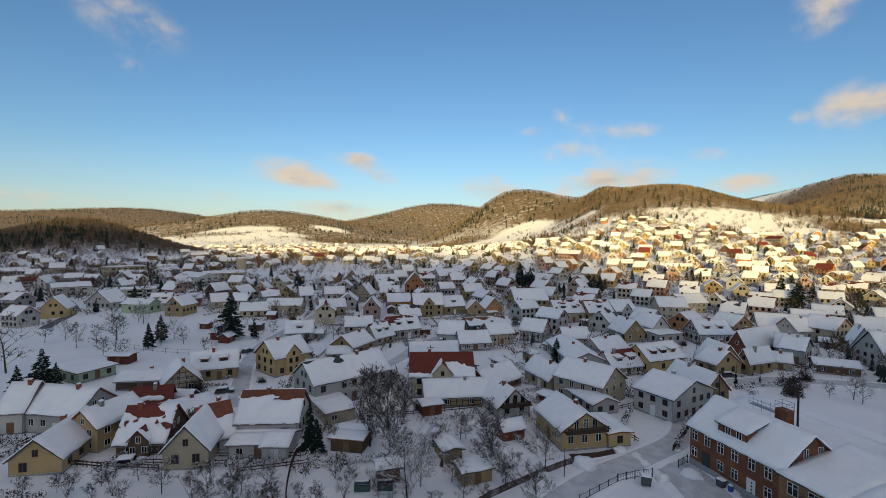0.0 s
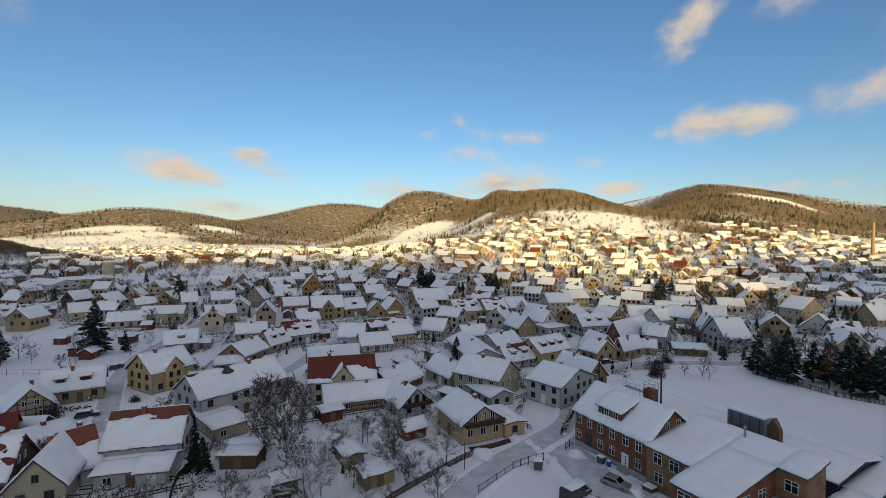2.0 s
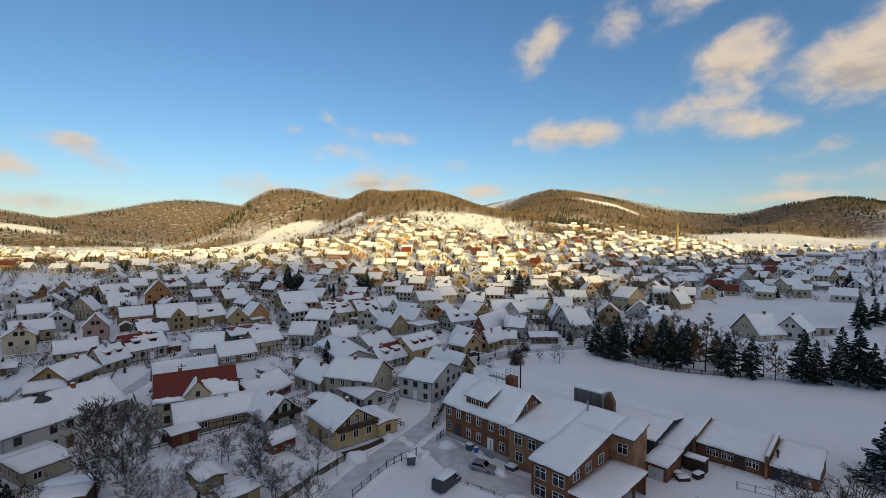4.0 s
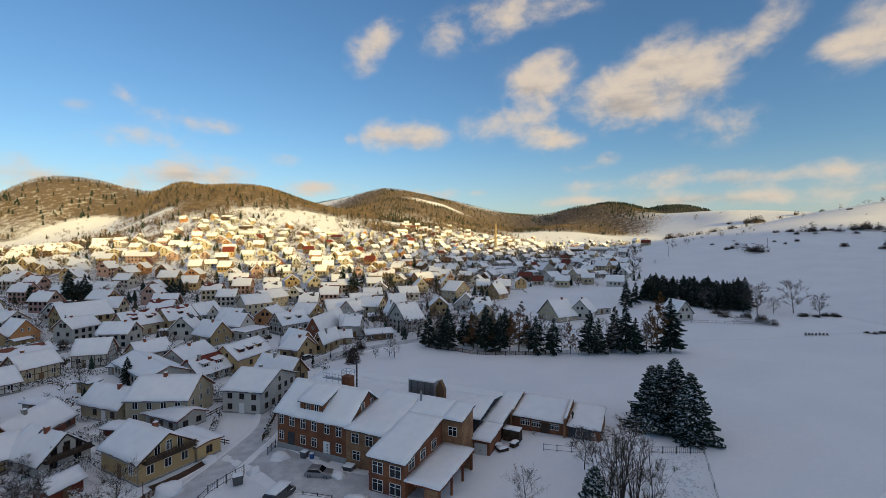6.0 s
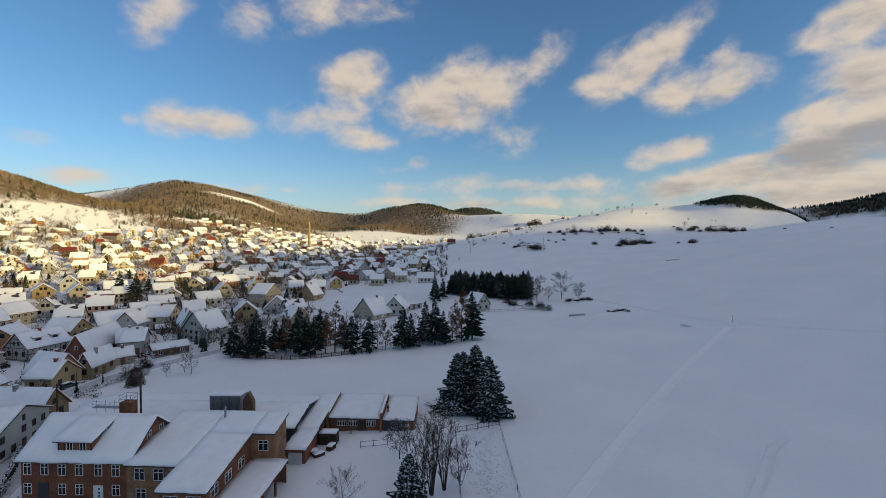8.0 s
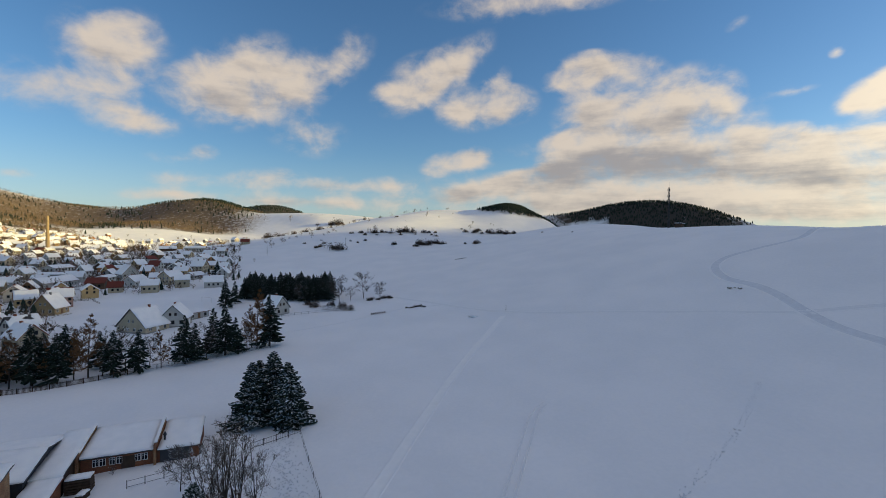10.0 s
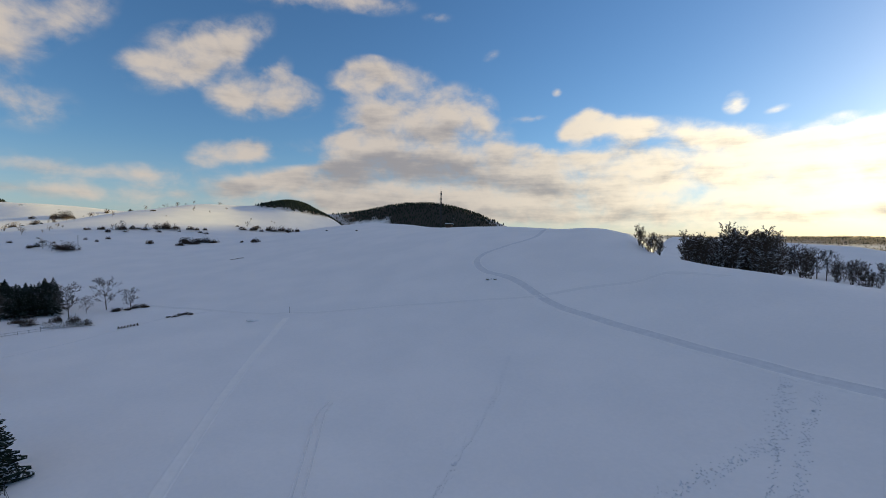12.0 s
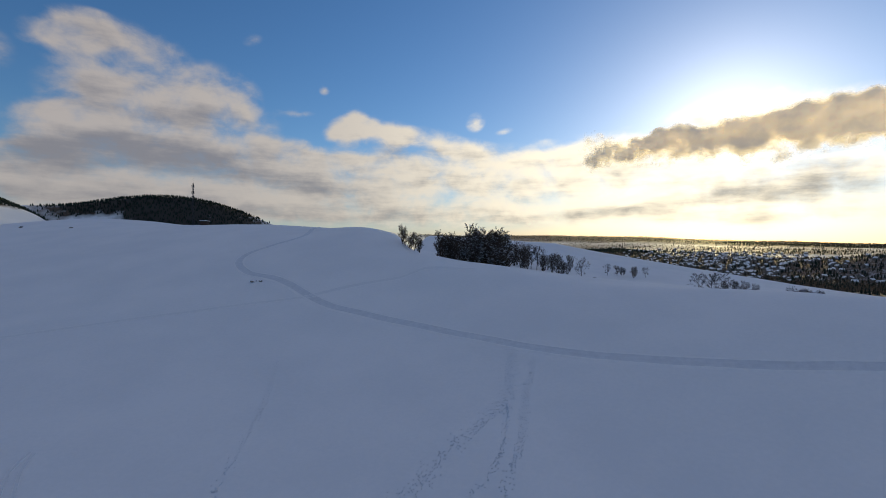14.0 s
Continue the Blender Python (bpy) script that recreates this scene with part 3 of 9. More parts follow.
def build_ground():
    na, radii = 620, np.concatenate([[3, 8, 15, 22], np.geomspace(28, 4900, 330)])
    az = np.linspace(0, math.tau, na, endpoint=False)
    R, A = np.meshgrid(radii, az, indexing="ij")
    X, Y = R * np.sin(A), R * np.cos(A)
    Z = ground_z(X, Y) + 0.12 * rough_noise(X, Y, 9.0) * np.clip(R / 60, 0, 1) + 0.04 * rough_noise(X, Y, 2.3)
    Z += np.clip((R - 300) / 900, 0, 1) * (2.5 * rough_noise(X, Y, 70.0) + 4 * rough_noise(X + 50, Y, 190.0))
    Z[-1] -= 400
    co = np.stack([X, Y, Z], -1).reshape(-1, 3)
    co = np.vstack([co, [[0, 0, ground_z(0.0, 0.0)]]])
    nr = len(radii)
    i, j = np.meshgrid(np.arange(nr - 1), np.arange(na), indexing="ij")
    j2 = (j + 1) % na
    quads = np.stack([i * na + j, i * na + j2, (i + 1) * na + j2, (i + 1) * na + j], -1).reshape(-1, 4)
    quads = quads[:, ::-1]
    me = bpy.data.meshes.new("ground")
    tris = [(nr * na, int((k + 1) % na), int(k)) for k in range(na)]
    me.from_pydata(co.tolist(), [], [q for q in quads.tolist()] + [t[::-1] for t in tris])
    w = np.maximum(1.1 * wood_at(co[:, 0], co[:, 1], ("bare",)), 1.6 * wood_at(co[:, 0], co[:, 1], ("spruce",)))
    w = np.clip(w - 1.5 * wood_at(co[:, 0], co[:, 1], ("clear",)), 0, 1.6)
    at = me.attributes.new("litter", "FLOAT", "POINT")
    at.data.foreach_set("value", w.astype(np.float32))
    me.attributes.new("fir", "FLOAT", "POINT").data.foreach_set("value", np.clip(wood_at(co[:, 0], co[:, 1], ("spruce",)), 0, 1).astype(np.float32))
    me.polygons.foreach_set("use_smooth", [True] * len(me.polygons))
    m = mat("snow_field", (0.86, 0.87, 0.90), (0.80, 0.82, 0.86), 0.05, 0.8, 0.05, fine=1.3, spec=0.08)
    n, l = m.node_tree.nodes, m.node_tree.links
    b = n["Principled BSDF"]
    src = b.inputs["Base Color"].links[0].from_socket
    a = n.new("ShaderNodeAttribute")
    a.attribute_name = "litter"
    nz, geo = n.new("ShaderNodeTexNoise"), n.new("ShaderNodeNewGeometry")
    nz.inputs["Scale"].default_value, nz.inputs["Detail"].default_value = 0.09, 6.0
    l.new(geo.outputs["Position"], nz.inputs["Vector"])
    ma = n.new("ShaderNodeMath")
    ma.operation = "MULTIPLY"
    l.new(a.outputs["Fac"], ma.inputs[0])
    l.new(nz.outputs["Fac"], ma.inputs[1])
    mr = n.new("ShaderNodeMapRange")
    mr.inputs[1].default_value, mr.inputs[2].default_value = 0.10, 0.46
    mr.inputs[4].default_value = 0.97
    l.new(ma.outputs[0], mr.inputs[0])
    mx = n.new("ShaderNodeMix")
    mx.data_type = "RGBA"
    l.new(mr.outputs[0], mx.inputs[0])
    l.new(src, mx.inputs[6])
    fir, floor = n.new("ShaderNodeAttribute"), n.new("ShaderNodeMix")
    fir.attribute_name = "fir"
    floor.data_type = "RGBA"
    floor.inputs[6].default_value, floor.inputs[7].default_value = (0.145, 0.108, 0.078, 1), (0.042, 0.036, 0.028, 1)
    l.new(fir.outputs["Fac"], floor.inputs[0])
    l.new(floor.outputs[2], mx.inputs[7])
    l.new(mx.outputs[2], b.inputs["Base Color"])
    me.materials.append(m)
    return tagged(new("ground", me), "snow-covered rolling ground with fields and wooded hills", "ground", kind="structure")


build_ground()

# ---- the low cloud bank before the sun, which keeps the near village and the field in shade ----
CLOUD = bpy.data.materials.new("cloud_vapour")
CLOUD.use_nodes = True


def cloud_material():
    n, l = CLOUD.node_tree.nodes, CLOUD.node_tree.links
    n.clear()
    out, mix = n.new("ShaderNodeOutputMaterial"), n.new("ShaderNodeMixShader")
    clear, body = n.new("ShaderNodeBsdfTransparent"), n.new("ShaderNodeAddShader")
    d, t = n.new("ShaderNodeBsdfDiffuse"), n.new("ShaderNodeBsdfTranslucent")
    d.inputs[0].default_value = (0.55, 0.55, 0.56, 1)
    l.new(d.outputs[0], body.inputs[0])
    l.new(t.outputs[0], body.inputs[1])
    a, tc, nz = n.new("ShaderNodeAttribute"), n.new("ShaderNodeTexCoord"), n.new("ShaderNodeTexNoise")
    a.attribute_name = "vapour"
    nz.inputs["Scale"].default_value, nz.inputs["Detail"].default_value, nz.inputs["Roughness"].default_value = 0.006, 6.0, 0.55
    l.new(tc.outputs["Object"], nz.inputs["Vector"])
    tone, fold = n.new("ShaderNodeMix"), n.new("ShaderNodeMapRange")
    tone.data_type = "RGBA"
    tone.inputs[6].default_value, tone.inputs[7].default_value = (0.66, 0.58, 0.45, 1), (0.36, 0.335, 0.30, 1)
    fold.inputs[1].default_value, fold.inputs[2].default_value = 0.36, 0.62
    l.new(nz.outputs["Fac"], fold.inputs[0])
    l.new(fold.outputs[0], tone.inputs[0])
    l.new(tone.outputs[2], t.inputs[0])
    add, mr = n.new("ShaderNodeMath"), n.new("ShaderNodeMapRange")
    add.operation = "MULTIPLY_ADD"
    l.new(nz.outputs["Fac"], add.inputs[0])
    add.inputs[1].default_value = 3.6
    l.new(a.outputs["Fac"], add.inputs[2])
    mr.interpolation_type = "SMOOTHSTEP"
    mr.inputs[1].default_value, mr.inputs[2].default_value = 2.1, 3.0
    l.new(add.outputs[0], mr.inputs[0])
    l.new(mr.outputs[0], mix.inputs[0])
    l.new(clear.outputs[0], mix.inputs[1])
    l.new(body.outputs[0], mix.inputs[2])
    l.new(mix.outputs[0], out.inputs["Surface"])


cloud_material()


def cloud_bank(west, east, low, distance=4300):
    """A long bank of cloud in the sun's direction, from west to east of it, in metres; its top dips where the village is lit."""
    n, m = 90, 28
    to, side = toward(SUN_AZ, SUN_EL), toward(SUN_AZ + 90, 0)
    lift = side.cross(to)
    lift = -lift if lift.z < 0 else lift
    verts, dens, faces = [], [], []
    for layer in (1, -1):
        for i in range(n + 1):
            s = east + (west - east) * i / n
            top = 148 - 66 * math.exp(-((s + 208) / 122) ** 2) + 0.108 * max(s, 0) - 78 * math.exp(-((s + 690) / 215) ** 2)
            for j in range(m + 1):
                h = low + (top - low) * j / m
                ends = min(west - s, s - east)
                bulge = 60 * math.sqrt(max(0.0, 1 - (2 * j / m - 1) ** 2)) * (0.7 + 0.5 * noise.noise(Vector((s / 200, h / 90, 3))))
                verts.append(side * s + lift * h + to * layer * bulge)
                dens.append(max(0.0, min(1.4, (top - h) / 60, (h - low) / 170, ends / 500)))
    for layer in (0, 1):
        o = layer * (n + 1) * (m + 1)
        for i in range(n):
            for j in range(m):
                q = (o + i * (m + 1) + j, o + (i + 1) * (m + 1) + j, o + (i + 1) * (m + 1) + j + 1, o + i * (m + 1) + j + 1)
                faces.append(q if layer else q[::-1])
    me = bpy.data.meshes.new("cloud")
    me.from_pydata(verts, [], faces)
    me.polygons.foreach_set("use_smooth", [True] * len(me.polygons))
    me.attributes.new("vapour", "FLOAT", "POINT").data.foreach_set("value", dens)
    me.materials.append(CLOUD)
    ob = new("cloud", me)
    ob.location = to * distance
    return tagged(ob, "long grey cloud bank low before the sun", "cloud", kind="structure")


cloud_bank(1500, -1250, -270)

# ---- house kit ----
def snow_sheet(bm, o, du, dv, lu, lv, thick, cover, seed, slot=0, flush=""):
    """A blanket of snow on a sloping rectangle: o its lower corner, du along the eave, dv up the slope.
    cover: the share that is still white; the rest has slid off, from the ridge down.
    flush: edges that meet another sheet: l, r along the eave, t at the top."""
    o, du, dv = Vector(o), Vector(du).normalized(), Vector(dv).normalized()
    n = du.cross(dv)
    if n.z < 0:
        n = -n
    torn = cover < 0.985
    cell = 0.5 if torn else 0.85
    nu, nv = max(4, min(26 if torn else 16, int(lu / cell))), max(3, min(15 if torn else 9, int(lv / cell)))
    rng = random.Random(seed)
    lobes = [(rng.uniform(0, lu), rng.uniform(0.55, 1.05) * lv, rng.uniform(0.8, 2.2)) for _ in range(6)]
    val, spot = {}, {}
    for i in range(nu + 1):
        for j in range(nv + 1):
            u, v = lu * i / nu, lv * j / nv
            free = (i == 0 and "l" not in flush) or (i == nu and "r" not in flush) or j == 0 or (j == nv and "t" not in flush)
            q = o + du * u + dv * v
            wob = noise.noise(Vector((q.x * 0.7, q.y * 0.7, seed))) * 0.35
            shift = du * rng.uniform(-0.05, 0.05) + dv * (rng.uniform(-0.09, 0.06) if j == 0 else 0)
            spot[i, j] = (q + shift, thick * (0.8 if free else 1.0) * (1 + wob))
            bare = max(1.0 - math.hypot(u - a, (v - b) * 1.3) / r for a, b, r in lobes)
            rag = noise.noise(Vector((u * 0.22, v * 0.5, seed * 3.7))) * 0.55 + noise.noise(Vector((u * 1.1, v * 1.6, seed))) * 0.16
            val[i, j] = (0.72 * v / lv + 0.3 * max(0, bare) + rag - 0.02 - cover * 0.86) if torn else -1.0
    top, low, edges = {}, {}, {}

    def put(key):
        if key not in top:
            if len(key) == 2:
                p, h = spot[key]
            else:
                a, b, t = spot[key[:2]], spot[key[2:]], val[key[:2]] / (val[key[:2]] - val[key[2:]])
                p, h = a[0].lerp(b[0], t), thick * 0.5
            top[key], low[key] = bm.verts.new(p + n * h), bm.verts.new(p + n * 0.006)
        return key

    for i in range(nu):
        for j in range(nv):
            ring = ((i, j), (i + 1, j), (i + 1, j + 1), (i, j + 1))
            poly = []
            for a, b in zip(ring, ring[1:] + ring[:1]):
                if val[a] < 0:
                    poly.append(put(a))
                if (val[a] < 0) != (val[b] < 0):
                    poly.append(put(min(a, b) + max(a, b)))
            if len(poly) > 2:
                f = bm.faces.new([top[k] for k in poly])
                f.material_index, f.smooth = slot, True
                for a, b in zip(poly, poly[1:] + poly[:1]):
                    edges[a, b] = True
    for a, b in edges:
        if (b, a) not in edges:
            bm.faces.new((top[b], top[a], low[a], low[b])).material_index = slot
    bmesh.ops.delete(bm, geom=[v for v in bm.verts if not v.link_faces], context="VERTS")
    bm.normal_update()


def slab(bm, o, du, dv, lu, lv, thick, slot=0):
    """A roof slab below the rectangle o, du, dv."""
    o, du, dv = Vector(o), Vector(du).normalized(), Vector(dv).normalized()
    n = du.cross(dv)
    n = -n if n.z > 0 else n
    p = [o, o + du * lu, o + du * lu + dv * lv, o + dv * lv]
    a = [bm.verts.new(q) for q in p]
    b = [bm.verts.new(q + n * thick) for q in p]
    for f in (a, b[::-1], *((a[k], b[k], b[(k + 1) % 4], a[(k + 1) % 4]) for k in range(4))):
        bm.faces.new(f).material_index = slot
    bmesh.ops.recalc_face_normals(bm, faces=bm.faces)


WINDOW_MESH = {}
FRAME_NOW = [FRAME]


def lattice(bm, xs, zs, y0, y1):
    """One solid frame in the x-z plane: bars on the even columns and rows, openings between them."""
    vert = {}

    def at(i, j, k):
        if (i, j, k) not in vert:
            vert[i, j, k] = bm.verts.new((xs[i], (y0, y1)[k], zs[j]))
        return vert[i, j, k]

    def solid(i, j):
        return 0 <= i < len(xs) - 1 and 0 <= j < len(zs) - 1 and (i % 2 == 0 or j % 2 == 0)

    for i in range(len(xs) - 1):
        for j in range(len(zs) - 1):
            if not solid(i, j):
                continue
            for k in (0, 1):
                ring = [at(i, j, k), at(i + 1, j, k), at(i + 1, j + 1, k), at(i, j + 1, k)]
                bm.faces.new(ring if k == 0 else ring[::-1])
            for di, dj, p, q in ((-1, 0, (i, j), (i, j + 1)), (1, 0, (i + 1, j + 1), (i + 1, j)), (0, -1, (i + 1, j), (i, j)), (0, 1, (i, j + 1), (i + 1, j + 1))):
                if not solid(i + di, j + dj):
                    bm.faces.new((at(*p, 0), at(*q, 0), at(*q, 1), at(*p, 1)))
    bmesh.ops.recalc_face_normals(bm, faces=bm.faces)


def window_mesh(w, h, kind):
    """Meshes of a window that faces -y, its middle at the origin: frame with reveal, mullion and sill; pane."""
    key = (round(w, 1), round(h, 1), kind, FRAME_NOW[0].name)
    if key not in WINDOW_MESH:
        w, h = key[0], key[1]
        fr, gl = bmesh.new(), bmesh.new()
        t = 0.065
        xs = [-w / 2, -w / 2 + t] + ([-0.04, 0.04] if w > 0.75 else []) + [w / 2 - t, w / 2]
        zs = [-h / 2, -h / 2 + t] + ([h / 6, h / 6 + 0.06] if kind == "cross" else []) + [h / 2 - t, h / 2]
        lattice(fr, xs, zs, -0.05, 0.03)
        add_box(gl, -w / 2 + t * 0.9, w / 2 - t * 0.9, -0.012, 0.01, -h / 2 + t * 0.9, h / 2 - t * 0.9)
        WINDOW_MESH[key] = mesh_of("window", fr, FRAME_NOW[0]), mesh_of("pane", gl, GLASS)
    return WINDOW_MESH[key]


def add_window(parent, at, w=1.0, h=1.3, kind="plain", pane=True):
    fr, gl = window_mesh(w, h, kind)
    win = part("window", fr, None, parent, at=at)
    part("pane", gl, None, win)
    return win


def door_mesh(w, h):
    bm = bmesh.new()
    add_box(bm, -w / 2, w / 2, -0.05, 0.03, 0, h)
    add_box(bm, -w / 2 - 0.09, -w / 2, -0.07, 0.03, 0, h + 0.09)
    add_box(bm, w / 2, w / 2 + 0.09, -0.07, 0.03, 0, h + 0.09)
    add_box(bm, -w / 2, w / 2, -0.07, 0.03, h, h + 0.09)
    for z in (0.25, 1.15):
        add_box(bm, -w / 2 + 0.14, w / 2 - 0.14, -0.062, -0.05, z, z + 0.7)
    return bm


ROOFS = {"brown": TILE_BROWN, "red": TILE_RED, "dark": TILE_DARK}
COLOUR_WORDS = {"white": "white-rendered", "cream": "cream-rendered", "yellow": "yellow-rendered", "ochre": "ochre-rendered", "orange": "orange-rendered",
                "grey": "grey-rendered", "green": "pale green", "darkgreen": "dark green", "blue": "pale blue", "pink": "pink-rendered", "slate": "slate-clad",
                "timber": "brown timber", "redwood": "red timber", "brickred": "red brick"}
SERIAL = [0]
PLACED = []


def small_roof(parent, name, base, w, depth, rise, roof, cover, seed):
    """A little saddle roof over a dormer: its ridge runs along y, from the wall (y=0) to -depth; base: its pose."""
    bm, sn = bmesh.new(), bmesh.new()
    run = math.hypot(w / 2 + 0.25, rise)
    for s in (-1, 1):
        o, dv = Vector((s * (w / 2 + 0.25), -0.3, 0)), Vector((-s * (w / 2 + 0.25), 0, rise + 0.02))
        slab(bm, o, (0, 1, 0), dv, depth + 0.3, run, 0.12)
        snow_sheet(sn, o, (0, 1, 0), dv, depth + 0.3, run, 0.16, cover, seed + s)
    r = part(name, bm, roof, parent, at=base)
    part("snow_cover", sn, SNOW, r)
    return r


def house(x, y, rot, L, W, H, rise, col, roof="brown", cover=1.0, timber=False, gable=False, dormers=0, chimney=1, chalet=False, hall=False, plain=False):
    SERIAL[0] += 1
    PLACED.append((x, y, max(L, W) / 2))
    seed = SERIAL[0]
    rng = random.Random(seed)
    c, s = math.cos(radians(rot)), math.sin(radians(rot))
    corners = [(x + u * c - v * s, y + u * s + v * c) for u in (-L / 2, L / 2) for v in (-W / 2, W / 2)]
    gz = float(ground_z(x, y))
    # the side that looks to the valley's open middle
    fx, fy = -x * c - y * s, x * s - y * c
    sx, sy = (1 if fx > 0 else -1), (1 if fy > 0 else -1)
    far = math.hypot(x, y)
    kind = "shed" if plain else "works hall" if hall else "half-timbered house" if timber else "house"
    words = {"brown": "snow-covered", "red": "partly snow-covered red", "dark": "snow-covered slate"}[roof]
    if cover < 0.7:
        words = {"brown": "half-bare brown-tiled", "red": "half-bare red-tiled", "dark": "half-bare dark"}[roof]
    what = f"{COLOUR_WORDS[col]} {kind} with a {words} " + ("flat roof" if rise < 0.9 else "saddle roof")
    h = thing("shed" if plain else "works_hall" if hall else "house", x, y, rot, what, "shed" if plain else "hall" if hall else "house", "" if plain else "houses of the village", z=gz)
    wallm = WALL[col]
    FRAME_NOW[0] = BROWN_FRAME if rng.random() < 0.55 else FRAME
    bm = bmesh.new()
    lo = min(float(ground_z(px, py)) for px, py in corners) - gz - 0.6
    prof = [(-W / 2, lo), (W / 2, lo), (W / 2, H), (0, H + rise), (-W / 2, H)]
    if rise < 0.9:
        prof = [(-W / 2, lo), (W / 2, lo), (W / 2, H if sy < 0 else H - 0.001), (0, H + rise / 2), (-W / 2, H)]
    ends = [[bm.verts.new((u, a, b)) for a, b in prof] for u in (-L / 2, L / 2)]
    bm.faces.new(ends[0][::-1])
    bm.faces.new(ends[1])
    for k in range(5):
        bm.faces.new((ends[0][k], ends[0][(k + 1) % 5], ends[1][(k + 1) % 5], ends[1][k]))
    bmesh.ops.recalc_face_normals(bm, faces=bm.faces)
    part("wall", bm, wallm, h)
    if not plain and far < 230:
        bm = bmesh.new()
        for s_ in (-1, 1):
            add_box(bm, -L / 2 - 0.04, L / 2 + 0.04, s_ * W / 2 - 0.04, s_ * W / 2 + 0.04, lo, 0.35)
            add_box(bm, s_ * L / 2 - 0.04, s_ * L / 2 + 0.04, -W / 2 + 0.05, W / 2 - 0.05, lo, 0.35)
        part("plinth", bm, STONE, h)
    # roof and the snow on it
    over, th = (0.45 if not hall else 0.2), 0.2
    bm, sn = bmesh.new(), bmesh.new()
    hh = rise if rise >= 0.9 else rise / 2
    run, slope = W / 2 + over, hh / (W / 2)
    lv = run * math.hypot(1, slope)
    for s_ in (-1, 1):
        o = Vector((-L / 2 - over, s_ * run, H - over * slope + th))
        dv = Vector((0, -s_ * run, run * slope))
        slab(bm, o, (1, 0, 0), dv, L + 2 * over, lv + 0.02, th)
        cv = cover if s_ == sy or cover > 0.9 else min(1, cover + 0.15)
        snow_sheet(sn, o, (1, 0, 0), dv, L + 2 * over, lv + 0.03, 0.19, cv, seed * 3 + s_)
    rf = part("roof", bm, ROOFS[roof], h)
    part("snow_cover", sn, SNOW, rf)
    if far < 190 and not plain:
        zg = H - over * slope + 0.02
        bm = bmesh.new()
        add_tube(bm, (-L / 2 - over, sy * (run + 0.06), zg), (L / 2 + over, sy * (run + 0.06), zg), 0.07, 0.07, 6)
        part("gutter", bm, METAL, h)
        bm = bmesh.new()
        add_tube(bm, (sx * (L / 2 - 0.1), sy * (W / 2 + 0.07), H - 0.1), (sx * (L / 2 - 0.1), sy * (W / 2 + 0.07), lo + 0.6), 0.05, 0.05, 5)
        part("downpipe", bm, METAL, h)
    if chimney and not plain and not hall:
        bm = bmesh.new()
        cx, cyy, w = rng.uniform(-0.25, 0.25) * L, rng.choice((-0.5, 0.5)), 0.32
        top = H + rise + 0.7
        add_box(bm, cx - w, cx + w, cyy - w, cyy + w, H, top)
        add_box(bm, cx - w - 0.06, cx + w + 0.06, cyy - w - 0.06, cyy + w + 0.06, top, top + 0.1)
        ch = part("chimney", bm, BRICKWALL if rng.random() < 0.6 else STONE, h)
        bm = bmesh.new()
        v = add_box(bm, cx - w, cx + w, cyy - w, cyy + w, top + 0.1, top + 0.28)
        for k in v[4:]:
            k.co.x, k.co.y = cx + (k.co.x - cx) * 0.6, cyy + (k.co.y - cyy) * 0.6
        part("snow_cap", bm, SNOW, ch)
    if plain:
        bm = door_mesh(0.9, 1.9)
        part("door", bm, WOOD, h, at=pose(0, -W / 2 if sy < 0 else W / 2, 0, 0, 0, 0 if sy < 0 else 180))
        return h
    # windows, storey by storey; walls named by their turn: 0 faces -y, 180 +y, 90 +x, -90 -x
    storeys = max(1, int(round((H - 0.3) / 2.7)))
    step = (H - 0.2) / storeys
    ww, wh = (1.15, min(1.45, step - 1.0)) if not hall else (2.2, min(1.2, step - 1.0))
    sides = [(L, W / 2, 0 if sy < 0 else 180), (W, L / 2, 90 if sx > 0 else -90)]
    if far < 85:
        sides += [(L, W / 2, 180 if sy < 0 else 0), (W, L / 2, -90 if sx > 0 else 90)]
    for si, (span, off, face) in enumerate(sides):
        m = pose(0, 0, 0, 0, 0, face)
        count = max(1, int((span - 0.8) / (2.5 if not hall else 4.2)))
        for k in range(storeys):
            for i in range(count):
                if rng.random() < 0.08:
                    continue
                px = (i + 0.5 - count / 2) * (span / count) * 0.92
                if k == 0 and si == 0 and i == count // 2 and not hall:
                    part("door", door_mesh(1.0, 2.05), WOOD if rng.random() < 0.7 else FRAME, h, at=m @ pose(px, -off, 0.1))
                    continue
                add_window(h, m @ pose(px, -off, 0.3 + k * step + (step - 0.2) * 0.52), ww, wh)
        if si in (1, 3) and rise > 2.4:
            for px in ((-0.9, 0.9) if W > 7.5 and rise > 3.3 else (0,)):
                add_window(h, m @ pose(px, -off, H + rise * 0.3), 0.8, 1.1)
        if timber:
            bm = bmesh.new()
            n = max(3, int(span / 1.3))
            z0 = 0.4 if storeys == 1 else step
            for z in (z0, (z0 + H) / 2, H - 0.12):
                add_box(bm, -span / 2, span / 2, -off - 0.03, -off + 0.05, z - 0.08, z + 0.08)
            for i in range(n + 1):
                px = -span / 2 + 0.1 + (span - 0.2) * i / n
                add_box(bm, px - 0.075, px + 0.075, -off - 0.03, -off + 0.05, z0 + 0.08, H - 0.2)
            for s_ in (-1, 1):
                add_beam(bm, (s_ * (span / 2 - 0.2), -off - 0.01, z0 + 0.1), (s_ * (span / 2 - span / n), -off - 0.01, H - 0.2), 0.08, 0.14, up=(0, 1, 0))
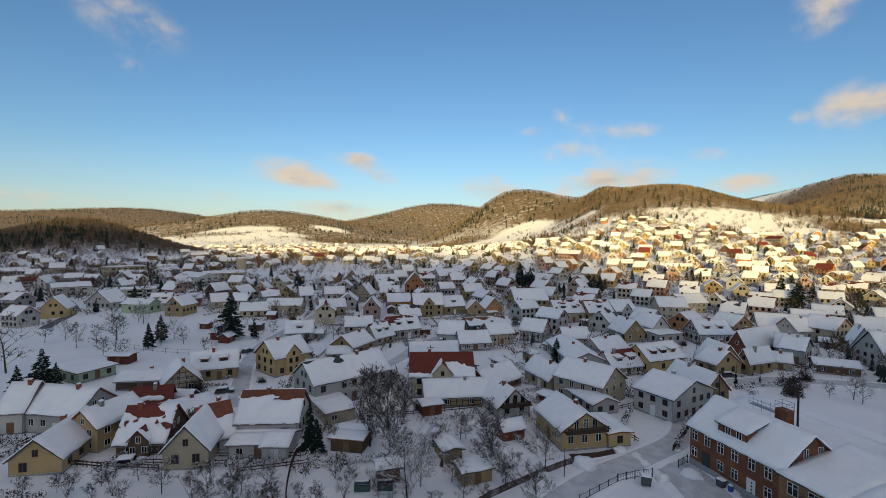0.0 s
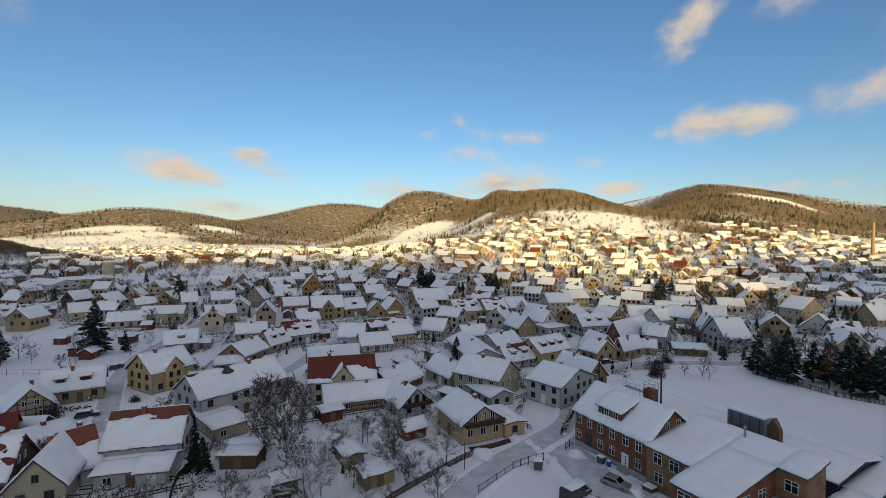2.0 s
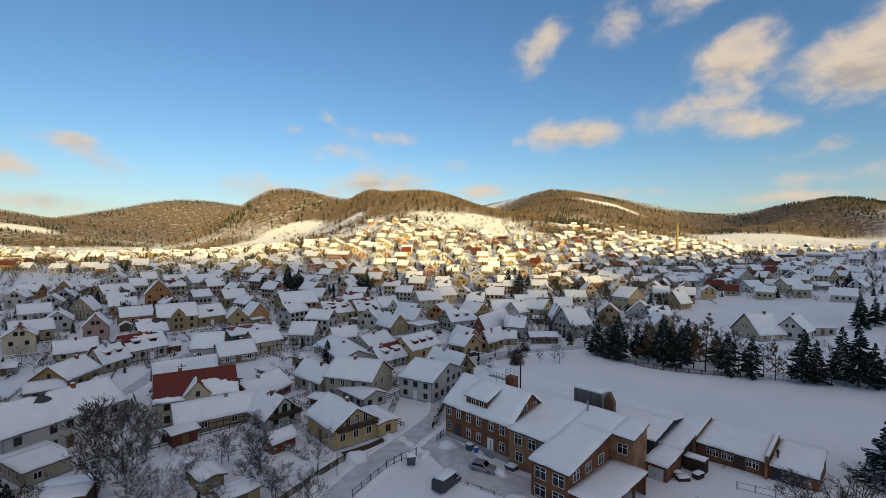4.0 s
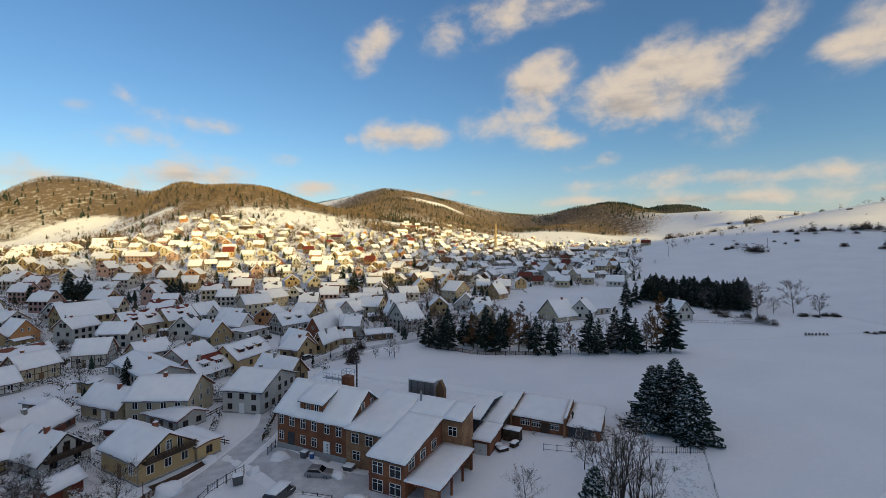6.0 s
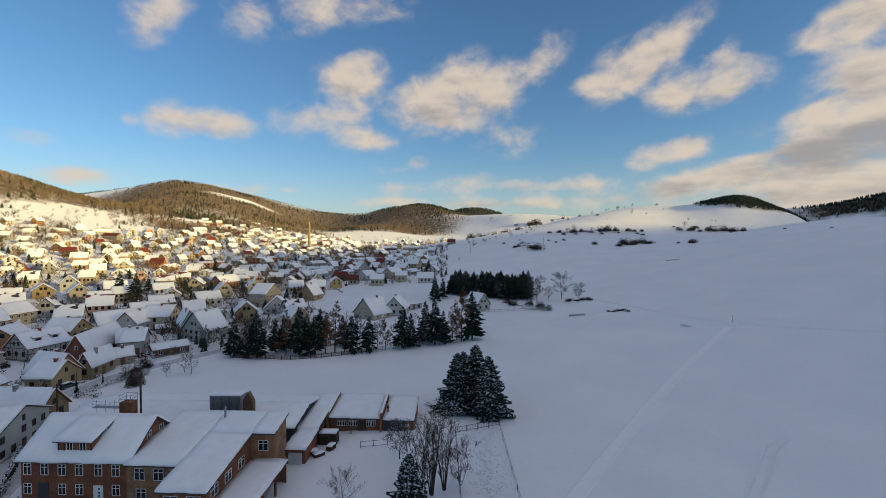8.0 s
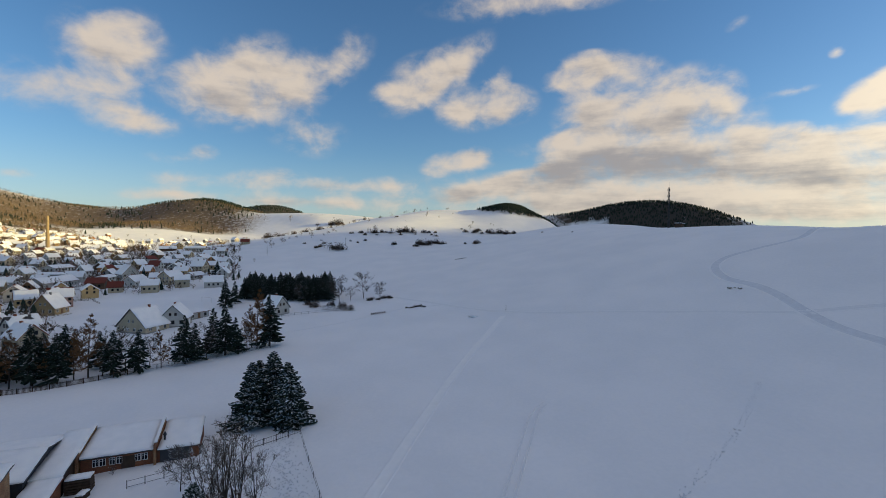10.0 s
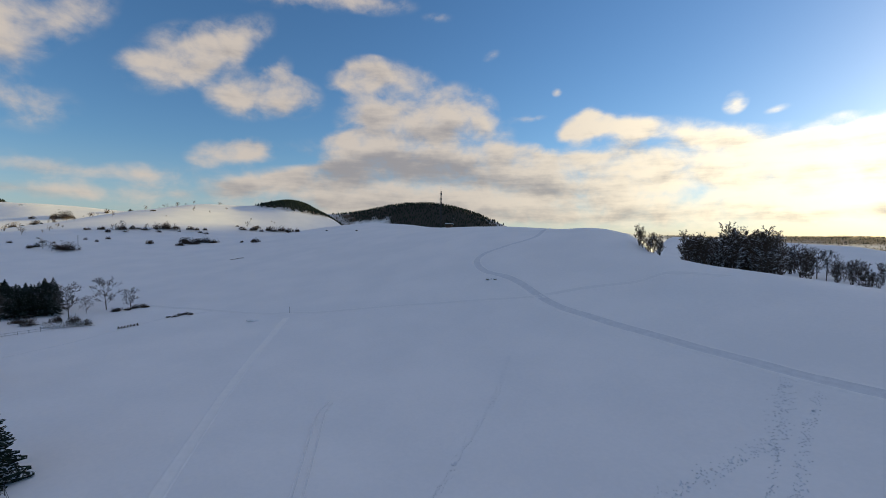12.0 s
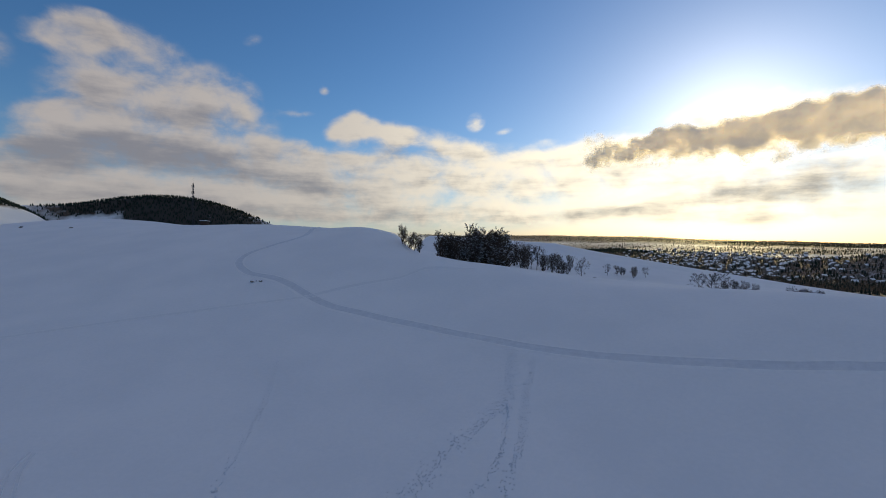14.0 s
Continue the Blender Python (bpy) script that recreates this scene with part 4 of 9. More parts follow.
            if si in (1, 3):
                for f in (0.3, 0.62):
                    hw = W / 2 * (1 - f) - 0.05
                    add_box(bm, -hw, hw, -off - 0.03, -off + 0.05, H + rise * f - 0.08, H + rise * f + 0.08)
                for px in (-W / 4, -W / 12, W / 12, W / 4):
                    add_box(bm, px - 0.07, px + 0.07, -off - 0.03, -off + 0.05, H, H + rise * (1 - abs(px) / (W / 2)) - 0.25)
            part("timber_frame", bm, BEAM, h, at=m)
        if chalet and si == 1:
            bm = bmesh.new()
            zf = max(2.4, H - 0.15) if H > 3.4 else 2.45
            add_box(bm, -W / 2 + 0.4, W / 2 - 0.4, -off - 1.3, -off, zf - 0.14, zf)
            part("balcony_floor", bm, BEAM, h, at=m)
            bm = bmesh.new()
            for q in range(int((W - 0.8) / 0.22)):
                px = -W / 2 + 0.45 + q * 0.22
                add_box(bm, px, px + 0.17, -off - 1.3, -off - 1.26, zf, zf + 0.85)
            add_box(bm, -W / 2 + 0.4, W / 2 - 0.4, -off - 1.33, -off - 1.23, zf + 0.85, zf + 0.93)
            part("balcony_rail", bm, BEAM, h, at=m)
            for px in (-1.6, 0.2, 1.9):
                add_window(h, m @ pose(px, -off, zf + 1.05), 0.9, 1.8)
            bm = bmesh.new()
            for s_ in (-1, 1):
                add_beam(bm, (s_ * (W / 2 + over), -off - over - 0.03, H - over * slope + 0.08), (0, -off - over - 0.03, H + rise + 0.1), 0.05, 0.26, up=(0, 1, 0))
            part("barge_board", bm, BEAM, h, at=m)
    m = pose(0, 0, 0, 0, 0, 0 if sy < 0 else 180)
    if gable:
        w, z1 = min(4.6, L * 0.42), H + 0.3
        rs = min(rise * 0.8, w * 0.62)
        z1 = min(z1, H + rise - rs)
        bm = bmesh.new()
        pr = [(-w / 2, lo if H < 8 else H - 2), (w / 2, lo if H < 8 else H - 2), (w / 2, z1), (0, z1 + rs), (-w / 2, z1)]
        ends = [[bm.verts.new((a, v, b)) for a, b in pr] for v in (-W / 2 - 0.6, 0)]
        bm.faces.new(ends[0])
        bm.faces.new(ends[1][::-1])
        for k in range(5):
            bm.faces.new((ends[0][(k + 1) % 5], ends[0][k], ends[1][k], ends[1][(k + 1) % 5]))
        bmesh.ops.recalc_face_normals(bm, faces=bm.faces)
        part("cross_gable", bm, wallm, h, at=m)
        small_roof(h, "gable_roof", m @ pose(0, -W / 2 - 0.6, z1 + 0.12), w, W / 2 + 0.4, rs, ROOFS[roof], max(cover, 0.8), seed)
        for k in range(storeys):
            for px in (-0.9, 0.9):
                add_window(h, m @ pose(px, -W / 2 - 0.6, 0.3 + k * step + (step - 0.2) * 0.52), 0.9, wh)
        add_window(h, m @ pose(0, -W / 2 - 0.6, z1 + 0.35), 0.8, 1.1)
    for k in range(dormers):
        px = (k + 0.5 - dormers / 2) * (L / dormers) * 0.8
        w, hd = min(2.0, L / dormers * 0.6), 1.35
        yd = -W / 2 * 0.72
        zb = H + rise * (1 - 0.72) - 0.1
        bm = bmesh.new()
        add_box(bm, px - w / 2, px + w / 2, yd, yd + W * 0.3, zb, zb + hd)
        d = part("dormer", bm, wallm if rng.random() < 0.5 else WALL["redwood"], h, at=m)
        add_window_at = m @ pose(px, yd, zb + hd * 0.55)
        add_window(h, add_window_at, min(1.4, w - 0.4), 0.95)
        bm, sn = bmesh.new(), bmesh.new()
        o, dv = (px - w / 2 - 0.25, yd - 0.3, zb + hd + 0.12), (0, W * 0.3 + 0.3, 0.45)
        slab(bm, o, (1, 0, 0), dv, w + 0.5, W * 0.3 + 0.4, 0.12)
        snow_sheet(sn, o, (1, 0, 0), dv, w + 0.5, W * 0.3 + 0.4, 0.18, 1.0, seed + k)
        dr = part("dormer_roof", bm, ROOFS[roof], h, at=m)
        part("snow_cover", sn, SNOW, dr)
    return h


# ---- trees ----
def spruce_mesh(h, seed, width=0.29, needles=NEEDLE, fine=1.0, blunt=0.85, broad=1.0):
    """Trunk and crown of a spruce h metres high, its foot at the origin: uneven, drooping, forked sprays."""
    rng = random.Random(seed)
    tr, cr = bmesh.new(), bmesh.new()
    add_tube(tr, (0, 0, -0.4), (0, 0, h * 0.96), 0.018 * h, 0.01, 7)
    z = h * (0.05 if width > 0.3 else 0.13)
    lobes = [(rng.uniform(0, math.tau), rng.uniform(0.1, 0.8) * h, rng.uniform(-0.28, 0.22)) for _ in range(7)]
    while z < h * 0.985:
        f = 1 - z / h
        n = max(4, int((9 + 7 * f) * fine))
        step = max(0.16, h * 0.026 * (0.6 + f)) / fine
        for i in range(n):
            a = rng.uniform(0, math.tau)
            bulge = 1 + sum(s * max(0, math.cos(a - b)) * math.exp(-((z - c) / (0.14 * h)) ** 2) for b, c, s in lobes)
            r = h * width * (f ** blunt) * rng.uniform(0.45, 1.0) * (1.25 if rng.random() < 0.2 else 1) * bulge + 0.10
            d, sd = Vector((math.cos(a), math.sin(a), 0)), Vector((-math.sin(a), math.cos(a), 0))
            droop = r * (rng.uniform(0.15, 0.5) if broad == 1 else rng.uniform(0.02, 0.34))
            zz = z + rng.uniform(-0.7, 0.7) * step
            w = (r * rng.uniform(0.10, 0.20) + 0.05) * broad
            root, mid, tip = Vector((0, 0, zz + 0.08 * r)), d * r * rng.uniform(0.5, 0.62) + Vector((0, 0, zz - droop * 0.35)), d * r + Vector((0, 0, zz - droop + 0.12 * r))
            hang = Vector((0, 0, -0.10 * r - 0.10))
            v = [cr.verts.new(p) for p in (root, mid + sd * w, mid + Vector((0, 0, 0.08 * r)), mid - sd * w, tip + sd * w * 0.5, tip - sd * w * 0.5, mid + sd * w * 0.8 + hang, mid - sd * w * 0.8 + hang, tip + hang * 0.5)]
            for q in ((0, 1, 2), (0, 2, 3), (1, 4, 2), (2, 5, 3), (2, 4, 8), (2, 8, 5), (1, 6, 4), (3, 5, 7), (6, 8, 4), (7, 5, 8)):
                cr.faces.new([v[t] for t in q])
        z += step
    return mesh_of("trunk", tr, BARK), mesh_of("crown", cr, needles)


def bare_meshes(h, seed, wide=0.36, twigs=TWIG, low=0.2, limbs=13, stems=1, upright=0.5, shape="oval", thick=0.014, fuzz=1.2, tips=2, bold=1.0):
    """Trunk and leafless crown, foot at the origin: a leader with limbs, each with boughs, twigs and fine tips.
    wide: the crown's half width by height; low: where it begins; upright: how steeply the limbs rise."""
    rng = random.Random(seed)
    tr, cr = bmesh.new(), bmesh.new()

    def path(p, d, length, steps, bend, lift):
        pts = [p]
        for _ in range(steps):
            d = (d + Vector((rng.uniform(-1, 1), rng.uniform(-1, 1), rng.uniform(-1, 1) + lift)) * bend).normalized()
            pts.append(pts[-1] + d * length / steps)
        return pts, d

    def limb(bm, pts, ra, rb, sides):
        n = len(pts) - 1
        for k in range(n):
            add_tube(bm, pts[k], pts[k + 1], ra + (rb - ra) * k / n, ra + (rb - ra) * (k + 1) / n, sides, caps=False)

    def along(pts, t):
        k = min(len(pts) - 2, int(t * (len(pts) - 1)))
        return pts[k].lerp(pts[k + 1], t * (len(pts) - 1) - k)

    def turned(d, tilt):
        s = d.orthogonal().normalized()
        a = rng.uniform(0, math.tau)
        return (d * math.cos(tilt) + (s * math.cos(a) + d.cross(s) * math.sin(a)) * math.sin(tilt)).normalized()

    def sliver(p, d, length, w):
        s = d.orthogonal().normalized() * w
        e = p + d * length
        m = p.lerp(e, 0.5) + Vector((rng.uniform(-1, 1), rng.uniform(-1, 1), rng.uniform(-0.3, 0.6))) * length * 0.10
        v = [cr.verts.new(q) for q in (p - s, p + s, m + s * 0.8, m - s * 0.8, e)]
        cr.faces.new((v[0], v[1], v[2], v[3]))
        cr.faces.new((v[3], v[2], v[4]))
        return p, m, e

    for st in range(stems):
        a = math.tau * st / stems + rng.random()
        lean = Vector((math.cos(a), math.sin(a), 0)) * (0.0 if stems == 1 else rng.uniform(0.12, 0.5) * wide * 2)
        tall = h * (0.9 if stems == 1 else rng.uniform(0.65, 0.92))
        trunk, _ = path(Vector((lean.x * 0.4, lean.y * 0.4, -0.3)), (Vector((0, 0, 1)) + lean * 0.7).normalized(), tall, 8, 0.05, 0.3)
        limb(tr, trunk, h * thick * (1 if stems == 1 else 0.6), 0.012, 6 if stems == 1 else 4)
        for k in range(limbs):
            t = low + (0.97 - low) * (k + rng.random()) / limbs
            f = (t - low) / (1 - low)
            reach = (math.sqrt(max(0.02, 1 - (1.7 * f - 0.75) ** 2)) if shape == "oval" else 1.05 - 0.95 * f) * wide * h * rng.uniform(0.7, 1.1) / (1 if stems == 1 else 1.5)
            a = k * 2.4 + rng.uniform(-0.5, 0.5)
            tilt = (1.25 - 0.75 * upright) * (1 - 0.4 * f)
            d = Vector((math.cos(a) * math.sin(tilt), math.sin(a) * math.sin(tilt), math.cos(tilt)))
            p1, d1 = path(along(trunk, t), d, reach * (1 + 0.35 * upright), 3, 0.16, 0.35 * upright)
            limb(cr, p1, max(0.02, h * thick * 0.42 * (1 - 0.6 * f)), 0.012, 4)
            for _ in range(int((4 + 3 * rng.random()) * fuzz)):
                t2 = rng.uniform(0.25, 1.0)
                p2, d2 = path(along(p1, t2), turned(d1, rng.uniform(0.4, 0.95)), reach * rng.uniform(0.28, 0.5), 2, 0.15, 0.4)
                limb(cr, p2, 0.03, 0.012, 3)
                for _ in range(int((4 + 3 * rng.random()) * fuzz)):
                    q = sliver(along(p2, rng.uniform(0.1, 1.0)), turned(d2, rng.uniform(0.3, 1.0)), reach * rng.uniform(0.14, 0.3) + 0.1, 0.026 * bold)
                    for _ in range(tips):
                        sliver(q[1].lerp(q[2], rng.random()), turned((q[2] - q[0]).normalized(), rng.uniform(0.3, 1.0)), reach * rng.uniform(0.06, 0.16) + 0.08, 0.02 * bold)
    k = h / max(v.co.z for v in cr.verts)
    for v in [*tr.verts, *cr.verts]:
        v.co.z *= k
    return mesh_of("trunk", tr, BARK), mesh_of("crown", cr, twigs)


def bush_meshes(h, seed, wide=0.75):
    """A dense low bush: short stems under a ragged mound of twigs."""
    rng = random.Random(seed)
    tr, cr = bmesh.new(), bmesh.new()
    for k in range(5):
        a = k * 1.26
        add_tube(tr, (0, 0, -0.4), (math.cos(a) * h * wide * 0.4, math.sin(a) * h * wide * 0.4, h * 0.6), 0.02 * h, 0.008 * h, 4)
    lobes = [(rng.uniform(-0.5, 0.5) * wide, rng.uniform(-0.5, 0.5) * wide, rng.uniform(0.35, 1.0)) for _ in range(6)]
    for _ in range(1300):
        u, v, top = rng.choice(lobes)
        a, r = rng.uniform(0, math.tau), math.sqrt(rng.random()) * 0.5 * wide
        z = top * rng.uniform(0.02, 1.0) * math.sqrt(max(0.05, 1 - (r / (0.5 * wide)) ** 2))
        c = Vector((u + math.cos(a) * r, v + math.sin(a) * r, z)) * h
        d = (c.normalized() + Vector((rng.uniform(-1, 1), rng.uniform(-1, 1), rng.uniform(-0.3, 1)))).normalized() * h * 0.075
        s = d.orthogonal().normalized() * h * rng.uniform(0.007, 0.018)
        cr.faces.new([cr.verts.new(c + p) for p in (-d - s * 0.4, s, d, -s)])
    return mesh_of("trunk", tr, BARK), mesh_of("crown", cr, BRUSH)


TREE_MESH = {}


def tree(kind, x, y, h, variant=0, label="", wide=1.0, group=""):
    """A tree of a kind; trees of one kind and variant share their meshes, at their own height."""
    far = math.hypot(x, y) > 115
    key = (kind, variant, far)
    if key not in TREE_MESH:
        lite = dict(fuzz=0.9, tips=1, bold=2.4) if far else {}
        if kind == "spruce":
            TREE_MESH[key] = spruce_mesh(10, variant + 3, fine=0.85 if far else 1.0)
        elif kind == "snowy_spruce":
            TREE_MESH[key] = spruce_mesh(10, variant + 40, 0.41, NEEDLE_SNOWY, 1.25, 0.70, 1.2)
        elif kind == "larch":
            TREE_MESH[key] = bare_meshes(10, variant + 70, 0.24, LARCH, 0.12, 24, 1, 0.15, "cone", 0.013, fuzz=1.1, tips=2, bold=2.2)
        elif kind == "poplar":
            TREE_MESH[key] = bare_meshes(10, variant + 90, 0.29, FROST, 0.12, 22, 1, 0.75, **(lite or dict(fuzz=1.3, tips=2, bold=1.2)))
        elif kind == "frosted":
            TREE_MESH[key] = bare_meshes(10, variant + 120, 0.42, FROST, 0.2, 18, 1, 0.5, **(lite or dict(fuzz=1.35, tips=2, bold=1.25)))
        elif kind == "shrub" and far:
            TREE_MESH[key] = bush_meshes(10, variant + 150)
        elif kind == "shrub":
            TREE_MESH[key] = bare_meshes(10, variant + 150, 0.55, FROST, 0.08, 5, 4, 0.6, **lite)
        elif kind == "coppice":
            TREE_MESH[key] = bare_meshes(10, variant + 240, 0.3, TWIG, 0.2, 6, 7, 0.9, fuzz=0.75)
        elif kind == "thicket":
            TREE_MESH[key] = bare_meshes(10, variant + 210, 0.36, TWIG, 0.08, 9, 4, 0.8, fuzz=0.95, tips=1, bold=2.6)
        else:
            TREE_MESH[key] = bare_meshes(10, variant + 180, 0.42, TWIG, 0.18, 16, 1, 0.5, **lite)
    words = {"spruce": "dark green spruce dusted with snow", "snowy_spruce": "broad spruce with snow-laden drooping branches", "larch": "rust-brown larch standing in the snow",
             "poplar": "bare upright tree with fine grey twigs", "frosted": "bare orchard tree with snow on its twigs", "coppice": "bare coppice of thin upright stems", "thicket": "bare many-stemmed tree of the hillside thicket", "shrub": "bare snow-dusted garden shrub", "bare": "bare broad-leaved tree with dark branches"}
    name = {"spruce": "spruce", "snowy_spruce": "spruce", "larch": "larch", "shrub": "shrub"}.get(kind, "bare_tree")
    e = thing(name, x, y, random.Random(x * 7 + y).uniform(0, 360), label or words[kind], "shrub" if kind == "shrub" else "tree", group or ("spruces" if "spruce" in kind else "trees of the thicket" if kind == "thicket" else "bare trees" if name == "bare_tree" else ""))
    s = h / 10
    for nm, me in zip(("trunk", "crown"), TREE_MESH[key]):
        o = part(nm, me, None, e)
        o.scale = (s * wide, s * wide, s)
    return e


# ---- the village ----
house(-23.0, 104.6, 41, 19.0, 10.6, 5.5, 3.6, "white", roof='dark', cover=0.93)
house(-23.8, 94.4, 35, 6.1, 14.0, 2.3, 0.6, "cream", chimney=0)
house(-15.6, 78.6, -10, 5.6, 5.5, 2.3, 0.5, "timber", chimney=0, plain=True)
house(-0.1, 107.6, 4, 14.4, 9.0, 5.1, 4.2, "cream", roof='red', cover=0.22, gable=True)
house(3.4, 101.3, 8, 14.7, 8.0, 2.3, 2.6, "ochre", timber=True)
house(-2.3, 123.5, 10, 12.9, 3.5, 4.4, 3.7, "cream")
house(-43.8, 123.7, 50, 10.2, 10.0, 4.9, 3.8, "yellow", gable=True)
house(-27.9, 141.1, 65, 10.9, 8.1, 3.6, 3.0, "ochre")
house(-30.7, 135.0, 13, 6.8, 5.0, 2.3, 1.5, "ochre", chimney=0)
house(-62.5, 107.6, 124, 10.0, 7.6, 2.7, 3.8, "cream", timber=True)
house(-59.2, 117.5, -159, 10.9, 8.0, 3.1, 3.6, "ochre", dormers=2)
house(-71.5, 109.0, 9, 10.4, 7.0, 2.3, 1.5, "timber")
house(-59.7, 92.6, 21, 7.0, 7.0, 2.3, 3.0, "brickred", roof='red', cover=0.35)
house(-51.2, 90.1, 47, 7.8, 9.0, 2.3, 1.6, "white")
house(-50.3, 78.3, 8, 7.4, 9.0, 2.3, 4.5, "timber", roof='red', cover=0.55, gable=True)
house(-40.9, 76.0, 100, 13.0, 6.5, 3.2, 3.6, "cream", roof='dark')
house(-40.1, 79.7, 41, 4.0, 9.0, 2.3, 4.5, "cream", roof='brown', cover=0.6)
house(-31.1, 83.6, -175, 10.5, 9.5, 3.9, 4.0, "white", roof='brown', cover=0.7)
house(-31.9, 77.1, 5, 6.3, 7.5, 2.3, 0.5, "white", chimney=0)
house(-27.2, 75.9, 1, 4.1, 6.0, 2.3, 1.0, "white", chimney=0)
house(-62.2, 73.5, 101, 13.0, 7.0, 2.6, 2.9, "yellow", roof='dark')
house(-59.1, 79.4, 77, 9.0, 6.2, 4.4, 2.5, "yellow")
house(-78.9, 85.4, 12, 4.0, 9.0, 4.1, 4.0, "white")
house(-70.5, 85.7, -8, 11.2, 9.0, 3.9, 3.5, "white")
house(-92.9, 115.6, 69, 9.0, 13.0, 2.5, 0.6, "green", chimney=0)
house(-91.0, 128.0, 2, 5.6, 4.0, 2.3, 0.5, "redwood", chimney=0, plain=True)
house(23.9, 82.9, -78, 10.6, 8.6, 3.6, 2.8, "yellow", chalet=True)
house(30.7, 82.6, -78, 8.0, 4.2, 2.5, 0.5, "yellow", chimney=0)
house(13.6, 96.6, 109, 9.0, 7.3, 2.3, 3.3, "white", roof='dark', cover=0.8, chalet=True)
house(12.8, 111.0, 45, 12.2, 8.0, 2.3, 3.0, "brickred")
house(26.6, 112.7, 111, 11.0, 6.5, 3.0, 3.1, "cream")
house(32.4, 100.8, -74, 14.8, 6.0, 2.3, 1.2, "white", chimney=0)
house(34.2, 103.8, 132, 12.0, 10.4, 4.9, 3.3, "cream")
house(49.9, 96.4, 120, 9.0, 14.0, 4.7, 2.7, "white", roof='dark')
house(60.8, 107.2, 105, 12.0, 6.6, 2.6, 3.6, "ochre")
house(59.9, 126.7, 23, 13.1, 9.0, 3.8, 3.4, "yellow", dormers=3)
house(48.8, 124.0, 20, 10.4, 8.0, 2.4, 3.5, "white", roof='red', cover=0.75, dormers=2)
house(50.6, 139.6, 30, 11.9, 8.0, 2.7, 3.0, "white")
house(76.6, 124.5, 92, 9.0, 6.8, 3.8, 4.1, "ochre")
house(75.0, 122.2, -72, 6.4, 8.0, 3.6, 3.0, "ochre")
house(86.0, 123.0, 22, 9.8, 3.2, 3.6, 3.1, "ochre")
house(101.6, 145.3, 31, 23.8, 5.9, 2.4, 5.0, "brickred")
house(105.6, 134.2, -50, 5.9, 9.9, 4.2, 3.0, "white", roof='dark')
house(95.8, 127.3, -32, 5.0, 6.0, 2.3, 2.0, "cream")
house(92.1, 155.9, 3, 11.6, 9.0, 3.8, 4.0, "white", timber=True, dormers=2)
house(128.6, 161.4, 11, 12.8, 9.0, 3.5, 4.0, "white")
house(134.9, 157.7, 113, 10.0, 10.8, 4.9, 3.7, "cream")
house(129.7, 139.6, 58, 9.0, 5.1, 4.4, 4.8, "white", roof='dark')
house(-14.9, 164.3, 29, 11.4, 8.5, 3.6, 4.0, "white", timber=True, roof='red', cover=0.7, dormers=2)
house(-21.9, 155.4, 55, 9.1, 6.0, 2.8, 4.2, "cream", dormers=2, roof='red', cover=0.85)
house(-32.4, 174.7, 15, 10.2, 8.0, 2.3, 3.0, "cream")
house(3.4, 154.6, -10, 8.2, 8.5, 4.2, 3.6, "white")
house(10.1, 149.1, 12, 10.0, 8.0, 2.6, 3.0, "white", timber=True)
house(18.9, 155.8, 21, 8.8, 8.0, 4.0, 3.0, "cream", timber=True)
house(17.3, 178.2, 18, 17.3, 10.0, 2.3, 2.0, "darkgreen", cover=0.8)
house(33.1, 160.0, -32, 8.3, 8.0, 3.8, 3.5, "white", timber=True)
house(39.0, 132.8, -88, 23.5, 9.6, 3.6, 2.0, "white")
house(45.3, 155.8, 8, 9.0, 8.0, 2.3, 3.0, "cream")
house(-6.9, 205.1, 11, 13.2, 10.0, 5.3, 4.3, "ochre", gable=True)
house(4.0, 208.3, 23, 10.2, 9.0, 3.8, 4.0, "ochre", dormers=1)
house(14.6, 205.7, 94, 9.0, 7.4, 2.8, 3.8, "ochre")
house(22.0, 205.5, 106, 9.0, 7.9, 3.3, 4.4, "orange")
house(40.1, 212.4, 11, 15.9, 11.0, 5.4, 4.6, "ochre")
house(-16.4, 263.9, 96, 9.0, 11.0, 5.6, 6.5, "orange", roof='dark')
house(51.9, 190.4, 16, 13.2, 9.0, 4.2, 4.3, "cream", roof='red', cover=0.7, dormers=2)
house(64.6, 191.0, 18, 11.6, 9.0, 4.2, 4.3, "ochre", roof='red', cover=0.8, dormers=1)
house(76.3, 194.7, 20, 10.7, 9.0, 3.8, 4.0, "white", roof='dark', gable=True, timber=True)
house(98.1, 195.1, -4, 11.6, 10.0, 5.3, 3.6, "cream")
house(112.2, 207.2, 11, 13.7, 10.0, 4.5, 3.6, "cream")
house(65.9, 160.6, 100, 10.0, 7.9, 3.2, 4.2, "ochre")
house(77.2, 166.8, 109, 10.0, 7.5, 3.7, 3.9, "white")
house(77.1, 158.0, 18, 10.4, 8.0, 3.1, 0.4, "white", chimney=0)
house(109.2, 170.2, 106, 10.0, 9.2, 3.4, 3.5, "ochre")
house(-208.3, 252.8, 44, 17.4, 14.0, 5.4, 2.0, "white", chimney=0, hall=True)
house(-173.0, 250.6, 30, 24.0, 14.0, 4.4, 0.8, "white", chimney=0, hall=True)
house(-267.0, 378.6, 58, 28.0, 14.0, 6.8, 0.5, "cream", chimney=0, hall=True)
house(-167.7, 309.0, -33, 28.0, 14.0, 4.6, 2.5, "white", chimney=0, hall=True)
house(-157.3, 323.8, 40, 27.4, 14.0, 5.1, 1.5, "cream", chimney=0, hall=True)
house(-279.3, 332.5, 46, 22.8, 14.0, 4.0, 0.8, "white", chimney=0, hall=True)
house(-127.8, 224.3, 31, 13.7, 10.0, 3.8, 2.0, "brickred", chimney=0)
